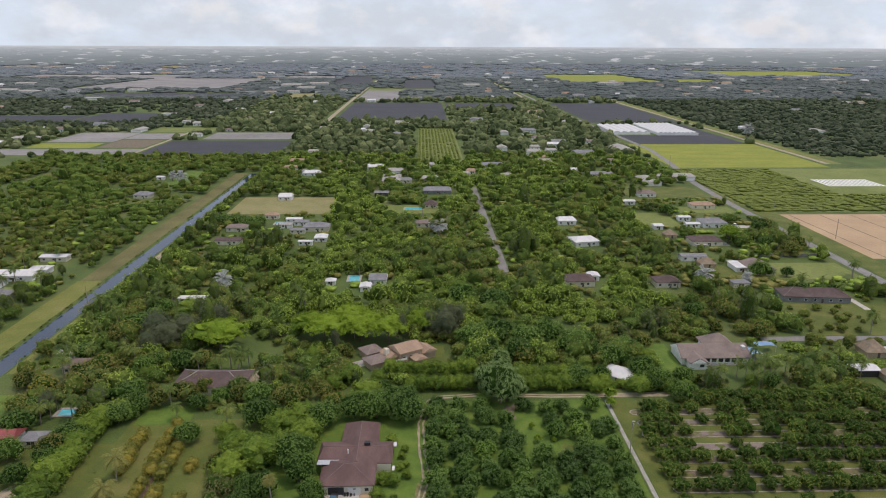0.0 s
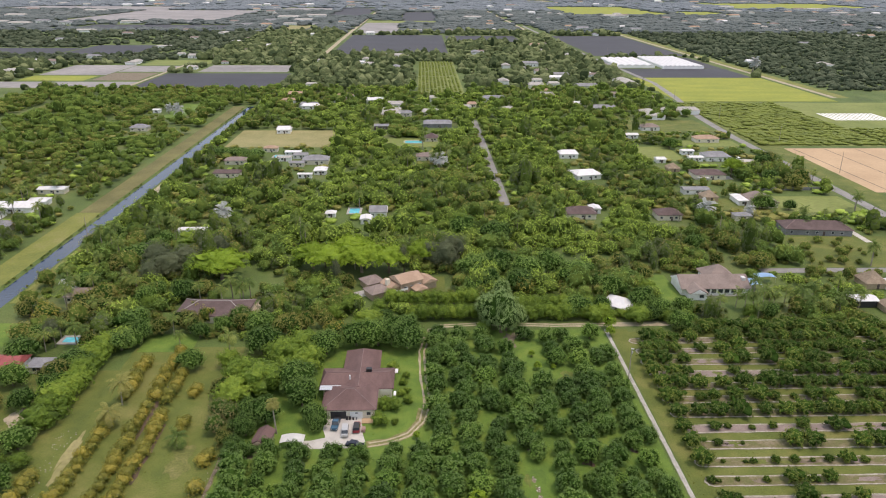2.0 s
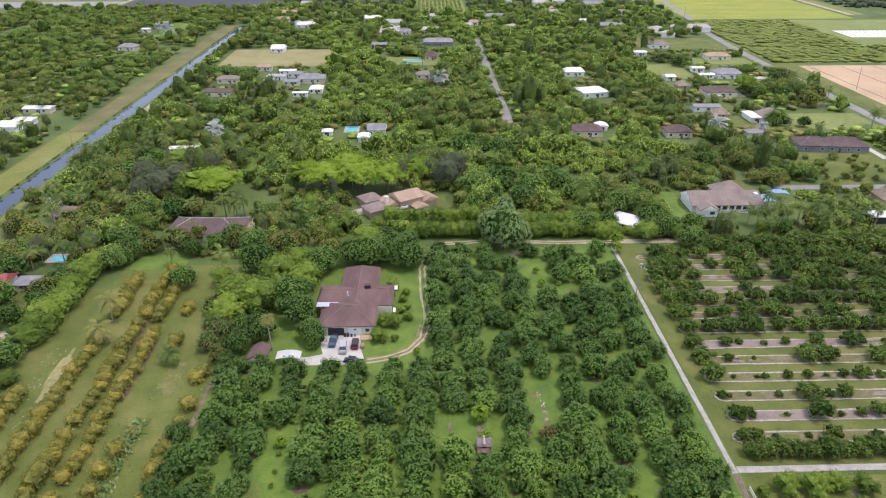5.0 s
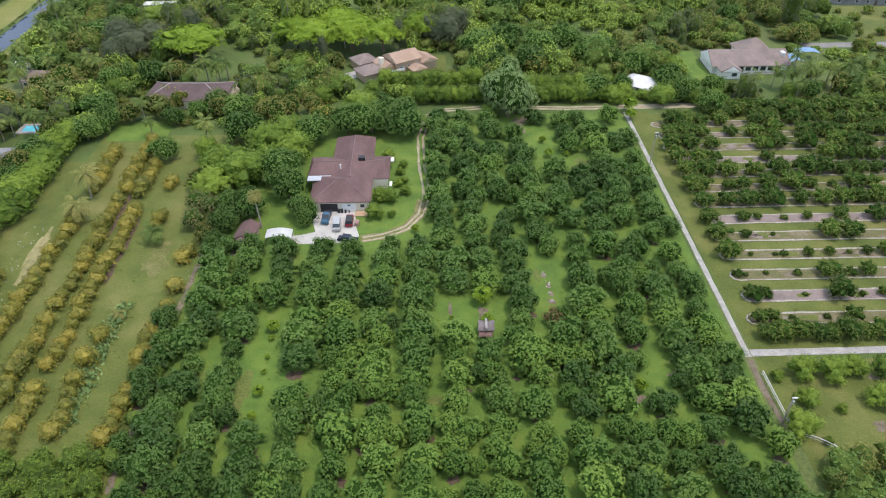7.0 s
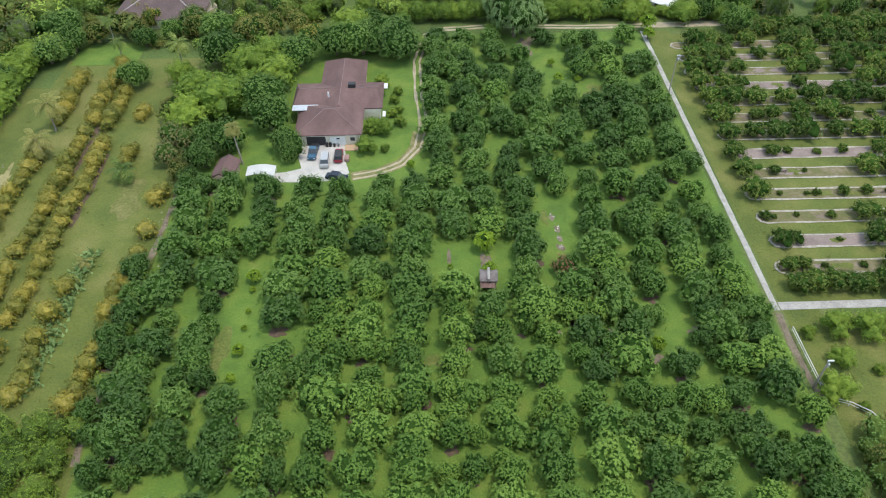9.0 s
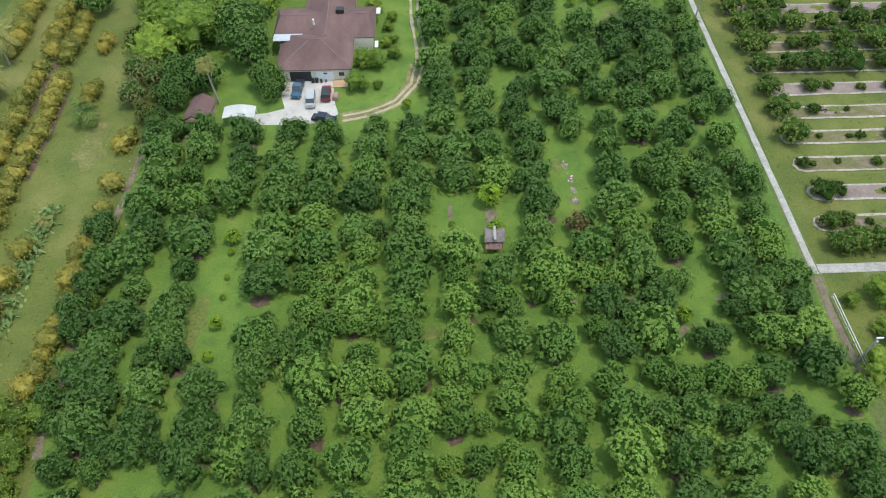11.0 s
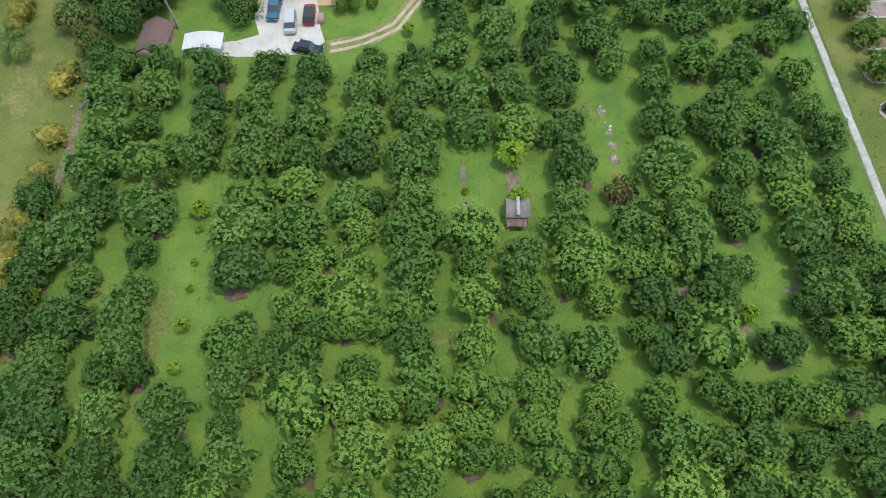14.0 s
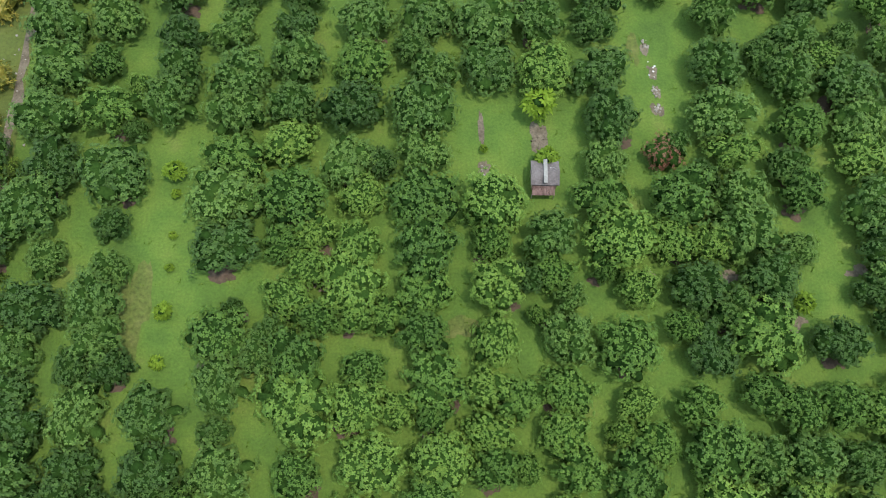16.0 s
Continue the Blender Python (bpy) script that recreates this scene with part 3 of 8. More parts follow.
def scatter(name, templates, spots, mat, label, category="woods"):
    """One mesh of many crowns: spots are rows of (x, y, scale, turn, template)."""
    VV, FF, II, off = [], [], [], 0
    for x, y, s, sz, a, k in spots:
        V, F, I = templates[int(k)]
        II.append(I)
        c, q = math.cos(a), math.sin(a)
        W = np.empty_like(V)
        W[:, 0] = (V[:, 0] * c - V[:, 1] * q) * s + x
        W[:, 1] = (V[:, 0] * q + V[:, 1] * c) * s + y
        W[:, 2] = V[:, 2] * sz
        VV.append(W)
        FF.append(F + off)
        off += len(V)
    me = quads_mesh(name, np.concatenate(VV), np.concatenate(FF), np.concatenate(II), mat)
    # cores of scattered crowns use the woods' painted shade
    me.materials[1] = L_WOODSHADE
    return tagged(new(name, me), label, category, kind="stuff")


# ---- ground ----
XS = [-9000, -1200, -400, -189, -173.5, -171.6, -170.4, -165.0, -163.9, -162.4, -60, 50, 400, 1500, 9000]
YS = [-1500, -120, -118, 0, 150, 300, 540, 543, 1200, 5200]
bm = bmesh.new()
grid = {}
for i, x in enumerate(XS):
    for j, y in enumerate(YS):
        z = 0.0
        if -118 <= y <= 540:
            z = {-171.6: -0.4, -170.4: -1.9, -165.0: -1.9, -163.9: -0.4}.get(x, 0.0)
        grid[i, j] = bm.verts.new((x, y, z))
for i in range(len(XS) - 1):
    for j in range(len(YS) - 1):
        bm.faces.new((grid[i, j], grid[i + 1, j], grid[i + 1, j + 1], grid[i, j + 1]))
ground = tagged(part("ground", bm, M_GROUND), "grassy and bushy flat ground reaching the horizon", "ground", kind="structure")
slab("water", rect(-171.6, -163.9, -117, 539), -0.45, M_WATER, "dark still canal water between grassy banks", "canal", depth=0.4)
slab("bank_west", rect(-185.5, -173.6, 90, 226), 0.03, M_BANK, "mown yellow-green canal bank", "grass bank")
slab("bank_west", rect(-184.5, -173.6, 226.2, 539), 0.03, M_BROWNBANK, "rough brownish canal bank", "grass bank")
ribbon("bank_path", [(-160.2, 236), (-160.6, 300), (-160.8, 385), (-161, 470)], 2.6, 0.05, M_SAND, "pale sandy track on a canal bank", "track", 0.3, 31)
slab("bank_east", rect(-162.3, -158.6, 120, 420), 0.03, M_BANK, "narrow mown canal bank", "grass bank")
slab("orchard_grass", rect(-62, 48, -75, 96), 0.02, M_GRASS, "lush green orchard grass", "grass")
slab("grove_grass", rect(-104, -62, -40, 86), 0.025, M_DRYGRASS, "dry mown grass between grove rows", "grass")
slab("lane_verge", rect(50.2, 56.5, -22, 96), 0.025, M_DRYGRASS, "dry mown verge beside the lane", "grass")
slab("east_grove_ground", rect(56.6, 150, -4, 94), 0.02, M_DRYGRASS, "dry grass of the bed orchard", "grass")
slab("corner_yard", rect(50.5, 110, -50, -7), 0.03, M_DRYGRASS, "dry mown yard grass", "grass")

# far and middle fields: x0, x1, y0, y1, material, label, category
FIELDS = [
    ("straw_lawn", -150, -78, 372, 430, M_TANLAWN, "straw-coloured mown lawn", "lawn"),
    ("lawn", -38, 0, 373, 400, M_GFIELD, "green garden lawn by a pool", "lawn"),
    ("lawn", 73, 84, 112, 142, M_GRASS, "green lawn round a long house", "lawn"),
    ("lawn", 150, 218, 149, 186, M_DRYGRASS, "mown lawn beside the road", "lawn"),
    ("lawn", 170, 215, 222, 250, M_GFIELD, "fenced mown lawn", "lawn"),
    ("lawn", 132, 160, 330, 372, M_GFIELD, "mown garden lawn", "lawn"),
    ("lawn", 150, 215, 425, 470, M_DRYGRASS, "mown paddock grass", "lawn"),
    ("lawn", -160, -104, 20, 72, M_DRYGRASS, "open mown grass", "lawn"),
    ("lawn", -11, -4, 122, 142, M_DRYGRASS, "small lawn behind a house", "lawn"),
    ("driveway", 184, 215, 328, 335, M_YARD, "pale concrete driveway with cars", "driveway"),
    ("driveway", 150, 172, 285, 293, M_CONC, "grey concrete yard behind a house", "driveway"),
    ("lawn", 172, 214, 372, 392, M_GFIELD, "green front lawn", "lawn"),
    ("lawn", 138, 165, 226, 246, M_DRYGRASS, "green back lawn", "lawn"),
    ("driveway", 178, 214, 236, 241, M_CONC, "grey concrete driveway", "driveway"),
    ("footpath", 188, 191, 178, 200, M_YARD, "pale concrete front path", "path"),
    ("lawn", -232, -213, 482, 552, M_GRASS, "bright green lawn beyond canal trees", "lawn"),
    ("lawn", -358, -343, 488, 546, M_DRYGRASS, "olive-green meadow in woods", "lawn"),
    ("lawn", -157, -147, 72, 104, M_GRASS, "mown grass beside the canal bank", "lawn"),
    ("lawn", -103, -86, 83, 95, M_GRASS, "bright lawn in front of a long house", "lawn"),
    ("tan_field", 241, 420, 257, 366, M_TAN, "bare tan ploughed field", "field"),
    ("field_margin", 226, 241, 200, 560, M_DRYGRASS, "dry grass field margin", "grass"),
    ("green_field", 325, 470, 430, 560, M_GFIELD, "green field beside planted rows", "field"),
    ("grove_floor", 228, 325, 374, 560, M_GFIELD, "green grass under grove rows", "grass"),
    ("crop_field", 235, 392, 567, 740, M_YFIELD, "yellow-green crop field", "field"),
    ("shade_beds", 245, 385, 742, 828, M_SHADE, "low black shade-cloth beds", "shade field"),
    ("shade_field", 250, 392, 990, 1380, M_SHADE, "wide field under black shade cloth", "shade field"),
    ("shade_field", -152, 28, 1010, 1390, M_SHADE, "wide field under black shade cloth", "shade field"),
    ("shade_field", 34, 172, 1217, 1380, M_SHADE, "strip of field under black shade cloth", "shade field"),
    ("shade_field", -322, -172, 640, 775, M_SHADE, "field under black shade cloth", "shade field"),
    ("shade_field", -156, -66, 1440, 1800, M_GREYBED, "field of grey ground cover", "shade field"),
    ("shade_field", -70, 30, 1900, 2400, M_SHADE, "distant field under black shade cloth", "shade field"),
    ("green_field", -156, 30, 1800, 1895, M_GFIELD, "distant green field", "field"),
    ("light_grove_floor", -17, 31, 598, 905, M_GFIELD, "bright grass of a young grove", "field"),
    ("farm_track", 398, 404, 590, 1500, M_SAND, "pale straight farm track", "track"),
    ("farm_verge", 404.5, 416, 590, 1500, M_BANK, "grassy verge of a farm track", "grass"),
    ("bright_field", 470, 800, 2250, 2900, M_YFIELD, "bright distant crop field", "field"),
    ("bright_field", 830, 1000, 2250, 2500, M_YFIELD, "bright distant crop field", "field"),
    ("bright_field", 1260, 1860, 2800, 3400, M_YFIELD, "bright distant crop field", "field"),
    ("grey_field", -960, -560, 1850, 2500, M_GREYBED, "distant grey bedding field", "field"),
    ("grey_field", -640, -330, 655, 700, M_GREYBED, "grey nursery beds", "field"),
    ("grey_field", -470, -390, 760, 860, M_GREYBED, "grey nursery beds", "field"),
    ("grey_field", -388, -330, 790, 850, M_GREYBED, "grey nursery beds", "field"),
    ("green_field", -386, -300, 862, 920, M_GFIELD, "green nursery bed", "field"),
    ("green_field", -470, -395, 710, 752, M_YFIELD, "yellow-green nursery bed", "field"),
    ("soil_field", -388, -334, 712, 780, M_SOIL, "bare soil nursery bed", "field"),
    ("soil_field", -330, -326, 640, 860, M_SAND, "pale nursery track", "track"),
    ("grey_field", -290, -180, 790, 860, M_GREYBED, "grey nursery beds", "field"),
    ("shade_field", -560, -452, 1000, 1150, M_SHADE, "field under black shade cloth", "shade field"),
    ("shade_field", -720, -566, 1004, 1098, M_SHADE, "field under black shade cloth", "shade field"),
    ("grey_field", -1500, -900, 2500, 2800, M_GREYBED, "distant grey bedding field", "field"),
    ("shade_field", -800, -450, 1560, 1700, M_SHADE, "field under black shade cloth", "shade field"),
    ("pale_field", -160, -330, 3300, 3420, M_SAND, "pale distant field", "field"),
    ("shade_beds", 362, 384, 832, 968, M_SHADE, "low black shade-cloth beds", "shade field"),
    ("shade_field", -300, -180, 2140, 2700, M_SHADE, "distant field under black shade cloth", "shade field"),
    ("grey_field", -515, -330, 2480, 2720, M_GREYBED, "distant grey bedding field", "field"),
    ("pale_field", -1440, -1290, 3700, 4150, M_TANLAWN, "tan distant field", "field"),
    ("pale_field", -2290, -1900, 3740, 4080, M_SAND, "pale distant field", "field"),
    ("pale_field", 2100, 2420, 3840, 4400, M_SAND, "pale distant field", "field"),
    ("soil_field", -330, -262, 1450, 1680, M_TANLAWN, "bare distant clearing", "field"),
    ("pale_field", 200, 620, 3600, 3720, M_SAND, "pale distant field", "field"),
    ("pale_field", 900, 1300, 2560, 2640, M_SAND, "pale distant field", "field"),
    ("pale_field", 1400, 1900, 3650, 3800, M_SAND, "pale distant field", "field"),
]
for i, (n, x0, x1, y0, y1, mt, lb, ct) in enumerate(FIELDS):
    slab(n, rect(min(x0, x1), max(x0, x1), y0, y1), 0.05 + (0.15 if y0 > 900 else 0.0) + 0.004 * (i % 5), mt, lb, ct)

for k in range(13):
    slab("covered_strip", rect(336 + 3.9 * k, 338.5 + 3.9 * k, 470, 502), 0.13, M_WHITEWALL, "white plastic-covered planting strip", "planting bed")
for k in range(7):
    ribbon("furrow", [(250 + 22 * k, 258), (248 + 22 * k, 330), (247 + 22 * k, 364)], 0.8, 0.085, M_SOIL, "dark furrow across bare soil", "ground patch", 0.15, 70 + k)

# ---- roads and tracks ----
ribbon("lane", [(49.2, -6), (49.3, 96)], 0.85, 0.06, M_CONC, "narrow pale concrete lane between orchards", "lane", 0.06, 1)
ribbon("side_lane", [(49.9, -5.0), (150, -4.6)], 1.0, 0.05, M_CONC, "grey lane between pale kerbs", "lane", 0.06, 2)
for off in (-0.64, 0.64):
    ribbon("kerb", [(49.9, -5.0 + off), (150, -4.6 + off)], 0.2, 0.12, M_CONC, "pale concrete kerb of a lane", "kerb", 0.03, 20)
ribbon("lane_south", [(49.2, -6.6), (48.9, -14), (49.6, -25)], 0.9, 0.05, M_SOIL, "narrow dirt path along a fence", "path", 0.1, 3)
for off in (-0.75, 0.75):
    ribbon("wheel_track", [(-11.2 + off, 92), (-13.0 + off, 82), (-12.4 + off, 64), (-11.4 + off, 53), (-12.8 + off * 0.9, 44), (-16.3 + off * 0.5, 38.2 - off * 0.7), (-21.5, 35.2 - off), (-26.5, 33.9 - off)], 0.5, 0.05, M_SAND, "pale sandy wheel track of a drive", "drive", 0.16, 4)
    ribbon("wheel_track", [(-11.2, 95.5 + off), (-7, 99.2 + off), (7, 100.7 + off), (32, 99.3 + off), (52, 99.4 + off), (85, 100 + off)], 0.7, 0.05, M_SAND, "pale sandy wheel track", "track", 0.12, 5)
ribbon("farm_road", [(50, 99.4), (72, 99.9)], 3.0, 0.035, M_SAND, "wide sandy farm road", "track", 0.2, 6)
ribbon("drive_bend", [(-12.4, 50), (-13.2, 44), (-16.3, 38.4), (-21.5, 35.2), (-27, 34)], 2.8, 0.035, M_WORN, "worn sandy bend of a drive", "drive", 0.2, 7)
ribbon("road", [(31, 236), (30.8, 310), (30.5, 470)], 4.8, 0.07, M_ASPH, "straight grey asphalt road between trees", "road", 0.1, 8)
ribbon("road", [(125, 146), (420, 145.6)], 4.5, 0.07, M_ASPH, "grey asphalt residential road", "road", 0.1, 9)
ribbon("road", [(221.5, 149), (220.8, 404), (225, 484), (240, 590), (250.5, 694), (247, 828), (240, 990), (235, 1700)], 6.0, 0.08, M_ASPH, "long grey asphalt road", "road", 0.1, 10)
ribbon("road", [(-160, 960), (-162, 1010), (-165, 1390), (-166, 2540)], 7, 0.08, M_SAND, "pale straight road beside shade fields", "road", 0.3, 11)
ribbon("road", [(222, 1351), (221, 1830), (215, 2700)], 7, 0.1, M_SAND, "pale distant straight road", "road", 0.3, 12)
ribbon("canal_path", [(-159.3, 195), (-157, 215), (-158.5, 260), (-158, 330), (-156, 400)], 1.8, 0.06, M_SAND, "pale path along the canal", "path", 0.3, 13)
ribbon("field_path", [(-62.6, -32), (-62.5, -10), (-62.9, 10), (-62.6, 30)], 1.0, 0.045, M_SOIL, "bare earth strip beside orchard trees", "path", 0.4, 14)
slab("yard", [(-38.6, 45.7), (-29.2, 45.7), (-28.6, 41.5), (-28.3, 38.6), (-27.4, 35.2), (-30.5, 32.9), (-34.5, 32.4), (-41.5, 32.6), (-47.2, 33.6), (-46.5, 35.6), (-41.2, 36.0), (-37.8, 37.2), (-38.9, 41.0)], 0.06, M_YARD, "pale gravel parking yard", "yard")
slab("drive_apron", [(-71, 109), (-68, 116), (-67, 121), (-70, 125), (-73, 120), (-73, 111)], 0.05, M_SAND, "pale curved driveway", "drive")


# ---- buildings ----
def hip_roof(bm, x0, x1, y0, y1, z, h, hip=1.0, over=0.5, thick=0.18):
    """A hipped (hip 1) or gabled (hip 0) roof with eaves, its ridge along the longer side."""
    x0, x1, y0, y1 = x0 - over, x1 + over, y0 - over, y1 + over
    w, d = x1 - x0, y1 - y0
    if w >= d:
        a, c = (x0 + d / 2 * hip, (y0 + y1) / 2), (x1 - d / 2 * hip, (y0 + y1) / 2)
    else:
        a, c = ((x0 + x1) / 2, y0 + w / 2 * hip), ((x0 + x1) / 2, y1 - w / 2 * hip)
    lo = [bm.verts.new((x, y, z)) for x, y in rect(x0, x1, y0, y1)]
    bo = [bm.verts.new((x, y, z - thick)) for x, y in rect(x0, x1, y0, y1)]
    r0, r1 = bm.verts.new((*a, z + h)), bm.verts.new((*c, z + h))
    if w >= d:
        faces = [(lo[0], lo[1], r1, r0), (lo[1], lo[2], r1), (lo[2], lo[3], r0, r1), (lo[3], lo[0], r0)]
    else:
        faces = [(lo[0], lo[1], r0), (lo[1], lo[2], r1, r0), (lo[2], lo[3], r1), (lo[3], lo[0], r0, r1)]
    for f in faces:
        bm.faces.new(f)
    for i in range(4):
        j = (i + 1) % 4
        bm.faces.new((lo[i], bo[i], bo[j], lo[j]))
    bm.faces.new(bo[::-1])
    return bm


def walls(bm, x0, x1, y0, y1, h):
    t = 0.2
    box(bm, x0, x1, y0, y0 + t, 0, h)
    box(bm, x0, x1, y1 - t, y1, 0, h)
    box(bm, x0, x0 + t, y0 + t, y1 - t, 0, h)
    box(bm, x1 - t, x1, y0 + t, y1 - t, 0, h)
    return bm


def gable(corners, thick=0.16):
    """A boarded triangle that closes a gable end, standing a little proud of it."""
    bm = bmesh.new()
    a, c, top = (Vector(v) for v in corners)
    n = (c - a).cross(top - a).normalized() * thick / 2
    front, back = [[bm.verts.new(v + k * n) for v in (a, c, top)] for k in (1, -1)]
    bm.faces.new(front)
    bm.faces.new(back[::-1])
    for i in range(3):
        j = (i + 1) % 3
        bm.faces.new((front[i], back[i], back[j], front[j]))
    return bm


def window(parent, x, y, z, w, h, face="y"):
    """A framed window, its pane set back, on a wall that faces along -y or x."""
    bm = bmesh.new()
    t = 0.09
    if face == "y":
        for a in ((x - w / 2, x - w / 2 + t, z, z + h), (x + w / 2 - t, x + w / 2, z, z + h), (x - w / 2 + t, x + w / 2 - t, z, z + t), (x - w / 2 + t, x + w / 2 - t, z + h - t, z + h)):
            box(bm, a[0], a[1], y - 0.06, y + 0.02, a[2], a[3])
        f = part("window", bm, M_WHITEROOF, parent)
        part("pane", box(bmesh.new(), x - w / 2 + t, x + w / 2 - t, y - 0.03, y - 0.01, z + t, z + h - t), M_GLASS, f)
    else:
        for a in ((y - w / 2, y - w / 2 + t, z, z + h), (y + w / 2 - t, y + w / 2, z, z + h), (y - w / 2 + t, y + w / 2 - t, z, z + t), (y - w / 2 + t, y + w / 2 - t, z + h - t, z + h)):
            box(bm, x - 0.02, x + 0.06, a[0], a[1], a[2], a[3])
        f = part("window", bm, M_WHITEROOF, parent)
        part("pane", box(bmesh.new(), x + 0.01, x + 0.03, y - w / 2 + t, y + w / 2 - t, z + t, z + h - t), M_GLASS, f)


def house(name, x, y, w, d, wall_h, roof_h, roof_mat, wall_mat, label, turn=0.0, hip=1.0, over=0.5, windows=3, door=True, caps=None):
    """A plain house: walls, roof, door and windows on its south side."""
    e = thing(name, (x, y, 0), label, "house", turn=turn)
    part("wall", walls(bmesh.new(), -w / 2, w / 2, -d / 2, d / 2, wall_h), wall_mat, e)
    part("roof", hip_roof(bmesh.new(), -w / 2, w / 2, -d / 2, d / 2, wall_h + 0.02 + 0.18, roof_h, hip, over), roof_mat, e)
    if caps:
        z, hx = wall_h + 0.24, w / 2 - d / 2 * hip + over * (1 - hip)
        lines = [((-hx, 0, z + roof_h), (hx, 0, z + roof_h))]
        if hip > 0.02:
            lines += [((sx * (w / 2 + over), sy * (d / 2 + over), z), (sx * hx, 0, z + roof_h)) for sx in (-1, 1) for sy in (-1, 1)]
        for p0, p1 in lines:
            part("ridge_cap", tube(bmesh.new(), [p0, p1], [0.16, 0.16], 6), caps, e, "pale ridge tiles")
    if hip < 0.02:
        for s in (-1, 1):
            if w >= d:
                pr = [(s * (w / 2 + over + 0.02), y2, wall_h + 0.1) for y2 in (-d / 2, d / 2)] + [(s * (w / 2 + over + 0.02), 0, wall_h + roof_h * 0.92)]
            else:
                pr = [(x2, s * (d / 2 + over + 0.02), wall_h + 0.1) for x2 in (-w / 2, w / 2)] + [(0, s * (d / 2 + over + 0.02), wall_h + roof_h * 0.92)]
            part("gable", gable(pr), wall_mat, e)
    for i in range(windows):
        wx = -w / 2 + (i + 0.5 + 0.25 * (i % 2)) * w / (windows + 0.3)
        window(e, wx, -d / 2, 0.9, 1.3, 1.2)
    if door:
        part("door", box(bmesh.new(), -0.5 + w * 0.08, 0.5 + w * 0.08, -d / 2 - 0.05, -d / 2 - 0.005, 0.02, 2.05), M_DARKROOF, e)
    return e


# the brown-roofed main house: three hipped wings that meet
mh = thing("main_house", (0, 0, 0), "large single-storey house with brown shingle cross-hipped roof", "house")
bm = bmesh.new()
walls(bm, -39.0, -25.8, 45.6, 57, 2.7)
part("wall", bm, M_WALL, mh, "cream stucco garage wall")
part("wall", walls(bmesh.new(), -40.6, -21.4, 55.6, 65.0, 2.7), M_WALL, mh)
part("wall", walls(bmesh.new(), -34.9, -25.6, 64.0, 75.4, 2.7), M_WALL, mh)
part("roof", hip_roof(bmesh.new(), -39.4, -25.6, 45.8, 57.4, 2.95, 2.6, 1.0, 0.6), M_ROOF, mh, "brown shingle garage wing roof")
part("roof", hip_roof(bmesh.new(), -41.2, -21.4, 56.2, 66.4, 2.97, 2.0, 0.25, 0.6), M_ROOF, mh, "brown shingle main wing roof")
part("roof", hip_roof(bmesh.new(), -35.4, -25.8, 52.0, 77.0, 2.96, 2.15, 0.45, 0.6), M_ROOF, mh, "brown shingle rear wing roof")
part("flat_roof", box(bmesh.new(), -41.4, -35.6, 54.0, 56.3, 3.6, 3.78), M_METAL, mh, "pale metal patio roof strip")
# a dark plate on the solid wall draws the garage's inner shade
part("garage_opening", box(bmesh.new(), -37.4, -33.2, 45.52, 45.58, 0.0, 2.3), M_DARK, mh, "garage doorway, a dark plate for the shade inside")
part("garage_door", box(bmesh.new(), -32.2, -28.8, 45.5, 45.58, 0.0, 2.2), M_WHITEWALL, mh, "closed cream garage door")
part("roof_box", box(bmesh.new(), -28.9, -27.2, 61.2, 62.6, 5.0, 5.9, 0.08), M_BLACKPLASTIC, mh, "dark square roof vent")
part("roof_pipe", tube(bmesh.new(), [(-33.2, 57.8, 4.8), (-33.2, 57.8, 6.1)], [0.22, 0.22], 8), M_WHITEROOF, mh, "short white roof pipe")
part("porch_roof", box(bmesh.new(), -21.2, -19.9, 64.6, 66.9, 2.55, 2.72, 0.03), M_WHITEROOF, mh, "small white porch roof")
part("porch_roof", box(bmesh.new(), -20.8, -20.1, 52.8, 55.0, 2.4, 2.55, 0.03), M_WHITEROOF, mh, "narrow pale side awning")
part("ramp", box(bmesh.new(), -29.0, -26.0, 43.2, 45.4, -0.02, 0.18), M_TAN, mh, "pinkish paved patio step")
for p0, p1 in [((-33.6, 51.6, 5.58), (-31.4, 51.6, 5.58)), ((-39.9, 45.3, 3.0), (-33.6, 51.6, 5.56)), ((-25.1, 45.3, 3.0), (-31.4, 51.6, 5.56)), ((-30.6, 54.0, 5.14), (-30.6, 75.0, 5.14)), ((-40.3, 61.3, 5.0), (-33.5, 61.3, 5.0)), ((-27.8, 61.3, 5.0), (-22.4, 61.3, 5.0))]:
    part("ridge_cap", tube(bmesh.new(), [p0, p1], [0.09, 0.09], 6), M_RIDGE, mh, "pale ridge shingles")
window(mh, -27.2, 45.6, 1.0, 1.2, 1.1)
window(mh, -30.4, 45.46, 1.6, 0.9, 0.5)
for yy in (58, 62):
    window(mh, -21.4, yy, 0.9, 1.4, 1.2, "x")

# the many-levelled tan house behind the hedge
TH_TURN = 32
th = thing("split_level_house", (-21, 129, 0), "tan timber house with several stepped roofs", "house", turn=TH_TURN)


def local(x, y, cx=-21, cy=129, turn=TH_TURN):
    a = radians(-turn)
    return (x - cx) * math.cos(a) - (y - cy) * math.sin(a), (x - cx) * math.sin(a) + (y - cy) * math.cos(a)


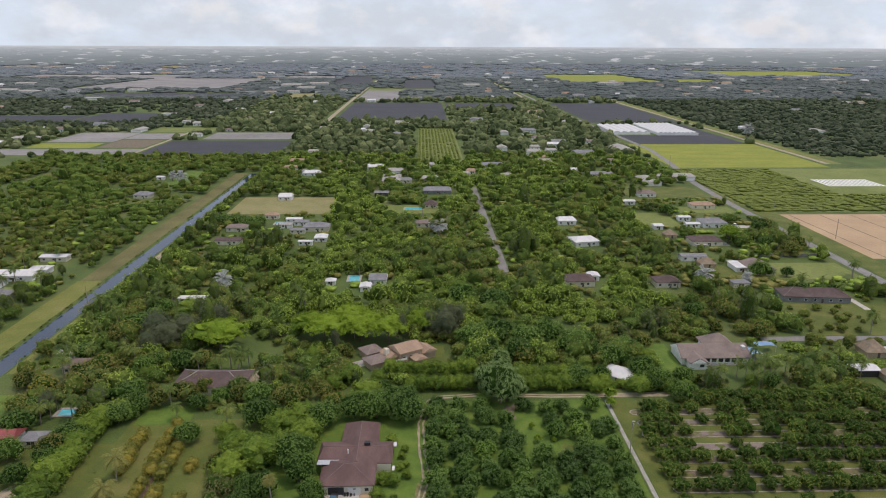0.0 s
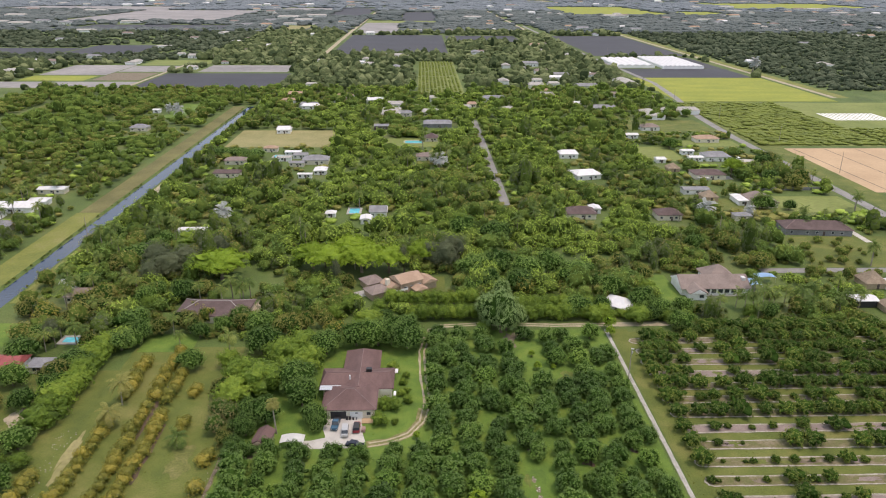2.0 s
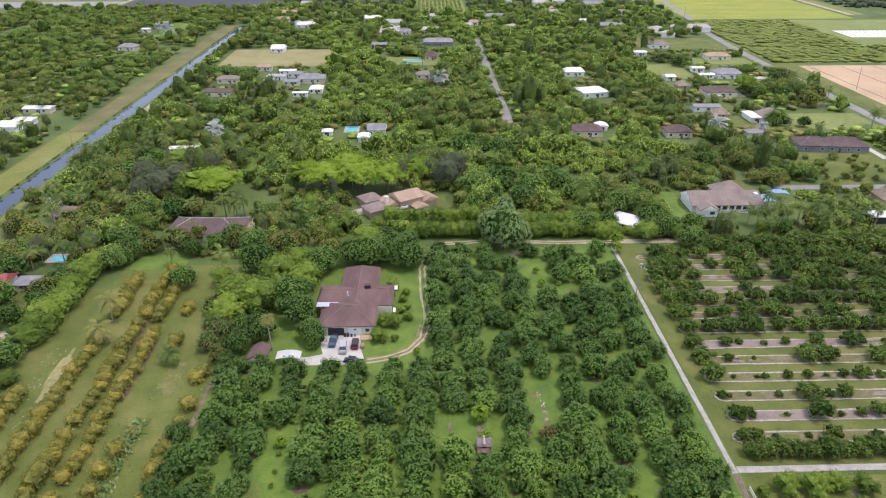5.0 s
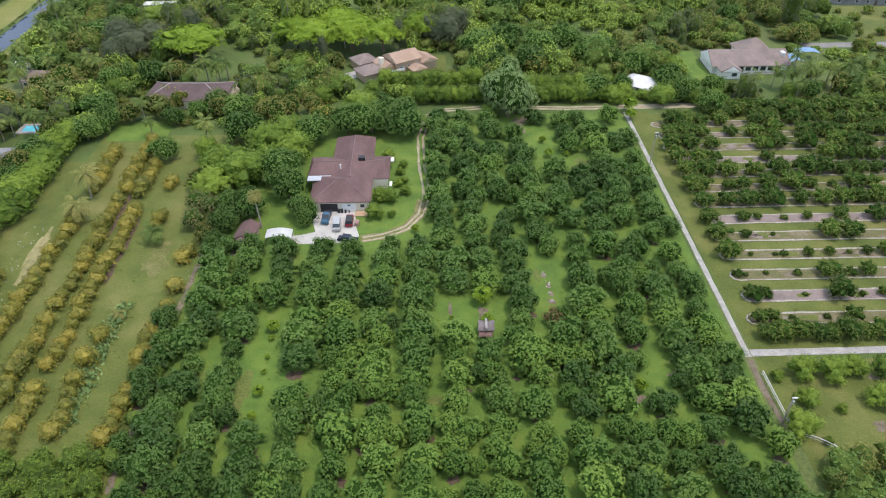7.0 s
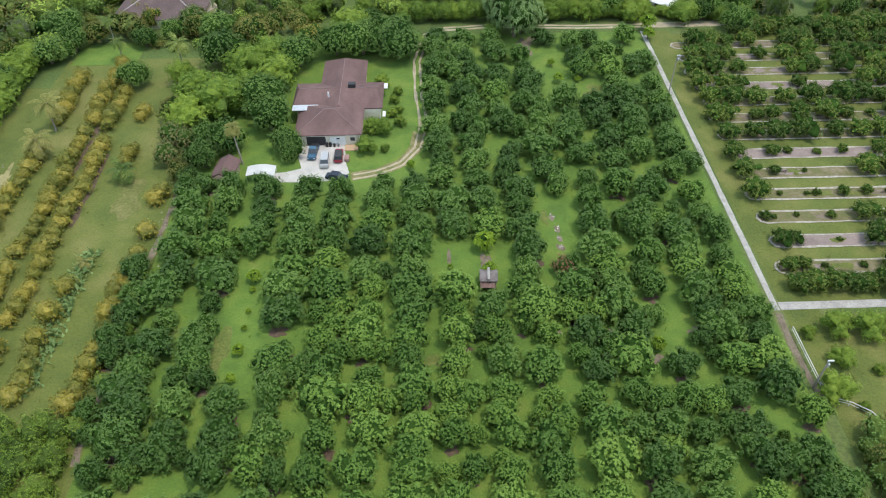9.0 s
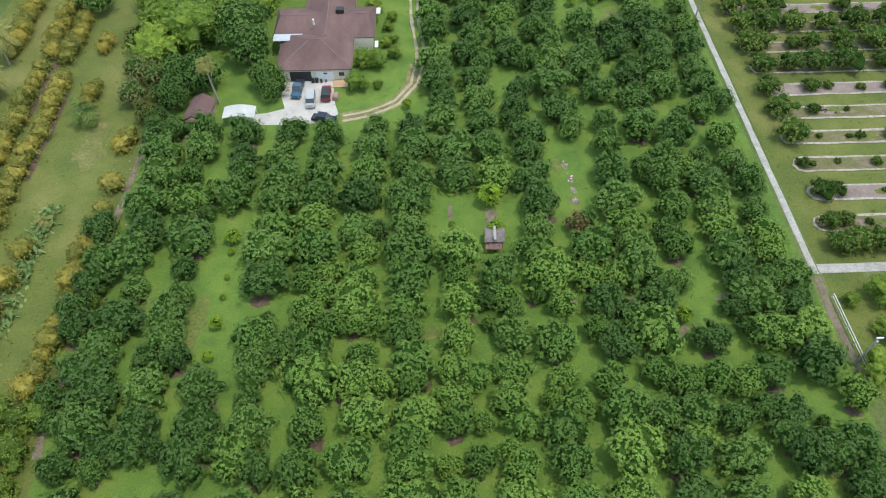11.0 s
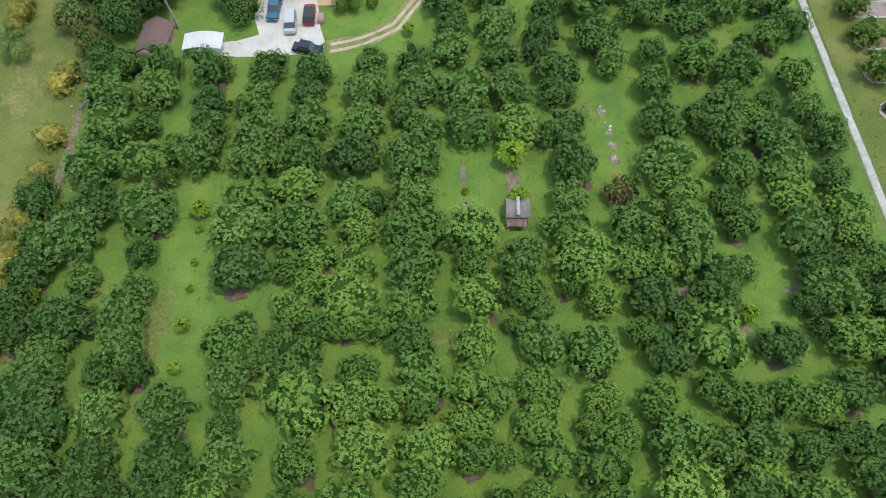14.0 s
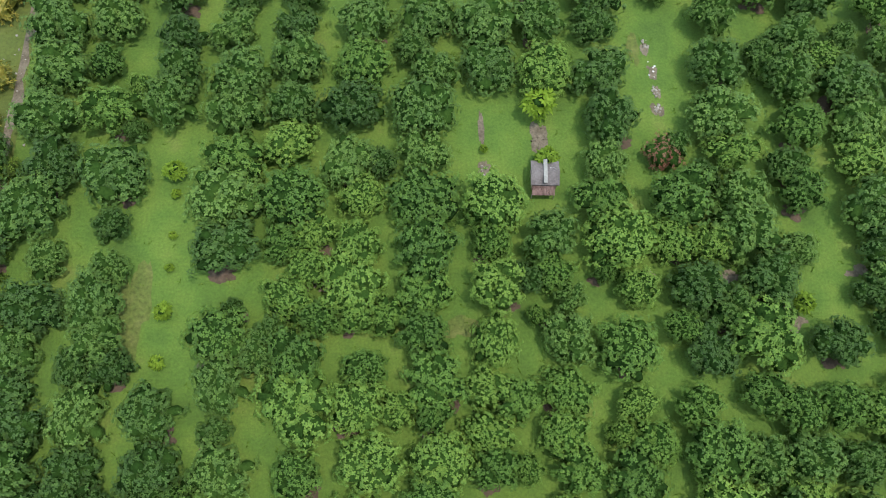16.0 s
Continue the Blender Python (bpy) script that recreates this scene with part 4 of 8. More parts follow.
for wx, wy, w, d, hh, rh, mt, hp in [(-18.7, 130.2, 9.2, 8.2, 4.6, 1.9, M_TANROOF, 0.0), (-11.4, 133, 5.6, 6.4, 2.8, 1.3, M_TANROOF, 0.0), (-24.6, 127.6, 4.2, 6.6, 3.2, 1.2, M_TANROOF, 0.0), (-32, 133, 6.6, 6.8, 2.6, 2.0, M_GREYBROWN, 1.0), (-29.4, 124.4, 7.6, 6.6, 2.5, 2.0, M_GREYBROWN, 1.0), (-14.2, 126.4, 4.4, 5.2, 2.4, 0.9, M_TANROOF, 0.2)]:
    lx, ly = local(wx, wy)
    part("wall", walls(bmesh.new(), lx - w / 2, lx + w / 2, ly - d / 2, ly + d / 2, hh), M_TANWALL, th)
    part("roof", hip_roof(bmesh.new(), lx - w / 2, lx + w / 2, ly - d / 2, ly + d / 2, hh + 0.2, rh, hp, 0.55), mt, th, "tan tiled roof" if mt is M_TANROOF else "weathered brown shingle roof")
    if hp == 0.0:
        for s in (-1, 1):
            if w >= d:
                gx = lx + s * (w / 2 + 0.57)
                part("gable", gable([(gx, ly - d / 2, hh + 0.1), (gx, ly + d / 2, hh + 0.1), (gx, ly, hh + rh * 0.92)]), M_TANWALL, th)
            else:
                gy = ly + s * (d / 2 + 0.57)
                part("gable", gable([(lx - w / 2, gy, hh + 0.1), (lx + w / 2, gy, hh + 0.1), (lx, gy, hh + rh * 0.92)]), M_TANWALL, th)
lx, ly = local(-34.8, 126.5)
part("terrace", box(bmesh.new(), lx - 3, lx + 3, ly - 2.5, ly + 2.5, -0.05, 0.15), M_CONC, th, "pale paved terrace")
lx, ly = local(-21.5, 123.8)
part("balcony", box(bmesh.new(), lx - 3.5, lx + 3.5, ly - 1.0, ly + 1.0, 2.0, 2.2), M_TANWALL, th, "timber balcony deck")
part("balcony_rail", box(bmesh.new(), lx - 3.5, lx + 3.5, ly - 1.0, ly - 0.92, 2.22, 3.1), M_WHITEWALL, th, "white balcony rail")
for k in (-3, 3):
    part("balcony_post", box(bmesh.new(), lx + k - 0.1, lx + k + 0.1, ly - 0.9, ly - 0.7, -0.05, 2.0), M_TANWALL, th)
lx, ly = local(-25.6, 126.2)
part("chimney", box(bmesh.new(), lx - 0.7, lx + 0.7, ly - 0.7, ly + 0.7, 0, 6.0), M_WALL, th, "square pale chimney")
lx, ly = local(-18.7, 130.2)
for k in (-3, 0, 3):
    window(th, lx + k, ly - 4.3, 1.9, 1.6, 1.4)

# the long ranch house with blue awnings
rh_ = thing("ranch_house", (0, 0, 0), "long white house with weathered brown hipped roof", "house")
part("wall", walls(bmesh.new(), 84.5, 109.8, 122.9, 134.6, 2.8), M_WHITEWALL, rh_)
part("roof", hip_roof(bmesh.new(), 84.5, 109.8, 122.4, 134.6, 3.0, 3.2, 0.0, 0.6), M_GREYBROWN, rh_)
part("wall", walls(bmesh.new(), 86.0, 92.4, 118.3, 123.0, 2.6), M_WHITEWALL, rh_)
part("roof", hip_roof(bmesh.new(), 86.0, 92.4, 118.3, 127.0, 2.82, 1.9, 0.0, 0.5), M_GREYBROWN, rh_)
part("wall", walls(bmesh.new(), 97.2, 108.2, 134.7, 140.6, 2.8), M_WHITEWALL, rh_)
part("roof", hip_roof(bmesh.new(), 97.2, 108.2, 131.0, 141.4, 3.0, 4.1, 1.0, 0.6), M_GREYBROWN, rh_)
for sx in (83.86, 110.44):
    part("gable", gable([(sx, 122.6, 2.95), (sx, 134.4, 2.95), (sx, 128.5, 5.95)]), M_WHITEWALL, rh_)
part("gable", gable([(86.2, 117.76, 2.75), (92.2, 117.76, 2.75), (89.2, 117.76, 4.5)]), M_WHITEWALL, rh_, "white front gable")
window(rh_, 90.4, 118.3, 0.9, 1.8, 1.3)
part("porch", box(bmesh.new(), 93, 109, 121.6, 122.85, -0.02, 0.2), M_CONC, rh_)
for k in range(6):
    window(rh_, 94.2 + 2.5 * k, 122.9, 0.8, 1.9, 1.6)
part("satellite_box", box(bmesh.new(), 107.9, 109.3, 125.2, 127.4, 4.3, 5.9, 0.1), M_WHITEROOF, rh_, "white plastic tank on the roof edge")


def awning(x, y, w, d, h, mat, label, name="awning"):
    e = thing(name, (x, y, 0), label, "canopy")
    bm = bmesh.new()
    n = 8
    rows = []
    for i in range(n + 1):
        a = i / n
        rows.append([bm.verts.new((-w / 2 + w * a, s * d / 2, h + 0.5 * math.sin(a * math.pi))) for s in (-1, 1)])
    for p, q in zip(rows, rows[1:]):
        bm.faces.new((p[0], q[0], q[1], p[1]))
    bmesh.ops.solidify(bm, geom=list(bm.faces), thickness=0.05)
    part("cover", bm, mat, e)
    for sx in (-1, 1):
        for sy in (-1, 1):
            part("post", tube(bmesh.new(), [(sx * (w / 2 - 0.15), sy * (d / 2 - 0.15), -0.05), (sx * (w / 2 - 0.15), sy * (d / 2 - 0.15), h + 0.05)], [0.05, 0.05], 6), M_METAL, e)
    return e


awning(114.2, 128.5, 4.6, 6.0, 2.7, M_BLUE, "blue arched carport canopy beside a long house")
awning(121.4, 134.8, 7.5, 4.0, 2.6, M_BLUE, "flat light-blue tarpaulin canopy")
awning(-45.6, 34.0, 6.0, 3.4, 2.1, M_WHITEWALL, "white open-sided canopy tent beside orchard trees", "canopy_tent")

house("white_barn", 58.0, 112.6, 9.6, 8.8, 2.1, 2.0, M_WHITEROOF, M_WHITEWALL, "low white barn with pale metal roof among bushes", turn=-36, hip=0.85, windows=2)
house("long_house", -85, 109.3, 24, 13, 2.7, 2.7, M_DARKROOF, M_WALL, "long house with dark brown hipped roof under trees", turn=-2, windows=5, caps=M_PALERIDGE)
house("bungalow", -138, 73, 11, 8, 2.6, 2.0, M_REDROOF, M_WHITEWALL, "small house with red metal roof", hip=0.1)
house("garden_shed", -127.5, 73, 6, 5, 2.3, 1.5, M_GREYROOF, M_WALL, "small shed with grey roof", windows=1)
house("cottage", -137, 123, 10, 7, 2.6, 2.0, M_GREYBROWN, M_WALL, "small grey-brown roofed cottage by the canal")
house("cottage", -146.2, 134, 6, 4, 2.4, 1.0, M_WHITEROOF, M_WHITEWALL, "small white-roofed cottage by the canal", hip=0.1)
house("villa", -219.0, 231, 22, 11, 2.8, 1.8, M_WHITEROOF, M_WHITEWALL, "white-roofed villa beside the canal bank", hip=0.4)
house("annexe", -210.5, 240, 9, 7, 2.6, 1.0, M_WHITEROOF, M_WHITEWALL, "white-roofed annexe beside a villa", hip=0.2)
house("annexe", -223.0, 219, 10, 7, 2.6, 1.2, M_GREYROOF, M_WHITEWALL, "grey-roofed annexe beside a villa", hip=0.5)
house("bungalow", -229, 431, 13, 8, 2.7, 2.2, M_GREYROOF, M_WALL, "grey hip-roofed house in canal woods")
house("shed", -242.6, 508, 6, 5, 2.4, 0.8, M_WHITEROOF, M_WHITEWALL, "small white shed by a green lawn", hip=0.1, windows=1)
house("garage", -214.0, 262, 14, 6, 2.6, 0.9, M_WHITEROOF, M_WALL, "low white-roofed garage among trees", hip=0.1)
house("garage", -208.5, 202, 9, 8, 2.6, 1.6, M_GREYROOF, M_WALL, "grey-roofed garage beside canal lawn")
house("trailer", -118.3, 194.0, 12, 3.6, 2.4, 0.5, M_WHITEROOF, M_WHITEWALL, "long white trailer home under trees", hip=0.1)
house("pool_house", -34.4, 220.3, 8, 8, 2.8, 2.2, M_GREYROOF, M_WHITEWALL, "white house with grey roof beside a pool", hip=0.0)
house("annexe", -39.8, 209.6, 5, 6, 2.4, 0.8, M_WHITEROOF, M_WHITEWALL, "white flat-roofed annexe beside a house", hip=0.1, windows=1)
house("hut", -57.8, 218.4, 4.5, 4, 2.2, 1.2, M_WHITEROOF, M_WHITEWALL, "small white-roofed hut among trees", windows=1)
house("farmhouse", -80.2, 327.6, 16, 10, 2.8, 2.4, M_GREYROOF, M_WALL, "grey-roofed farmhouse with outbuildings")
house("carport", -98.3, 349.1, 10, 5, 2.4, 0.6, M_WHITEROOF, M_WHITEWALL, "white flat-roofed carport by a farmhouse", hip=0.1)
house("outbuilding", -91.0, 319.8, 9, 5, 2.4, 0.8, M_GREYROOF, M_WALL, "low dark outbuilding by a farmhouse", hip=0.1)
house("outbuilding", -73.9, 302.2, 7, 9, 2.4, 0.6, M_WHITEROOF, M_WHITEWALL, "white-roofed outbuilding by a farmhouse", hip=0.1)
house("trailer", -81.7, 291.5, 8, 3, 2.4, 0.4, M_WHITEROOF, M_WHITEWALL, "white trailer parked by a farmhouse", hip=0.1)
house("carport", -101.5, 334, 9, 5, 2.4, 0.5, M_CONC, M_WHITEWALL, "pale flat-roofed carport in a farm compound", hip=0.1, windows=1)
house("outbuilding", -92, 341, 9, 6, 2.5, 0.9, M_GREYROOF, M_WHITEWALL, "grey-roofed outbuilding in a farm compound", hip=0.2)
house("bungalow", -115, 360, 9, 6, 2.6, 1.4, M_TANROOF, M_WALL, "tan-roofed bungalow behind a farm compound")
house("bungalow", -113, 529, 15, 9, 2.8, 1.8, M_WHITEROOF, M_WHITEWALL, "white-roofed house in the woods", hip=0.4)
house("bungalow", -27.6, 492, 12, 7, 2.7, 1.8, M_GREYROOF, M_WALL, "grey-roofed house in the woods", hip=0.4)
house("bungalow", 33, 538, 8, 7, 2.7, 1.8, M_TANROOF, M_WALL, "pale tan-roofed house at the end of a road", hip=0.4)
house("bungalow", -117.3, 422.2, 10, 8, 2.8, 2.2, M_WHITEROOF, M_WHITEWALL, "white house at the edge of a straw lawn", hip=0.2)
house("bungalow", -130.0, 326.6, 14, 7, 2.6, 1.6, M_GREYBROWN, M_WALL, "brown-roofed house by the canal path")
house("bungalow", -128.0, 295.4, 15, 7, 2.6, 1.4, M_DARKROOF, M_WALL, "flat brown-roofed house under trees", hip=0.2)
house("barn", -44.2, 434.9, 11, 6, 2.8, 1.2, M_GREYROOF, M_DARKROOF, "low dark barn with grey roof", hip=0.1)
house("villa", -0.3, 446.5, 22, 13, 2.9, 2.2, M_GREYROOF, M_GREYROOF, "large grey-roofed house behind trees", hip=0.4)
house("pavilion", -5.7, 393.9, 9, 9, 2.5, 3.0, M_DARKROOF, M_WALL, "square pavilion with dark pyramid roof")
house("bungalow", -10.1, 336.4, 12, 7, 2.6, 1.8, M_GREYBROWN, M_WALL, "brown-roofed bungalow between palms")
house("villa", 84.5, 291.5, 15, 13, 2.8, 2.0, M_WHITEROOF, M_WHITEWALL, "white-roofed villa among trees", turn=12, hip=0.6)
house("villa", 84.0, 342.2, 12, 9, 2.8, 2.0, M_WHITEROOF, M_WHITEWALL, "white-roofed house among trees", hip=0.4)
house("bungalow", 66.0, 217.4, 14, 10, 2.7, 2.6, M_DARKROOF, M_WALL, "dark-roofed bungalow in the woods")
house("garage", 74.8, 224.2, 5, 6, 2.5, 0.8, M_WHITEROOF, M_WHITEWALL, "small white-roofed garage among trees", hip=0.1, windows=1)
house("bungalow", 108.9, 214.5, 12, 9, 2.7, 2.4, M_DARKROOF, M_WALL, "dark brown roofed bungalow among trees")
house("bungalow", 165.4, 431.9, 14, 9, 2.7, 2.2, M_GREYBROWN, M_WHITEWALL, "white bungalow with reddish roof")
house("garage", 142.5, 402.7, 10, 7, 2.6, 0.8, M_WHITEROOF, M_WHITEWALL, "white-roofed garage beside a lawn", hip=0.1)
house("bungalow", 193.7, 389.0, 17, 9, 2.8, 2.0, M_TANROOF, M_WALL, "tan-roofed bungalow by the road")
house("villa", 180.1, 335.4, 16, 13, 2.8, 2.4, M_GREYROOF, M_WHITEWALL, "grey-roofed villa with car yard", hip=0.6)
house("garage", 166.4, 350.0, 8, 5, 2.6, 0.6, M_WHITEROOF, M_WHITEWALL, "small white-roofed garage among trees", hip=0.1)
house("garage", 165.4, 331.5, 9, 5, 2.5, 0.6, M_WHITEROOF, M_WHITEWALL, "white flat-roofed garage by a villa", hip=0.1)
house("shed", 141.1, 327.6, 6, 6, 2.4, 1.0, M_WHITEROOF, M_WHITEWALL, "small white shed on a lawn", hip=0.2, windows=1)
house("tiki_hut", 142.0, 306.1, 7, 7, 2.0, 3.0, M_THATCH, M_TANWALL, "thatched pyramid-roofed garden hut", windows=0)
house("bungalow", 157.7, 290.6, 18, 12, 2.8, 2.2, M_DARKROOF, M_WALL, "brown-roofed bungalow with cluttered yard")
house("garage", 138.2, 257.4, 14, 6, 2.6, 0.8, M_GREYROOF, M_WHITEWALL, "long low grey-roofed garage in a yard", hip=0.1)
house("tiki_hut", 141.1, 244.7, 8, 7, 2.2, 3.0, M_THATCH, M_TANWALL, "brown thatched garden pavilion in a yard", windows=0)
house("bungalow", 165.4, 236.9, 13, 15, 2.8, 2.6, M_GREYBROWN, M_WALL, "brown-roofed house with white carport", hip=0.3)
house("carport", 156.2, 239.8, 6, 12, 2.5, 0.4, M_WHITEROOF, M_WHITEWALL, "long white carport beside a house", hip=0.1, windows=1)
house("bungalow", 171.5, 193, 30, 11.5, 2.8, 2.6, M_DARKROOF, M_GREYROOF, "long dark brown hip-roofed house by a lawn", turn=-6, windows=5, caps=M_RIDGE)
house("shed", 145.0, 211.6, 8, 5, 2.4, 1.2, M_GREYROOF, M_WALL, "dark grey shed among trees", windows=1)
# closed near-black walls stand for the shaded inside of an open shed
house("open_shed", 147.5, 113.5, 9, 5, 2.6, 0.6, M_WHITEROOF, M_DARK, "open shed, shade inside painted as dark walls, pale flat roof", hip=0.0, windows=0, door=False)
hut = house("thatched_hut", 155, 109, 5.5, 5.5, 2.2, 2.6, M_THATCH, M_TANWALL, "thatched garden hut with small chimney", windows=0)
part("chimney", box(bmesh.new(), 0.9, 1.6, 0.4, 1.1, 2.6, 5.6), M_WALL, hut, "short pale chimney")
house("tiki_hut", 161.5, 131, 8, 8, 2.2, 4.0, M_THATCH, M_TANWALL, "thatched hut with steep cone roof", windows=0)
house("tiki_hut", 168, 128, 6, 6, 2.2, 2.4, M_WHITEROOF, M_WHITEWALL, "white pyramid-roofed garden hut", windows=0)
house("shed", -53.1, 34.7, 3.7, 5.8, 2.1, 1.4, M_ROOF, M_TANWALL, "brown-roofed timber shed between trees", turn=-8, windows=1, hip=0.0)

# the small old hut in the clearing
oh = thing("old_hut", (-0.25, 2.1, 0), "small weathered shack with felt roof and rusty lean-to", "hut", turn=-3)
part("wall", walls(bmesh.new(), -1.4, 1.4, -1.1, 1.4, 1.9), M_TANWALL, oh, "dark weathered board walls")
part("roof", hip_roof(bmesh.new(), -1.4, 1.4, -1.15, 1.45, 2.0, 0.55, 0.0, 0.2, 0.08), M_OLDROOF, oh)
part("ridge_strip", box(bmesh.new(), -0.22, 0.22, -1.3, 1.6, 2.5, 2.58, 0.02), M_CONC, oh, "pale worn ridge strip")
bm = bmesh.new()
n = 10
cols = []
for i in range(2 * n + 1):
    x = -1.45 + 2.6 * i / (2 * n)
    cols.append([bm.verts.new((x, -1.15, 1.62 + 0.03 * (i % 2))), bm.verts.new((x, -2.3, 1.3 + 0.03 * (i % 2)))])
for p, q in zip(cols, cols[1:]):
    bm.faces.new((p[0], q[0], q[1], p[1]))
bmesh.ops.solidify(bm, geom=list(bm.faces), thickness=0.02)
part("lean_to_roof", bm, M_RUST, oh, "rusty red corrugated lean-to")
for px in (-1.4, 1.1):
    part("post", tube(bmesh.new(), [(px, -2.2, -0.05), (px, -2.2, 1.3)], [0.05, 0.05], 6), M_WOODPOLE, oh)
part("door", box(bmesh.new(), -0.4, 0.4, -1.26, -1.205, 0.02, 1.75), M_DARK, oh)
part("roof_patch", box(bmesh.new(), 0.5, 1.1, 0.5, 0.64, 2.32, 2.38), M_METAL, oh, "pale metal strip on the roof")

# greenhouses
def greenhouse(x0, x1, y0, y1, bays):
    e = thing("greenhouse", ((x0 + x1) / 2, (y0 + y1) / 2, 0), "large white multi-bay greenhouse", "greenhouse", "greenhouses")
    w, d = x1 - x0, y1 - y0
    part("wall", walls(bmesh.new(), -w / 2, w / 2, -d / 2, d / 2, 3.0), M_WHITEWALL, e)
    for k in range(bays):
        bm = bmesh.new()
        b0, bw = -w / 2 + w * k / bays, w / bays
        rows = [[bm.verts.new((b0 + bw * i / 8, s * d / 2, 3.02 + 1.6 * math.sin(i / 8 * math.pi))) for s in (-1, 1)] for i in range(9)]
        for p, q in zip(rows, rows[1:]):
            bm.faces.new((p[0], q[0], q[1], p[1]))
        for s in (0, 1):
            bm.faces.new([r[s] for r in rows])
        part("bay_roof", bm, M_WHITEROOF, e)


greenhouse(246, 296, 838, 935, 5)
greenhouse(304, 358, 828, 950, 9)


# ---- vehicles ----
def car(name, x, y, turn, L, W, H, paint, label, kind="van"):
    e = thing(name, (x, y, 0.06), label, "car", turn=turn)
    hood = {"van": 0.58, "pickup": 0.55, "jeep": 0.6, "sedan": 0.55}[kind] * H
    body = box(bmesh.new(), -W / 2, W / 2, -L / 2, L / 2, 0.28, hood, 0.14)
    part("body", body, paint, e)
    c0, c1 = {"van": (-0.34, 0.49), "pickup": (-0.22, 0.12), "jeep": (-0.2, 0.48), "sedan": (-0.22, 0.36)}[kind]
    bm = bmesh.new()
    lo = [(-W / 2 + 0.06, L * c0), (W / 2 - 0.06, L * c0), (W / 2 - 0.06, L * c1), (-W / 2 + 0.06, L * c1)]
    ins = 0.16
    fr = 0.55 if kind in ("sedan", "van", "pickup") else 0.15
    bk = 0.12 if kind != "sedan" else 0.5
    hi = [(-W / 2 + ins, L * c0 + fr), (W / 2 - ins, L * c0 + fr), (W / 2 - ins, L * c1 - bk), (-W / 2 + ins, L * c1 - bk)]
    a = [bm.verts.new((*p, hood - 0.02)) for p in lo]
    c = [bm.verts.new((*p, H - 0.06)) for p in hi]
    for i in range(4):
        j = (i + 1) % 4
        bm.faces.new((a[i], a[j], c[j], c[i]))
    bm.faces.new(c)
    bm.faces.new(a[::-1])
    part("window", bm, M_GLASS, e, "dark car windows")
    part("car_roof", box(bmesh.new(), hi[0][0] - 0.02, hi[1][0] + 0.02, hi[0][1] - 0.02, hi[2][1] + 0.02, H - 0.07, H, 0.03), M_BLACKPLASTIC if kind == "jeep" else paint, e)
    if kind == "pickup":
        part("bed", box(bmesh.new(), -W / 2 + 0.12, W / 2 - 0.12, L * 0.15, L * 0.48, hood - 0.3, hood + 0.01), M_BLACKPLASTIC, e, "open dark load bed")
    if kind == "van":
        for s in (-1, 1):
            part("roof_rail", box(bmesh.new(), s * (W / 2 - 0.3) - 0.03, s * (W / 2 - 0.3) + 0.03, -L * 0.12, L * 0.4, H, H + 0.06), M_METAL, e)
    for s in (-1, 1):
        part("headlight", box(bmesh.new(), s * W * 0.36 - 0.16, s * W * 0.36 + 0.16, -L / 2 - 0.02, -L / 2 + 0.05, hood - 0.3, hood - 0.14, 0.02), M_WHITEROOF, e)
        for yy in (-0.31, 0.3):
            bm = bmesh.new()
            bmesh.ops.create_cone(bm, cap_ends=True, segments=14, radius1=0.33, radius2=0.33, depth=0.22, matrix=pose(s * (W / 2 - 0.12), L * yy, 0.33, 0, 90, 0))
            wh = part("wheel", bm, M_TYRE, e)
            bm = bmesh.new()
            bmesh.ops.create_cone(bm, cap_ends=True, segments=10, radius1=0.2, radius2=0.18, depth=0.03, matrix=pose(s * (W / 2 + 0.0), L * yy, 0.33, 0, 90 * s, 0))
            part("rim", bm, M_RIM, wh)
    return e


P_BLUE = plain("blue car paint", (0.04, 0.11, 0.17), 0.25, 0.3, 0.1)
P_SILVER = plain("silver car paint", (0.42, 0.43, 0.43), 0.3, 0.4, 0.06)
P_RED = plain("red car paint", (0.25, 0.02, 0.03), 0.3, 0.1)
P_NAVY = plain("navy car paint", (0.015, 0.02, 0.035), 0.25, 0.2)
P_WHITE = plain("white car paint", (0.75, 0.75, 0.74), 0.35)
car("pickup_truck", -35.7, 42.4, -5, 5.5, 1.9, 1.75, P_BLUE, "dark blue pickup truck parked in the gravel yard", "pickup")
car("minivan", -32.9, 38.9, 2, 4.5, 1.8, 1.7, P_SILVER, "silver minivan with roof rails in the yard", "van")
car("jeep", -30.0, 40.6, 180, 4.2, 1.8, 1.8, P_RED, "red off-roader with black soft top", "jeep")
car("sedan", -29.9, 33.4, 76, 4.7, 1.85, 1.45, P_NAVY, "dark navy sedan half under an orchard tree", "sedan")
for cx, cy, ct, pt, lb in [(184, 336, 90, P_WHITE, "white car in a villa yard"), (188, 336, 90, P_SILVER, "silver car in a villa yard"), (-84, 327, 0, P_WHITE, "white car beside a farmhouse"), (-78, 327, 10, P_SILVER, "silver car beside a farmhouse"), (176, 330, 30, P_SILVER, "silver car on a driveway"), (195, 333, 0, P_WHITE, "white car on a driveway")]:
    car("car", cx, cy, ct, 4.6, 1.85, 1.6, pt, lb, "van")

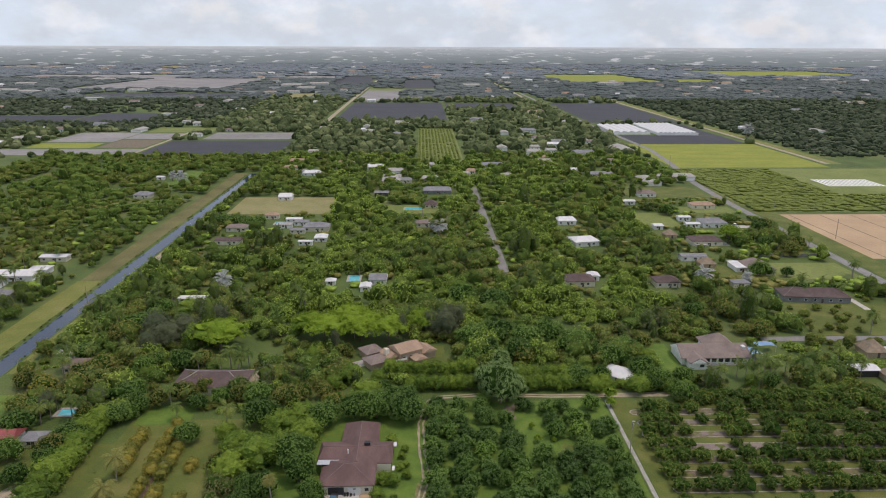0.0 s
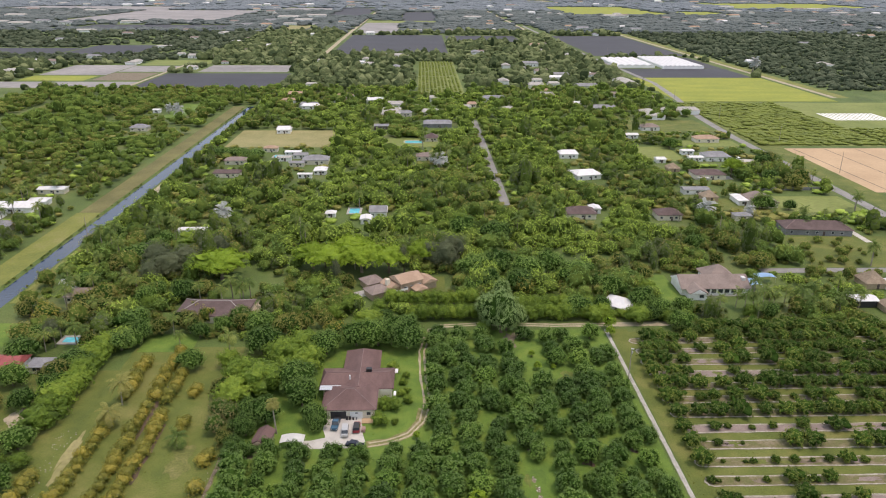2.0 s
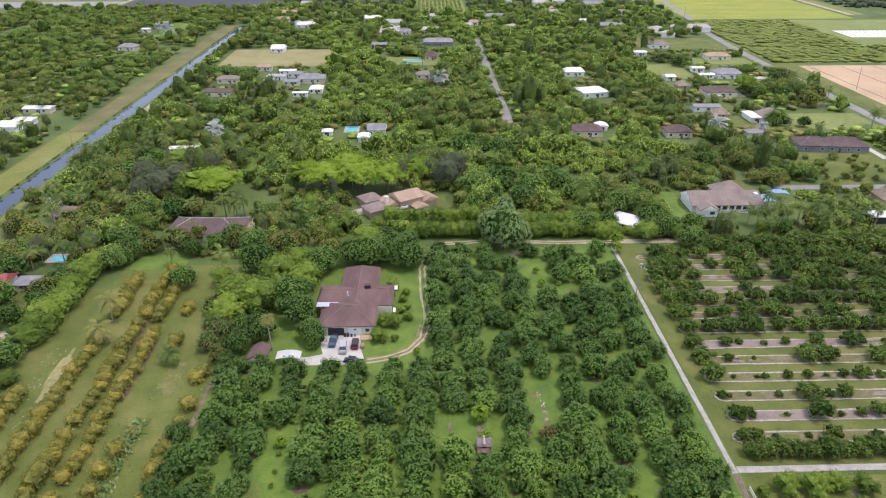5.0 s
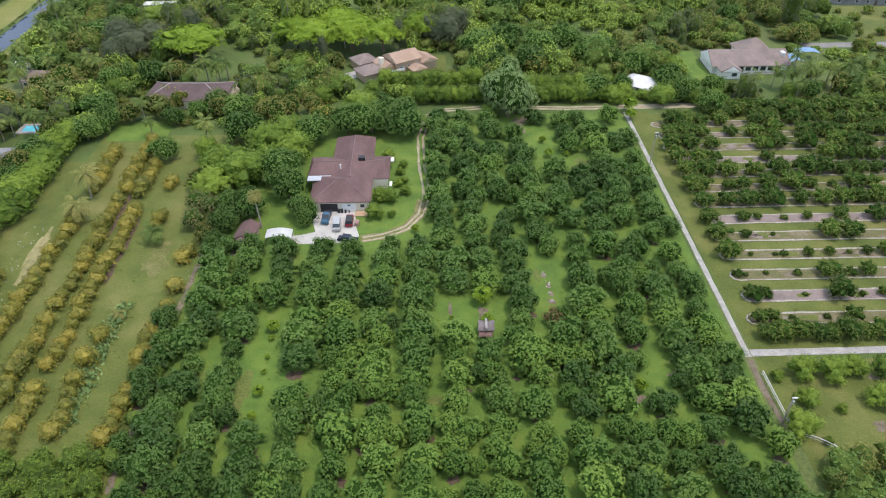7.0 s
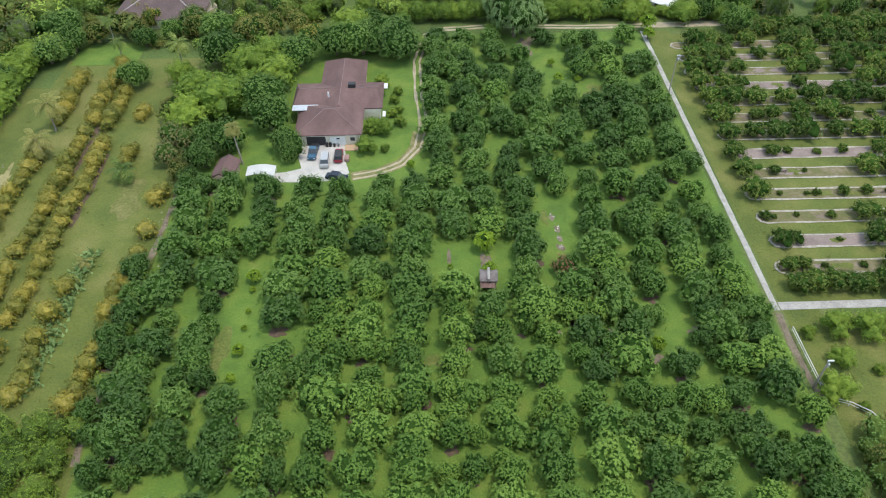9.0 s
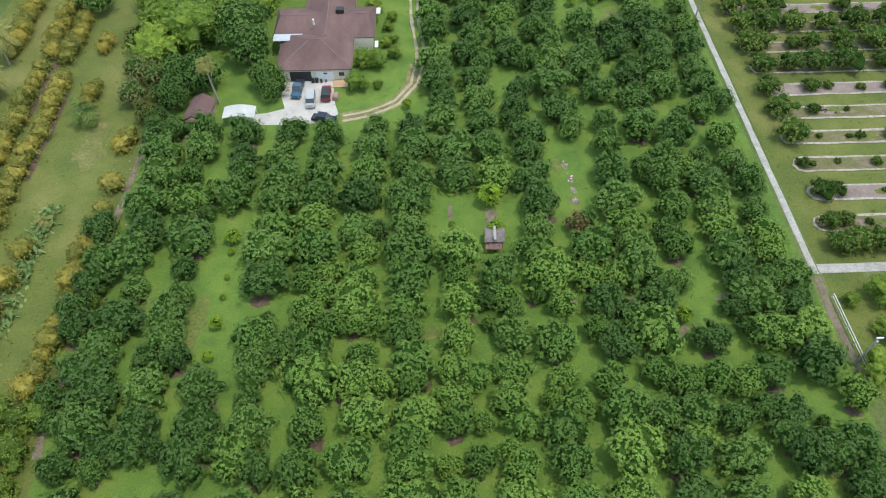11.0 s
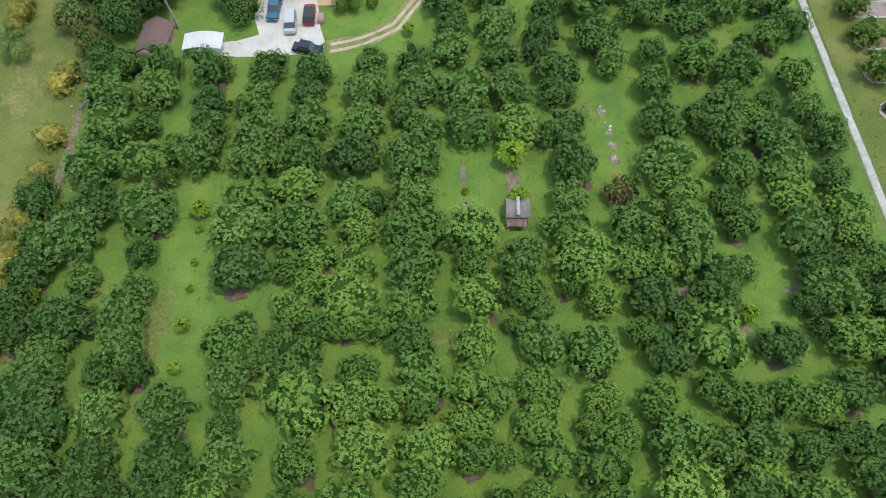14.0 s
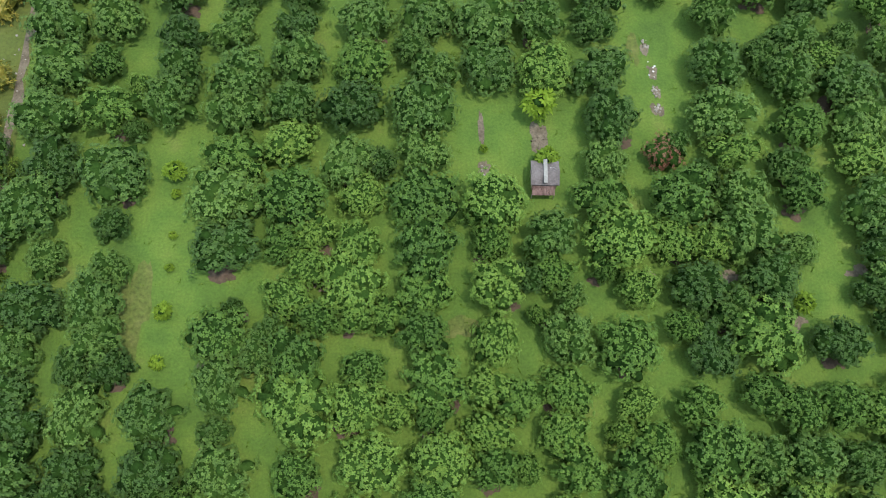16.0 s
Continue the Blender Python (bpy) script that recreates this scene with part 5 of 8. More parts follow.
for x, y, s, mt, lb in [(-33.0, 45.0, 0.5, M_BLACKPLASTIC, "black wheeled rubbish bin by a wall"), (-32.2, 45.0, 0.5, M_BLACKPLASTIC, "black wheeled rubbish bin by a wall"), (-31.3, 44.9, 0.4, M_BLACKPLASTIC, "black rubbish bag by a wall"), (-30.4, 45.0, 0.35, M_GREYROOF, "grey storage tub by a wall")]:
    e = thing("rubbish_bin", (x, y, 0.06), lb, "bin", "bins by the garage")
    part("bin_body", tube(bmesh.new(), [(0, 0, 0), (0, 0, 1.9 * s)], [s * 0.55, s * 0.68], 10), mt, e)
    part("lid", tube(bmesh.new(), [(0, 0, 1.9 * s), (0, 0.02, 2.05 * s)], [s * 0.72, s * 0.6], 10), mt, e)
e = thing("tractor_shovel", (-28.2, 40.0, 0.0), "rusty orange tractor shovel beside the yard", "machine")
part("shovel", box(bmesh.new(), -0.5, 0.5, -0.9, 0.9, 0.0, 0.9, 0.12), M_RUST, e)
e = thing("tarp_bundle", (-85.6, 60.6, 0), "blue-grey tarpaulin bundle between grove rows", "tarpaulin")
part("tarpaulin", box(bmesh.new(), -0.9, 0.9, -1.6, 1.6, -0.02, 0.6, 0.25), plain("faded blue tarpaulin", (0.22, 0.30, 0.42), 0.6), e)

# pools
for px, py, w, d, lb in [(-126.5, 91.5, 6, 3.6, "blue garden pool under palms"), (-47, 227, 5, 8, "round blue pool beside a white house"), (-18.7, 388, 12, 7, "rectangular turquoise pool on a lawn"), (-107, 345, 6, 6, "blue pool beside a farmhouse")]:
    e = thing("pool", (px, py, 0), lb, "pool")
    bm = bmesh.new()
    for a in ((-w / 2 - 1.2, w / 2 + 1.2, -d / 2 - 1.2, -d / 2), (-w / 2 - 1.2, w / 2 + 1.2, d / 2, d / 2 + 1.2), (-w / 2 - 1.2, -w / 2, -d / 2, d / 2), (w / 2, w / 2 + 1.2, -d / 2, d / 2)):
        box(bm, *a, -0.02, 0.22)
    part("deck", bm, M_CONC, e, "pale paved pool surround")
    part("pool_water", box(bmesh.new(), -w / 2, w / 2, -d / 2, d / 2, 0.0, 0.12), M_POOL, e)

# grey garden wall behind a lawn
wall = thing("garden_wall", (195, 262, 0), "long grey block garden wall behind a lawn", "wall")
for k in range(6):
    part("wall_panel", box(bmesh.new(), -18 + 6 * k + 0.15, -12 + 6 * k - 0.15, -0.1, 0.1, -0.05, 1.8), M_GREYROOF, wall)
for k in range(7):
    part("pier", box(bmesh.new(), -18.15 + 6 * k, -17.85 + 6 * k, -0.16, 0.16, -0.05, 2.0), M_CONC, wall)

# boat in a yard
e = thing("boat", (153, 284, 0), "white motor boat on a trailer in a yard", "boat", turn=80)
bm = bmesh.new()
secs = []
for i, (yy, hw) in enumerate([(-3.5, 1.1), (0, 1.25), (2.2, 1.0), (3.8, 0.1)]):
    secs.append([bm.verts.new((s * hw * f, yy, z)) for s, f, z in ((-1, 1, 1.5), (-1, 0.4, 0.7), (1, 0.4, 0.7), (1, 1, 1.5))])
for p, q in zip(secs, secs[1:]):
    for k in range(4):
        bm.faces.new((p[k], p[(k + 1) % 4], q[(k + 1) % 4], q[k]))
bm.faces.new(secs[0])
bm.faces.new(secs[-1][::-1])
part("hull", bm, M_WHITEROOF, e)
part("trailer_frame", box(bmesh.new(), -0.6, 0.6, -3.2, 3.0, -0.0, 0.72), M_METAL, e)


# ---- poles and fences ----
def pole(x, y, h, label, lean=0.0, cross=True, name="utility_pole"):
    e = thing(name, (x, y, 0), label, "pole")
    part("shaft", tube(bmesh.new(), [(0, 0, -0.3), (lean * 0.5, 0, h * 0.5), (lean, 0, h)], [0.16, 0.14, 0.11], 8), M_WOODPOLE, e)
    if cross:
        part("lamp_head", box(bmesh.new(), lean - 0.2, lean + 0.75, -0.12, 0.12, h - 0.15, h + 0.1, 0.04), M_WHITEROOF, e, "white lamp head")
        part("transformer", tube(bmesh.new(), [(lean + 0.28, 0, h - 1.5), (lean + 0.28, 0, h - 0.8)], [0.2, 0.2], 8), M_METAL, e)


pole(48.2, 63.5, 10.5, "wooden pole with white lamp head beside the lane")
pole(48.9, -22.0, 7.0, "slim wooden pole with lamp beside the fence")
pole(-161, 183, 12, "tall wooden pole on the canal bank", cross=False)
for px, py in [(244, 300), (244, 380), (236, 470), (228, 560), (268, 985), (320, 985), (378, 985), (455, 900), (560, 930), (700, 1000), (880, 960), (-20, 1005), (-120, 1005), (-300, 900), (-420, 930), (-240, 960), (-66, 178), (120, 178)]:
    pole(px, py, 13, "tall wooden power pole", cross=False)

fence = thing("pipe_fence", (0, 0, 0), "white pipe fence along the lane and round the corner", "fence")
FLINE = [(49.9, -10.5), (50.0, -24.4), (53.0, -25.4), (55.4, -27.2), (56.9, -30.6), (57.0, -37), (57.0, -48)]
for (x0, y0), (x1, y1) in zip(FLINE, FLINE[1:]):
    part("rail", tube(bmesh.new(), [(x0, y0, 1.1), (x1, y1, 1.1)], [0.07, 0.07], 6), M_WHITEROOF, fence)
    part("rail", tube(bmesh.new(), [(x0, y0, 0.55), (x1, y1, 0.55)], [0.05, 0.05], 6), M_WHITEROOF, fence)
    k = max(1, int(math.hypot(x1 - x0, y1 - y0) / 2.4))
    for i in range(k):
        q = i / k
        part("post", tube(bmesh.new(), [(x0 + (x1 - x0) * q, y0 + (y1 - y0) * q, -0.05), (x0 + (x1 - x0) * q, y0 + (y1 - y0) * q, 1.15)], [0.06, 0.06], 6), M_WHITEROOF, fence)

# ---- orchard trees ----
MANGO_TRUNK = trunk_mesh("mango_trunk", 1.3, 0.2, 3, 5, 1.5)
MANGO = dict(lobes=25, points=660, count=4, length=0.29, width=0.19, lobe=0.25, lift=(-0.25, 0.6), core=9, out=0.82, hub=0.56)
rng = np.random.RandomState(4)
mango_kinds = {}
for leaf_mat, tone, label in [(L_MANGO, "mature", "rounded dark green fruit tree in an orchard row"), (L_FLUSH, "flush", "rounded fruit tree with fresh yellow-green leaves in an orchard row")]:
    for k in range(5):
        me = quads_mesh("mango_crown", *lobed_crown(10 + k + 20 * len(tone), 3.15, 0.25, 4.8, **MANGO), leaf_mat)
        mango_kinds[tone, k] = tree_template("mango_tree", (0, 0, 0), MANGO_TRUNK, me, label, "tree", "orchard trees")
used = set()
spots = []


def orchard_row(*trees):
    """One rank of the orchard: (x, y, crown radius) of each tree."""
    for x, y, r in trees:
        s = r / (2.95 if y < 5 else 3.05 if y < 33 else 2.75)
        # fresh share by zone follows leaf colour and also the view's darker edges
        fresh = 0.95 if -30 < x < 15 and y < 0 else 0.2 if y < 8 and x > -36 else 0.1
        key = ("flush" if rng.rand() < fresh else "mature", rng.randint(5))
        turn, sz = rng.uniform(0, 360), (0.35 + 0.65 * s) * rng.uniform(0.88, 1.12)
        spots.append((x, y, s))
        if key in used:
            e = grown(mango_kinds[key], x, y, s, turn, sz)
            e.scale = (s * rng.uniform(0.88, 1.14), s * rng.uniform(0.88, 1.14), sz)
        else:
            used.add(key)
            plant(mango_kinds[key], x, y, s, turn, 0, sz)


orchard_row((-7.5, 89.8, 2.9), (-0.4, 90.2, 2.9), (6.7, 89.9, 2.8), (20.7, 89.7, 2.7), (32.6, 88.6, 2.5), (42.4, 89.6, 2.8))
orchard_row((-8.4, 85.9, 2.9), (27.8, 86.9, 2.9))
orchard_row((-1.6, 82.0, 3.0), (7.2, 82.3, 3.2), (13.4, 80.6, 2.5), (34.8, 80.6, 3.0), (39.6, 82.5, 1.2))
orchard_row((-6.8, 78.5, 2.7), (-0.6, 78.3, 2.7), (27.8, 79.7, 2.7), (44.9, 76.4, 2.6))
orchard_row((-9.0, 74.3, 2.8), (-4.1, 73.6, 2.9), (13.7, 72.1, 2.8), (28.5, 73.4, 2.9), (35.4, 72.6, 3.2), (41.3, 74.6, 2.8))
orchard_row((1.2, 71.7, 2.7), (7.0, 71.0, 2.9))
orchard_row((-9.2, 65.0, 2.9), (0.2, 66.8, 2.7), (7.2, 66.9, 2.5), (14.2, 66.7, 3.1), (35.7, 65.6, 2.7), (43.6, 65.0, 2.5))
orchard_row((-1.8, 62.2, 2.8), (5.6, 61.9, 2.8), (14.2, 61.0, 2.7))
orchard_row((-8.6, 58.2, 3.0), (11.9, 57.9, 2.6), (22.0, 58.8, 3.3), (27.8, 56.1, 3.0), (33.1, 59.6, 2.5), (35.0, 56.0, 2.9), (37.4, 58.9, 3.0), (43.9, 57.9, 2.5))
orchard_row((-0.3, 55.6, 2.9), (5.7, 54.6, 2.7), (15.5, 54.9, 2.5))
orchard_row((-8.8, 48.3, 3.3), (-3.0, 50.3, 2.6), (6.4, 50.1, 3.1), (9.9, 48.7, 2.5), (15.0, 48.0, 3.0), (21.9, 49.8, 2.9), (28.6, 51.4, 2.9), (35.9, 48.8, 3.2), (42.8, 50.9, 3.0))
orchard_row((-7.4, 44.8, 2.7), (1.0, 47.9, 2.6), (20.4, 44.3, 3.1), (35.1, 44.7, 3.0), (42.4, 44.5, 2.6))
orchard_row((-8.4, 41.2, 2.8), (-1.3, 42.6, 2.5), (29.6, 43.1, 2.8))
orchard_row((-0.7, 36.0, 3.0), (7.4, 39.1, 2.5), (13.6, 39.9, 3.4), (22.4, 37.6, 3.0), (34.8, 38.7, 3.0), (42.3, 39.3, 2.9))
orchard_row((-7.3, 35.7, 2.6), (6.1, 33.8, 2.5), (14.3, 32.4, 3.0), (29.1, 35.7, 2.7), (44.6, 34.3, 2.5))
orchard_row((-60.2, 29.3, 2.6), (-56.4, 30.2, 2.5), (-50.7, 29.5, 3.0), (-43.6, 28.6, 3.1), (-35.2, 28.1, 2.9), (-28.2, 27.6, 2.8), (-19.8, 28.9, 2.5), (-13.4, 28.6, 2.8), (-8.0, 31.1, 2.8), (-0.5, 29.4, 2.8), (4.8, 30.6, 1.9), (15.8, 28.0, 2.6), (22.1, 29.1, 2.5), (30.0, 30.4, 2.2), (36.7, 30.6, 1.7), (40.3, 31.5, 2.3))
orchard_row((-50.7, 24.3, 2.9), (7.6, 26.1, 3.1), (27.9, 27.1, 3.1), (33.9, 25.0, 3.5))
orchard_row((-57.9, 24.0, 3.3), (-42.6, 21.5, 2.5), (-36.4, 22.5, 2.7), (-28.7, 22.5, 2.7), (-20.6, 23.0, 3.5), (-12.8, 23.6, 3.3), (-6.0, 22.4, 3.5), (0.4, 22.8, 2.9), (7.2, 21.9, 2.5), (21.4, 22.5, 2.9), (41.9, 23.6, 3.0))
orchard_row((-56.5, 17.2, 3.4), (-51.4, 18.2, 2.1), (-42.4, 16.6, 3.1), (-28.4, 17.6, 3.4), (-20.8, 16.9, 3.4), (-14.9, 19.1, 2.3), (-5.8, 16.3, 3.2), (26.6, 16.7, 2.3), (30.6, 18.8, 3.4), (37.0, 19.0, 2.1), (42.1, 17.9, 2.8))
orchard_row((-46.9, 14.8, 1.6), (-43.1, 12.6, 3.3), (-35.2, 15.7, 3.3), (-12.3, 15.7, 2.6), (0.7, 15.4, 3.2), (7.3, 15.1, 3.3), (21.0, 15.5, 3.3), (29.4, 13.6, 3.1), (33.9, 15.8, 2.5), (36.2, 12.8, 3.3), (43.6, 12.5, 2.9))
orchard_row((-57.3, 11.0, 3.4), (-50.2, 11.8, 3.1), (-47.3, 9.4, 1.4), (-35.6, 11.2, 3.4), (-28.8, 11.5, 3.1), (-22.0, 11.2, 3.4), (-13.8, 10.8, 3.4), (7.8, 8.8, 3.4), (20.6, 8.9, 3.4))
orchard_row((-63.8, 5.9, 2.9), (-55.9, 4.7, 3.1), (-34.9, 4.9, 3.1), (-29.3, 6.6, 2.9), (-22.4, 4.2, 3.1), (-18.8, 4.2, 1.8), (-13.9, 4.9, 3.1), (29.7, 7.4, 2.9), (36.4, 7.1, 2.9), (42.4, 5.8, 2.7))
orchard_row((-48.7, 3.7, 3.3), (-36.0, 0.2, 3.6), (-20.8, 0.0, 2.4), (6.8, 3.5, 2.6), (17.5, 1.3, 2.0), (21.3, 4.0, 2.5), (27.6, 2.4, 2.3), (36.0, 2.9, 2.7), (42.8, 0.5, 3.1))
orchard_row((-62.3, -0.3, 2.4), (-57.5, -0.5, 3.6), (-48.8, -2.3, 1.8), (-28.4, -0.1, 3.7), (-13.9, -0.7, 3.5), (-6.3, -1.5, 3.4), (5.7, -1.5, 2.6), (14.6, -1.4, 3.4), (21.4, -1.6, 3.0), (28.5, -0.9, 2.6), (36.0, -3.0, 3.2), (42.4, -3.0, 2.6))
orchard_row((-62.2, -5.0, 2.7), (-55.4, -6.2, 2.0), (-48.1, -7.8, 2.0), (-35.8, -5.6, 3.5), (-29.6, -5.1, 2.2), (-26.7, -8.0, 2.1), (-26.1, -4.1, 2.0), (-21.4, -5.7, 2.6), (-13.6, -6.5, 3.3), (-6.5, -5.8, 2.3), (-0.2, -5.6, 3.0), (7.6, -5.9, 3.4), (13.4, -6.0, 2.7), (17.0, -6.8, 2.2), (21.0, -5.5, 3.4), (26.7, -7.6, 2.0), (36.3, -7.2, 2.6), (44.1, -7.4, 2.6))
orchard_row((-63.2, -9.9, 2.7), (-56.3, -11.9, 3.4), (-49.3, -11.3, 3.2), (-28.7, -11.3, 2.6), (-22.0, -10.2, 3.2), (-14.4, -11.4, 2.6), (-6.4, -10.8, 3.0), (-3.3, -9.9, 1.8), (-0.2, -9.3, 2.1), (5.6, -9.3, 1.4), (8.7, -11.4, 2.1), (15.2, -11.7, 2.6), (22.9, -11.1, 2.9), (37.3, -11.6, 3.0), (40.7, -8.2, 2.2))
orchard_row((-62.3, -12.9, 2.2), (-48.4, -15.6, 2.9), (-35.7, -15.6, 2.9), (-34.8, -12.3, 1.2), (-30.6, -15.0, 1.8), (-25.5, -13.9, 2.1), (-21.4, -13.4, 2.1), (-18.2, -13.4, 1.8), (-14.4, -15.6, 2.8), (-2.1, -14.0, 1.2), (1.4, -12.4, 1.8), (12.9, -15.9, 2.0), (18.5, -14.0, 2.2), (34.1, -12.6, 1.8), (43.0, -12.7, 2.5))
orchard_row((-58.5, -19.9, 3.2), (-57.7, -16.4, 3.1), (-50.8, -18.3, 2.2), (-46.8, -18.4, 2.2), (-31.8, -17.4, 2.2), (-27.8, -18.0, 3.0), (-20.5, -19.4, 2.3), (-6.7, -16.7, 2.5), (1.0, -16.6, 2.8), (7.1, -17.7, 2.9), (15.4, -18.4, 2.8), (21.2, -17.0, 3.7), (29.3, -18.1, 2.6), (35.1, -16.0, 1.6), (37.6, -17.6, 3.1), (42.7, -17.8, 3.3))
orchard_row((43.6, -34.6, 2.7), (46.0, -38.6, 2.5), (46.3, -27.5, 2.4))
orchard_row((23.7, -24.8, 2.4), (31.8, -25.1, 2.4), (35.3, -33.0, 2.4), (23.1, -32.9, 2.4), (8.6, -27.6, 2.4))
orchard_row((-62.6, -23.9, 2.1), (-56.8, -23.8, 3.1), (-49.6, -23.3, 3.0), (-42.4, -23.2, 3.1), (-35.4, -20.4, 2.7), (-27.0, -23.0, 3.6), (-21.4, -23.2, 2.9), (-17.2, -23.4, 2.2), (-13.4, -23.9, 2.1), (-13.3, -20.9, 3.1), (-7.9, -21.5, 2.1), (-4.9, -22.7, 2.4), (0.4, -22.2, 2.4), (7.3, -23.6, 2.1), (20.5, -22.9, 2.3), (35.5, -23.9, 2.8), (42.7, -22.6, 3.3))
orchard_row((-61.8, -27.5, 1.7), (-35.8, -25.3, 1.7), (-7.9, -26.1, 2.3), (-0.3, -26.4, 2.3), (5.5, -26.5, 1.4), (13.6, -24.2, 2.3), (27.9, -24.4, 2.5))
orchard_row((-56.4, -28.8, 3.5), (-53.3, -31.9, 2.5), (-49.8, -31.5, 2.8), (-49.5, -28.3, 2.6), (-46.8, -31.8, 1.6), (-42.0, -28.9, 3.0), (-39.5, -31.9, 1.9), (-37.2, -29.8, 1.5), (-34.6, -29.2, 2.6), (-27.2, -29.6, 2.3), (-19.9, -28.7, 3.2), (-12.8, -28.8, 3.2), (-7.4, -29.5, 2.4), (-4.2, -29.8, 1.7), (1.0, -29.9, 2.7), (6.3, -30.7, 2.7), (14.8, -28.6, 3.3), (19.4, -29.5, 2.6), (23.8, -29.3, 2.7), (29.0, -30.2, 2.3), (33.2, -28.9, 1.9), (36.2, -30.1, 2.7), (40.6, -31.0, 0.9))
orchard_row((-58.5, -34.0, 2.3), (-53.9, -34.3, 1.8), (-42.4, -33.9, 2.9), (-36.3, -33.8, 2.7), (-33.2, -35.1, 2.3), (-28.0, -35.3, 2.7), (-21.6, -34.7, 3.1), (-13.8, -35.4, 2.7), (-13.8, -32.2, 2.5), (-8.7, -35.4, 1.6), (-4.8, -35.0, 2.1), (-1.1, -33.8, 1.6), (0.3, -35.9, 2.4), (6.2, -33.6, 1.4), (6.8, -35.9, 2.7), (14.6, -34.4, 3.4), (21.3, -35.3, 3.1), (28.4, -35.6, 2.9), (36.4, -35.2, 2.9), (39.9, -35.5, 2.6))
orchard_row((-56.7, -40.4, 3.0), (-49.7, -40.9, 2.8), (-43.1, -40.4, 2.8), (-34.9, -40.2, 2.8), (-27.6, -40.8, 2.7), (-21.3, -40.7, 2.7), (-13.9, -40.1, 3.1), (-7.6, -40.1, 2.6), (0.2, -40.5, 3.1), (7.0, -41.0, 2.8), (13.7, -40.3, 2.8), (21.2, -40.4, 2.7), (27.5, -41.0, 2.5), (34.8, -41.1, 2.6), (42.5, -40.0, 2.9))
orchard_row((-57.0, -46.7, 2.6), (-49.1, -46.4, 2.8), (-42.2, -46.2, 2.8), (-35.2, -46.1, 2.6), (-28.1, -46.1, 3.2), (-20.4, -46.2, 2.7), (-13.4, -46.2, 3.1), (-7.3, -46.5, 3.1), (0.1, -46.1, 3.0), (7.1, -45.6, 3.1), (14.4, -46.4, 2.9), (20.7, -45.7, 2.9), (28.0, -46.3, 3.1), (34.6, -45.6, 2.9), (42.2, -46.7, 2.9))

dry = tree_template("dying_tree", (13.7, 4.4, 0), MANGO_TRUNK, quads_mesh("dying_crown", *lobed_crown(77, 2.3, 0.3, 3.4, 11, 190, 5, 0.3, 0.12, 0.38, core=8), L_DRY), "half-dead fruit tree with reddish dry leaves", "tree")
alive = part("living_crown", quads_mesh("living_crown", *lobed_crown(78, 1.8, 0.3, 3.4, 9, 160, 4, 0.3, 0.17, 0.38, core=6), L_MANGO), None, dry, "living green half of the crown")
alive.location = (1.5, 1.3, 0)

# saplings in the clearings
SAP_TRUNK = trunk_mesh("sapling_stem", 0.7, 0.05, 5, 3, 0.4)
SAP = quads_mesh("sapling_crown", *crown(31, 0.8, 0.3, 1.7, 6, 50, 6, 0.42, 0.17), L_BRIGHT)
sap = None
for x, y, s, lb in [(-42.4, 4.1, 1.5, "pale green young sapling in cut grass"), (-42.3, 1.5, 0.7, ""), (-42.2, -3.5, 0.6, ""), (-42.3, -7.2, 0.6, ""), (-42.2, -12.3, 1.2, ""), (-42.5, -17.9, 1.0, ""), (-0.2, 10.8, 2.3, "bushy young tree behind a shack"), (0.0, 4.4, 1.6, "leafy shrub against a shack"), (26.6, -13.4, 1.4, ""), (-6.9, 6.2, 0.6, ""), (50.5, 96.0, 2.6, "spiky pale shrub at a track corner"), (49.6, 91, 2.0, ""), (21.5, 78, 1.2, ""), (27, 70, 1.0, ""), (22, 70, 1.5, ""), (-14.3, 36.3, 1.2, "")]:
    if sap is None:
        sap = tree_template("sapling", (0, 0, 0), SAP_TRUNK, SAP, lb, "sapling", "saplings")
        plant(sap, x, y, s, 20)
    else:
        grown(sap, x, y, s, rng.uniform(0, 360), None, lb or "small leafy sapling in cut grass")

# rubble and bare earth in the clearings
def mound(x, y, r, seed, mat, label, name="rubble_pile", n=26):
    q = np.random.RandomState(seed)
    bm = bmesh.new()
    for _ in range(n):
        a, d = q.uniform(0, 6.28), r * math.sqrt(q.rand())
        s = q.uniform(0.06, 0.26)
        bmesh.ops.create_icosphere(bm, subdivisions=1, radius=s, matrix=pose(x + math.cos(a) * d * 0.55, y + math.sin(a) * d, s * 0.25, q.uniform(0, 180), q.uniform(0, 180), 0) @ Matrix.Diagonal((1, q.uniform(0.6, 1.2), q.uniform(0.4, 0.8), 1)))
    tagged(part(name, bm, mat), label, "rubble", kind="stuff")


def patch(name, x, y, rx, ry, mat, label, z=0.045, seed=0):
    """Worn ground: a cluster of ragged scraps that overlap."""
    q = np.random.RandomState(seed)
    bm = bmesh.new()
    for s in range(9):
        a, d = q.uniform(0, 6.28), math.sqrt(q.rand()) * 0.75
        cx, cy, sz = x + math.cos(a) * d * rx, y + math.sin(a) * d * ry, q.uniform(0.28, 0.6)
        n = 13
        ph = q.uniform(0, 6.28)
        ring = []
        for k in range(n):
            t = 2 * math.pi * k / n
            f = sz * (1 + 0.3 * math.sin(2 * t + ph) + q.uniform(-0.28, 0.28))
            ring.append(bm.verts.new((cx + math.cos(t) * max(rx * f, 0.12), cy + math.sin(t) * max(ry * f, 0.12), z + s * 0.004)))
        bm.faces.new(ring)
    tagged(part(name, bm, mat), label, "ground patch", kind="structure")


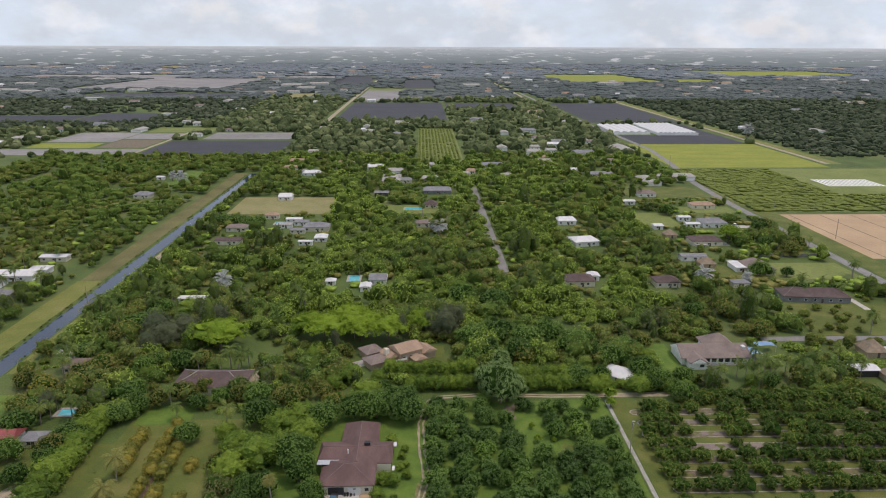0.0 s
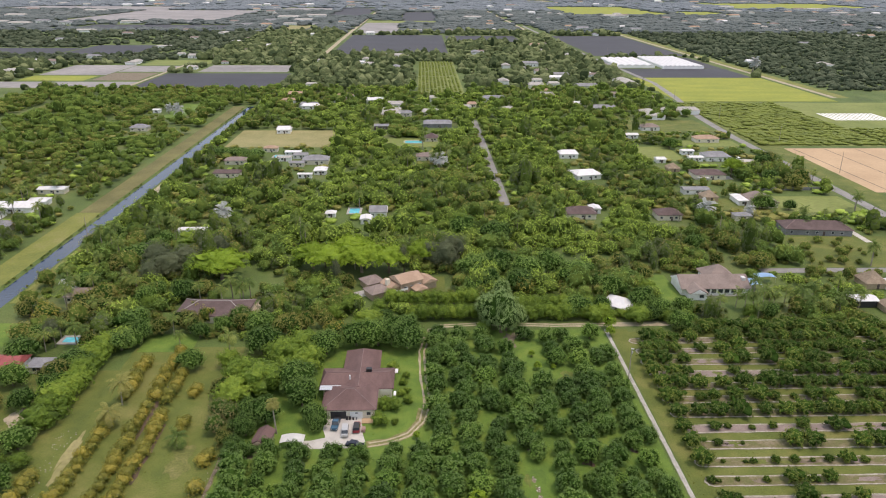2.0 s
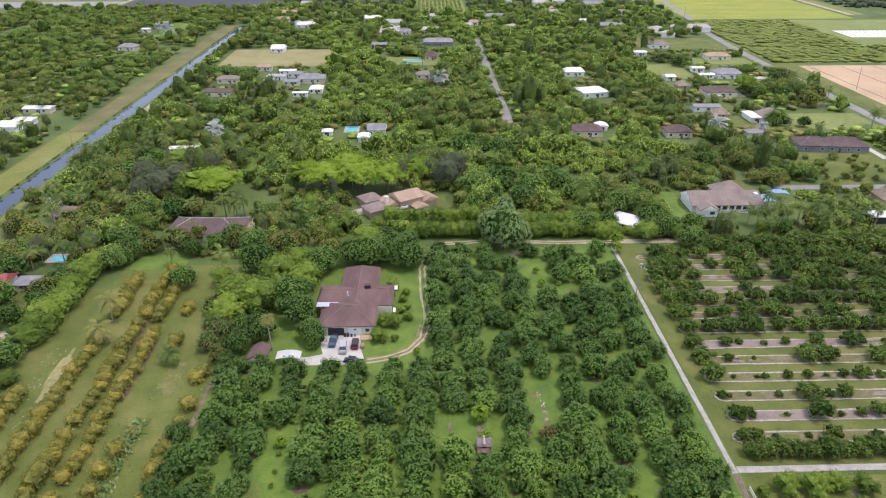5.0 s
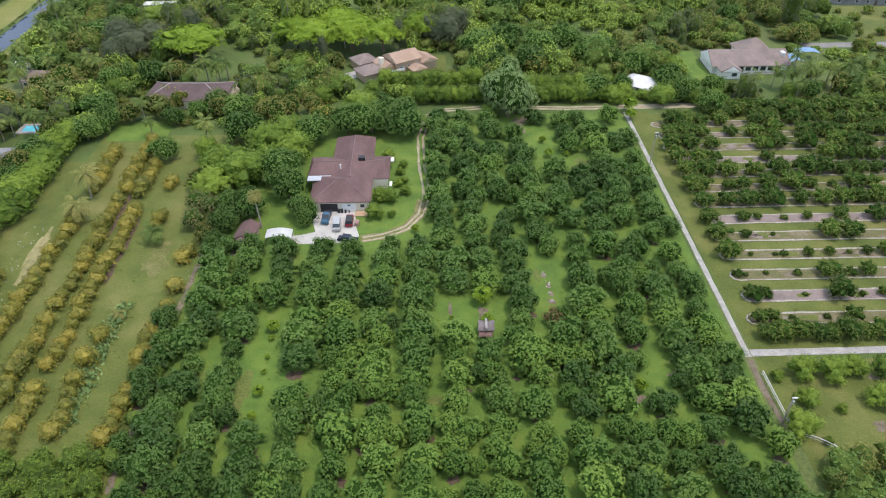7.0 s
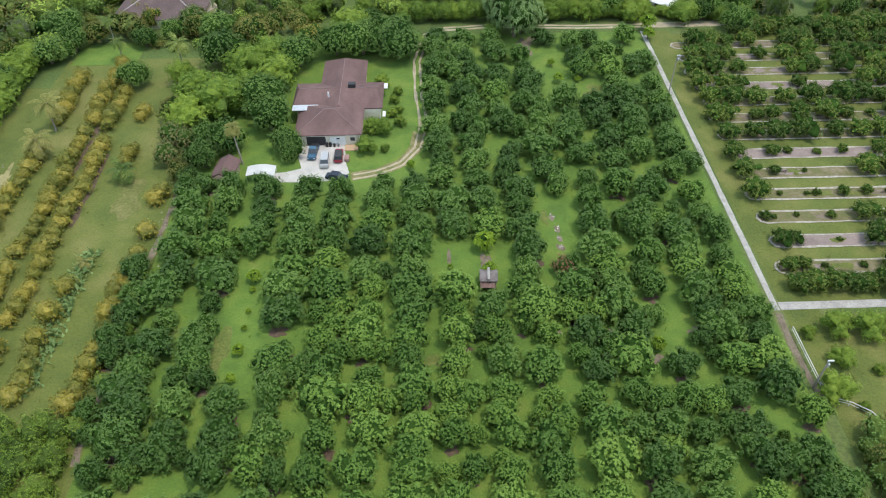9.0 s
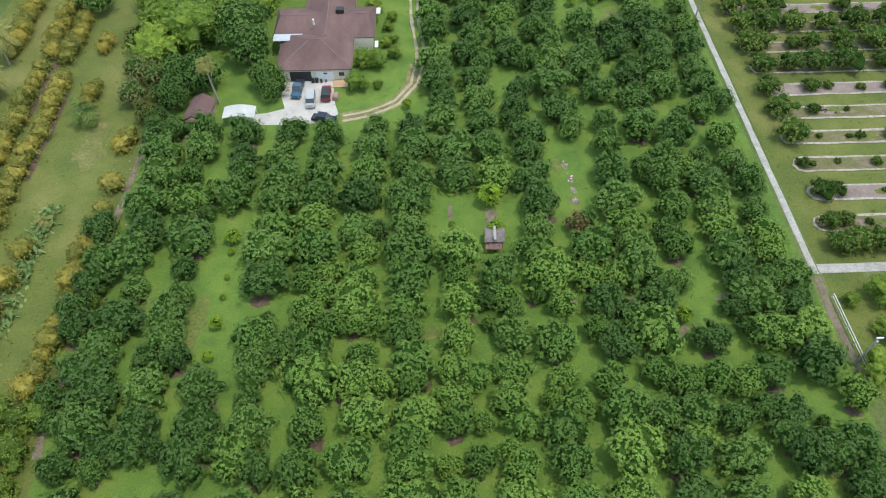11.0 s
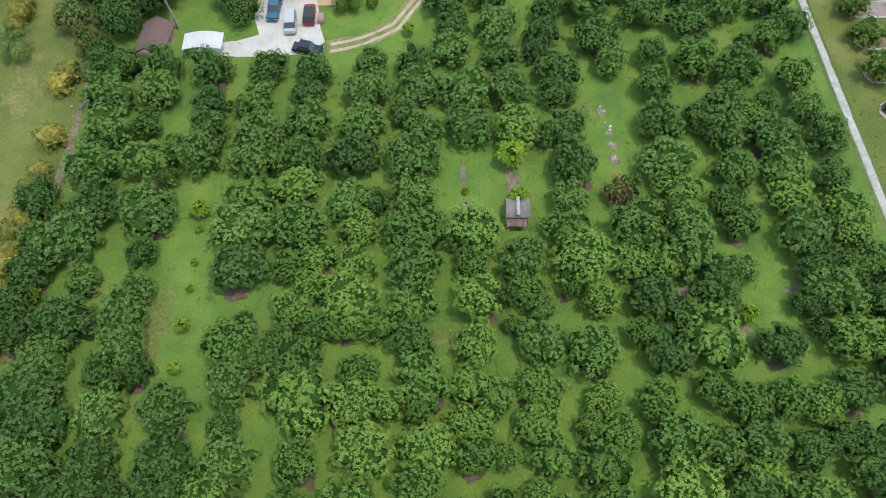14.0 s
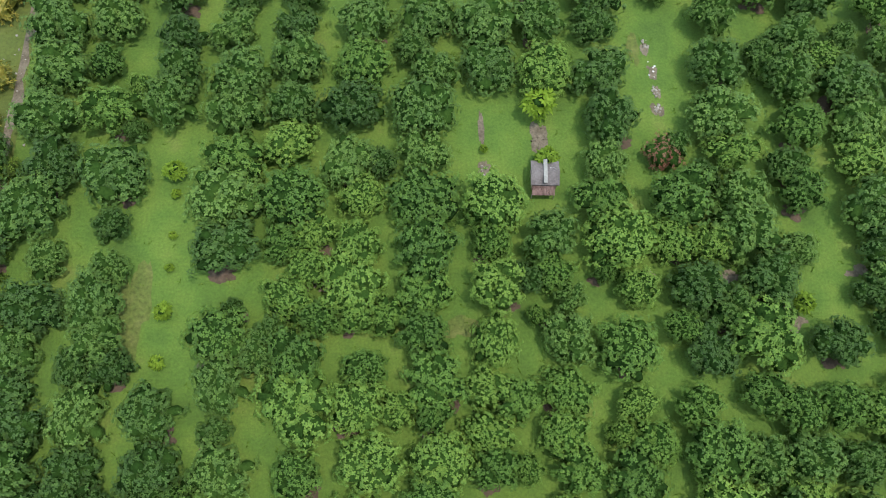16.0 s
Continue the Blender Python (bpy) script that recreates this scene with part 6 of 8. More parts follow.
for i, (x, y, rx, ry, mt) in enumerate([(13.6, 19.6, 0.5, 1.0, M_SOIL), (14.1, 16.4, 0.6, 1.3, M_SOIL), (14.4, 13.4, 0.45, 0.9, M_SOIL), (12.2, 20, 0.9, 2.2, M_THINGRASS), (14.2, 10.9, 0.8, 0.9, M_SOIL), (-6.9, 3.8, 0.7, 1.0, M_SOIL), (-7.0, 9.0, 0.35, 2.2, M_SOIL), (-0.2, 7.4, 1.0, 2.6, M_SOIL), (-24.5, -9.5, 1.4, 1.0, M_SOIL), (-27.5, -9.6, 1.5, 0.8, M_SOIL), (-28, -20.6, 1.2, 0.8, M_SOIL), (-13.8, -26.0, 0.8, 0.6, M_SOIL), (10.2, -9.6, 1.2, 0.7, M_SOIL), (19.5, -10, 1.2, 0.7, M_SOIL), (25.8, -15.6, 1.5, 0.9, M_SOIL), (-9.8, -14.6, 2.5, 1.2, M_THINGRASS), (-19.5, -19, 2.6, 1.8, M_GRASS), (-37, -18, 1.2, 0.8, M_SOIL), (-28, 20.6, 1.2, 0.6, M_SOIL), (15.8, 88, 2.0, 4.5, M_SOIL), (19, 92, 2.2, 2.0, M_SOIL), (22, 52, 1.0, 2.0, M_SOIL), (31, 16, 1.2, 0.8, M_SOIL), (34, -10, 1.2, 0.8, M_SOIL), (-56, 31.5, 4.5, 2.2, M_SOIL), (-72, 28, 4.0, 6, M_PALEDRY), (-100.5, 30, 1.6, 10, M_TANLAWN), (-119, 48, 5, 4, M_SAND), (-131, 43, 3, 2, M_SAND), (-46, -12, 2.2, 6, M_THINGRASS), (66, -23, 1.6, 1.2, M_SOIL), (70, -12, 1.0, 0.8, M_SOIL), (30, 66, 3.0, 3.0, M_THINGRASS)]):
    patch("bare_patch" if mt is not M_THINGRASS else "dry_patch", x, y, rx, ry, mt, "worn patch of bare earth" if mt is M_SOIL else "worn patch of pale dry ground", 0.045 + 0.004 * (i % 4), i)
for i, (x, y, sc) in enumerate(spots):
    if i % 3 == 1 and y < 34:
        patch("leaf_litter", x + 1.2 * math.sin(i), y - 1.9 * sc, 1.4 * sc, 1.2 * sc, M_LITTER, "brown leaf litter under a fruit tree", 0.06 + 0.004 * (i % 3), 500 + i)
mound(13.7, 19.8, 1.0, 1, M_ROCK, "pale limestone rubble in a clearing", n=22)
mound(14.0, 16.4, 1.3, 7, M_WHITEWALL, "scattered white rubble and paper scraps in a clearing", n=7)
mound(14.3, 13.6, 0.9, 8, M_ROCK, "pale limestone rubble beside bare earth", n=18)
mound(14.2, 10.9, 0.8, 2, M_ROCK, "pile of pale rubble and dead wood", n=18)
mound(-6.9, 3.6, 0.8, 3, M_ROCK, "small pile of pale rubble", n=14)
mound(-0.3, 8.0, 1.8, 4, M_SOIL, "scattered earth clods behind a shack", n=16)
mound(-62.7, 16, 9, 5, M_ROCK, "scattered pale stones along an earth strip", n=40)

# longer tufts in the mown grass
q4 = np.random.RandomState(12)
TUFT = []
for k in range(4):
    P_ = q4.normal(size=(3, 3)) * np.array([0.18, 0.18, 0]) + np.array([0, 0, 0.06])
    N_ = q4.normal(size=(3, 3)) * 0.5 + np.array([0, 0, 1.0])
    TUFT.append(leaf_quads(P_, N_ / np.linalg.norm(N_, axis=1, keepdims=True), 2, 0.36, 0.18, q4, (0.0, 0.35), 0.05))
TUFT = [(V, F, np.zeros(len(F), np.int32)) for V, F in TUFT]
for x0, x1, y0, y1, n, mt, lb in [(-61, 48, -44, 95, 2600, L_BLADES, "tufts of longer green grass between orchard rows"), (-104, -62, -24, 84, 700, L_DRYBLADES, "tufts of dry grass between grove rows"), (50.5, 100, -22, 94, 900, L_DRYBLADES, "tufts of dry grass among planting beds")]:
    sel = []
    while len(sel) < n:
        x, y = q4.uniform(x0, x1), q4.uniform(y0, y1)
        if -42 < x < -19 and 40 < y < 78 or noise.noise(Vector((x * 0.15, y * 0.15, 4.0))) < q4.uniform(-0.7, 0.2):
            continue
        k = q4.uniform(0.35, 0.95)
        sel.append((x, y, k, k, q4.uniform(0, 6.28), q4.randint(4)))
    scatter("grass_tufts", TUFT, sel, mt, lb, "grass")

weeds = []
for _ in range(130):
    t = q4.rand()
    k = q4.uniform(1.8, 3.6)
    weeds.append((-74.5 + q4.normal() * 0.55, 13 - 34 * t, k, k * 1.6, q4.uniform(0, 6.28), q4.randint(4)))
scatter("weeds", TUFT, weeds, L_BAMBOO, "strip of tall grey-green weeds in dry grass", "weeds")

# ---- yellow grove rows ----
YEL_TRUNK = trunk_mesh("grove_trunk", 0.7, 0.09, 8, 4, 0.8)
YEL = [quads_mesh("grove_crown", *lobed_crown(40 + k, 1.9, 0.1, 3.0, 10, 125, 5, 0.46, 0.15, 0.4, (0.2, 1.2), core=4, dark=False), L_YELLOW) for k in range(4)]
yk = [tree_template("grove_bush", (0, 0, 0), YEL_TRUNK, me, "bushy fruit tree with yellowing leaves in a grove row", "tree", "grove trees") for me in YEL]
done = set()
for gx, y0, y1, p in [(-96.2, -4, 47, 0.97), (-96.5, 56, 79, 0.97), (-87.8, -14, 62, 0.98), (-88.4, 64, 82, 0.98), (-82.4, -24, 48, 0.98), (-83.6, 54, 68, 1.0), (-75.9, -20, 4, 0.85), (-75.6, 39, 46, 1.0), (-77.6, 57, 62, 1.0), (-104.5, -8, 24, 0.85), (-65.8, -22, 13, 1.0), (-65.1, 17, 20, 1.0), (-65.6, 27, 30, 1.0)]:
    y = y0
    while y < y1:
        if rng.rand() < p:
            k = rng.randint(4)
            x_, s, tn = gx + rng.uniform(-0.6, 0.6), rng.uniform(0.78, 1.12), rng.uniform(0, 360)
            if k in done:
                grown(yk[k], x_, y, s, tn, s * rng.uniform(0.8, 1.2))
            else:
                done.add(k)
                plant(yk[k], x_, y, s, tn)
        y += rng.uniform(2.3, 3.1)
# brown earth along the rows, its dark tone also painting the bushes' shade
for gx, y0, y1 in [(-97.6, 0, 46), (-86.6, 36, 58), (-81.2, 20, 44)]:
    ribbon("earth_strip", [(gx, y0), (gx + 0.3, (y0 + y1) / 2), (gx, y1)], 0.9, 0.05, M_LITTER, "brown earth strip along a grove row, dark for shade too", "ground patch", 0.3, int(-gx))
for x, y, s in [(-104.5, 38, 1.0), (-103.6, 26, 1.2), (-102.6, 14, 1.0)]:
    mound(x, y, 4.5 * s, int(-x) + int(y), M_ROCK, "scattered pale stones on a grove track", n=30)

# ---- east orchard: beds with rows of young trees ----
SM = [quads_mesh("young_crown", *lobed_crown(60 + k, 2.95, 0.2, 4.1, 16, 280, 4, 0.35, 0.20, 0.28, (-0.2, 0.7), core=7, out=0.82, hub=0.54), L_SMALL) for k in range(4)]
sk = [tree_template("young_fruit_tree", (0, 0, 0), YEL_TRUNK, me, "dark green young fruit tree on a planting bed", "tree", "bed orchard trees") for me in SM]
done = set()


def young(x, y, s):
    k = rng.randint(4)
    if k in done:
        grown(sk[k], x, y, s, rng.uniform(0, 360), s * rng.uniform(0.85, 1.15))
    else:
        done.add(k)
        plant(sk[k], x, y, s)


BED_ROWS = {}


def bed_row(r, *trees):
    """The trees of one bed that stand nearest the lane: (x, size)."""
    BED_ROWS[r] = trees


bed_row(0, (54.9, 0.59), (57.7, 0.51), (61.6, 0.26), (68.8, 0.26))
bed_row(1, (56.0, 0.68), (58.7, 0.51), (67.5, 0.21), (74.3, 0.94))
bed_row(2, (55.6, 0.42), (61.9, 0.21), (57.4, 0.20), (68.6, 0.34), (75.1, 0.94))
bed_row(3, (55.7, 0.94), (61.1, 0.21), (66.5, 0.21), (68.4, 0.30), (73.9, 0.42))
bed_row(4, (56.0, 0.94), (62.5, 0.42), (69.0, 0.20), (82.0, 1.02))
bed_row(5, (55.8, 0.85), (64.4, 0.59), (68.0, 0.34), (74.2, 0.34), (80.0, 0.42), (87.8, 0.68))
bed_row(6, (57.0, 0.9), (62.5, 0.8), (67.9, 1.0), (73.6, 1.0), (81.0, 0.8), (86.6, 0.9), (91.5, 0.9))
bed_row(7, (56.2, 1.0), (58.4, 0.9), (65.5, 0.6), (69.5, 0.7), (75.3, 0.9), (82.0, 1.1), (86.9, 0.6), (92.7, 0.4))
bed_row(8, (56.6, 0.9), (61.7, 1.0), (67.9, 1.0), (74.4, 0.8), (81.2, 1.0), (88.1, 1.1), (93.4, 1.0))
bed_row(9, (56.3, 1.0), (62.6, 0.9), (66.0, 0.7), (80.9, 0.7), (97.1, 1.0))
bed_row(10, (57.0, 1.0), (61.8, 1.0), (68.0, 0.8), (82.1, 0.9), (86.5, 1.0), (94.4, 1.0), (102.5, 1.0))
bed_row(11, (58.5, 0.9), (62.7, 1.0), (67.5, 0.8), (76.0, 0.7), (82.5, 0.9), (88.0, 1.0), (96.9, 0.9))
bed_row(12, (60.8, 1.0), (64.8, 1.0), (69.1, 0.8), (75.1, 0.9), (85.6, 1.0), (88.9, 1.1), (96.3, 0.9))
for r, near in BED_ROWS.items():
    yb = 4.2 + 6.93 * r
    x0 = [52.8, 54.3, 54.2, 54.3, 55.0][r] if r < 5 else 55.6 + rng.uniform(-0.6, 0.6)
    w = 1.55
    slab("planting_bed", [(x0, yb), (x0 + 0.5, yb - w * 0.75), (x0 + 1.6, yb - w), (140, yb - w), (140, yb + w), (x0 + 1.6, yb + w), (x0 + 0.5, yb + w * 0.75)], 0.12, M_GREYBROWN if r % 4 == 1 else M_BEDS, "long planting bed of grey-brown mulch", "planting bed", depth=0.12)
    for side in (-1, 1):
        ribbon("bed_edge", [(140, yb + side * (w + 0.1)), (x0 + 1.6, yb + side * (w + 0.1)), (x0 + 0.4, yb + side * w * 0.8), (x0 - 0.2, yb)], 0.17, 0.17, M_ROCK, "pale stone edging along a planting bed", "bed edging", 0.14, 30 + 2 * r + side)
    for k in range(5):
        px = x0 + rng.uniform(3, 60)
        patch("mulch_patch", px, yb, rng.uniform(1.5, 4), 0.9, [M_DRYGRASS, M_GREYBROWN, M_SOIL][k % 3], "patch of weeds or mulch on a bed", 0.13 + 0.004 * k, 60 + r * 5 + k)
    if r == 0:
        patch("mulch_patch", 55.0, yb, 1.6, 1.0, M_RUST, "reddish bark mulch at a bed's end", 0.15, 7)
    for x, s in near:
        young(x, yb + rng.uniform(-0.3, 0.3), s * 1.08)
    x = max(t[0] for t in near) + 5
    while x < 138:
        s = rng.uniform(0.75, 1.1) if r > 5 else rng.choice([0.28, 0.45, 0.7, 1.0])
        if rng.rand() < (0.95 if r > 5 else 0.6):
            young(x, yb + rng.uniform(-0.5, 0.5), s)
        x += rng.uniform(3.6, 5.2)
x = 54.5
while x < 110:
    young(x, -0.9 + rng.uniform(-0.4, 0.4), rng.uniform(0.7, 1.0))
    x += rng.uniform(2.6, 3.8)
x = 74.0
while x < 140:
    young(x, 93.5 + rng.uniform(-1.5, 1.5), rng.uniform(0.9, 1.3))
    x += rng.uniform(3.0, 4.4)

# corner yard trees and scrub
LIME = quads_mesh("lime_crown", *lobed_crown(90, 2.6, 0.2, 4.0, 13, 340, 4, 0.32, 0.18, 0.30, (-0.2, 0.8), core=8, dark=False, out=0.8), L_GARDEN)
lt = tree_template("yard_tree", (0, 0, 0), YEL_TRUNK, LIME, "rounded yellow-green tree in a mown yard", "tree", "yard trees")
plant(lt, 57.0, -10.6, 1.0, 10)
for x, y, s in [(62.2, -11.3, 1.1), (55.2, -17.5, 0.8), (51.5, -23.3, 1.05), (52.2, -11.5, 0.5), (67, -10.5, 0.9), (72, -11, 0.9), (60.5, -19.3, 0.4), (55, -26, 0.35), (68, -18, 1.0), (75, -19, 1.0), (-22.6, 50.6, 0.85), (-20.3, 49.5, 0.8), (-24.2, 42.8, 0.9), (-18.6, 56.5, 0.5), (-18.4, 62.5, 0.5), (-16.9, 53, 0.6), (-17.2, 58, 0.45), (-17.5, 66, 0.5), (-21.6, 70, 0.8), (-20, 43, 0.4)]:
    grown(lt, x, y, s, rng.uniform(0, 360))

# ---- palms ----
def palm_crown(seed, fronds, length, droop, width=0.5, fan=False, up=0.6):
    q = np.random.RandomState(seed)
    V, F = [], []
    for i in range(fronds):
        a = 2.4 * i + q.uniform(-0.3, 0.3)
        el = up * (1 - 1.5 * i / fronds) + q.uniform(-0.15, 0.15)
        L = length * q.uniform(0.8, 1.1)
        seg = 14
        p = np.zeros(3)
        d = np.array([math.cos(a) * math.cos(el), math.sin(a) * math.cos(el), math.sin(el)])
        side = np.array([-math.sin(a), math.cos(a), 0])
        for s in range(seg):
            w = width * L * 0.45 * math.sin(math.pi * (s + 0.7) / (seg + 0.6)) if not fan else width * L * 0.5 * (s + 1) / seg
            nxt = p + d * L / seg
            for sg in (-1, 1):
                tip = nxt + sg * side * w + d * L / seg * 0.9 - np.array([0, 0, 0.35 * w])
                o = len(V)
                V += [p, p * 0.35 + nxt * 0.65, tip + d * 0.03, tip - d * L / seg * 0.5]
                F.append([o, o + 1, o + 2, o + 3])
            p = nxt
            d = d - np.array([0, 0, droop / seg])
            d /= np.linalg.norm(d)
    return np.array(V), np.array(F)


def palm(name, x, y, h, cr, trunk_r, label, group="", turn=0.0, lean=0.3):
    e = thing(name, (x, y, 0), label, "palm tree", group, turn)
    part("trunk", tube(bmesh.new(), [(0, 0, -0.2), (lean * 0.3, 0, h * 0.4), (lean, 0, h)], [trunk_r * 1.4, trunk_r, trunk_r * 0.8], 8), M_PALMTRUNK, e)
    c = part("crown", cr, None, e)
    c.location = (lean, 0, h - 0.1)
    return e


def pmesh(seed, mat, **k):
    return quads_mesh("palm_crown", *palm_crown(seed, **k), mat)


PC_FAN = pmesh(1, L_PALMYEL, fronds=34, length=2.0, droop=1.6, width=0.9, fan=True, up=1.2)
PC_COCO = pmesh(2, L_PALMYEL, fronds=17, length=4.8, droop=1.9, width=0.42, up=1.15)
PC_YOUNG = pmesh(5, L_PALMYEL, fronds=12, length=2.0, droop=1.6, width=0.5, up=1.2)
PC_ROYAL = pmesh(3, L_PALM, fronds=20, length=3.8, droop=1.9, width=0.46, up=1.15)
PC_SILVER = pmesh(4, L_SILVER, fronds=30, length=3.2, droop=1.0, width=0.9, fan=True, up=1.3)
palm("fan_palm", -50.7, 39.2, 9.5, PC_FAN, 0.18, "tall slim fan palm beside a shed", lean=-0.5)
palm("coconut_palm", -94.4, 43.1, 5.0, PC_COCO, 0.16, "leaning yellowish coconut palm in grove rows", "coconut palms", lean=-0.5)
palm("coconut_palm", -95.9, 53.5, 7.0, PC_COCO, 0.17, "tall yellowish coconut palm in grove rows", "coconut palms", 70, lean=0.6)
palm("young_palm", -74.4, 8.6, 1.6, PC_YOUNG, 0.12, "small pale palm on dry grass")
palm("young_palm", -74.8, 34.4, 3.0, PC_ROYAL, 0.12, "slender small palm on dry grass")
base_palm = palm("royal_palm", -72.5, 79, 8, PC_ROYAL, 0.18, "green palm rising out of garden trees", "garden palms")
for x, y, s in [(-118, 95, 0.9), (-123, 86.5, 1.0), (-130, 87, 0.7), (-131, 93, 0.8), (-121, 90.5, 0.6), (-112, 100, 0.7), (-82, 121, 1.1), (-78, 120, 1.0), (-76, 123, 0.9), (-150, 172, 1.3), (-147, 180, 1.2), (-128, 195, 1.0), (-124, 188, 1.1), (-95, 95, 0.8), (-90, 96, 0.7), (-118, 125, 0.9), (-64, 178, 1.2), (18, 215, 0.9), (24, 280, 0.9), (15, 265, 1.0), (60, 140, 0.8), (92.5, 107.5, 0.8), (100.6, 112.1, 0.8), (105.6, 109.6, 0.8), (111.2, 109.5, 0.85), (114.3, 111.8, 0.8), (119, 110, 0.8), (122, 104, 0.9), (128, 102, 0.9), (-84.8, 117.5, 0.9), (-93.5, 120, 0.9), (-78.3, 117.6, 0.85), (-131.6, 84.0, 0.8), (-120.8, 87.0, 0.85), (-89.8, 85.4, 0.7), (-150, 139.5, 0.85), (-140.5, 141.1, 0.8), (-118.7, 138.4, 0.9), (-137.1, 158.5, 1.3), (-145.1, 170.2, 1.2), (-92.6, 179.1, 1.0), (-112.7, 159.7, 1.0), (134, 104, 0.9), (196, 268, 1.0), (203, 275, 1.0), (208, 284, 1.1), (212, 292, 1.0), (200, 290, 1.0), (205, 300, 1.1), (195, 282, 1.0), (209, 308, 1.0), (190, 300, 0.9), (214, 276, 0.9), (188, 290, 0.9), (-28, 330, 0.8), (12, 340, 0.9), (18, 360, 0.9), (-210, 205, 1.2), (-214, 222, 1.1), (150, 440, 1.0), (160, 430, 0.9), (-70, 395, 0.8), (60, 250, 0.9), (40, 190, 0.8), (-40, 150, 0.8), (140, 110, 0.9), (66, 184, 0.8)]:
    grown(base_palm, x, y, s, rng.uniform(0, 360))
q3 = np.random.RandomState(31)
for x0, x1, y0, y1, n in [(-150, -95, 100, 200, 16), (-70, 70, 165, 330, 26), (95, 150, 100, 140, 10), (100, 215, 150, 260, 16), (-30, 25, 300, 420, 14), (-235, -192, 180, 270, 8)]:
    for _ in range(n):
        grown(base_palm, q3.uniform(x0, x1), q3.uniform(y0, y1), q3.uniform(0.75, 1.2), q3.uniform(0, 360))
sp = palm("silver_palm", -2.5, 314, 5, PC_SILVER, 0.3, "broad silvery pale palm among green trees", "silver palms")
sp.scale = (1.7, 1.7, 1.3)
for x, y, s in [(-108, 207, 1.4), (126, 208, 1.5), (-215, 480, 1.6), (-230, 500, 1.2), (410, 800, 2.5), (150, 214, 0.9), (-6, 322, 1.0)]:
    grown(sp, x, y, s, rng.uniform(0, 360))

# ---- named larger trees near the house and track ----
BIGT = trunk_mesh("big_trunk", 3.0, 0.4, 12, 6, 3.2)
HEDGET = trunk_mesh("hedge_trunk", 1.4, 0.2, 13, 4, 1.2)
BC = {
    "deep": [quads_mesh("big_crown", *lobed_crown(200 + k, 6.0, 0.8, 9.5, 30, 640, 4, 0.48, 0.27, 0.25, (-0.1, 0.9), core=9), L_DEEP) for k in range(3)],
    "olive": [quads_mesh("big_crown", *lobed_crown(210 + k, 6.0, 0.8, 9.0, 30, 640, 4, 0.48, 0.26, 0.25, (-0.1, 0.9), core=9), L_OLIVE) for k in range(2)],
    "bright": [quads_mesh("big_crown", *lobed_crown(220 + k, 7.0, 3.4, 8.0, 34, 680, 4, 0.5, 0.28, 0.22, (-0.1, 0.9), core=9, dark=False, low=-0.3, out=0.78), L_BRIGHT) for k in range(2)],
    "feather": [quads_mesh("big_crown", *lobed_crown(230 + k, 4.0, 0.6, 13.0, 22, 320, 5, 0.85, 0.17, 0.3, (0.2, 1.2), 0.55, 8, False), L_FEATHER) for k in range(2)],
    "hedge": [quads_mesh("big_crown", *lobed_crown(240 + k, 3.6, 0.1, 6.5, 18, 340, 4, 0.42, 0.23, 0.31, (0.0, 1.0), core=8, dark=False), L_GARDEN) for k in range(3)],
    "bamboo": [quads_mesh("big_crown", *lobed_crown(260, 5.0, 0.3, 12.0, 26, 560, 4, 0.7, 0.19, 0.28, (0.1, 0.9), 0.5, 8), L_BAMBOO)],
    "flame": [quads_mesh("big_crown", *lobed_crown(250, 3.6, 0.6, 6.0, 18, 340, 4, 0.4, 0.22, 0.31, core=7), L_FLAME)],
    "yellow": [quads_mesh("big_crown", *lobed_crown(251, 3.6, 0.6, 6.0, 18, 340, 4, 0.4, 0.22, 0.31, core=7), L_YELLOW)],
}
LAB = {"bamboo": "tall pale green tree with drooping foliage", "deep": "broad deep green shade tree", "olive": "large olive-green shade tree", "bright": "wide flat-topped bright green tree", "feather": "tall grey-green feathery tree", "hedge": "leafy yellow-green hedge tree", "flame": "tree with orange-red blossom", "yellow": "tree with yellow-tinged foliage"}
tmpl = {}


def big(kind, x, y, s=1.0, sz=None, label=""):
    k = rng.randint(len(BC[kind]))
    if (kind, k) not in tmpl:
        tmpl[kind, k] = tree_template(kind_name[kind], (x, y, 0), HEDGET if kind in ("hedge", "flame", "yellow") else BIGT, BC[kind][k], LAB[kind])
        plant(tmpl[kind, k], x, y, s, rng.uniform(0, 360), 0, sz)
        e = tmpl[kind, k]
    else:
        e = grown(tmpl[kind, k], x, y, s, rng.uniform(0, 360), sz)
    return e


kind_name = {"bamboo": "weeping_tree", "deep": "shade_tree", "olive": "shade_tree", "bright": "spreading_tree", "feather": "feathery_tree", "hedge": "hedge_tree", "flame": "flowering_tree", "yellow": "garden_tree"}
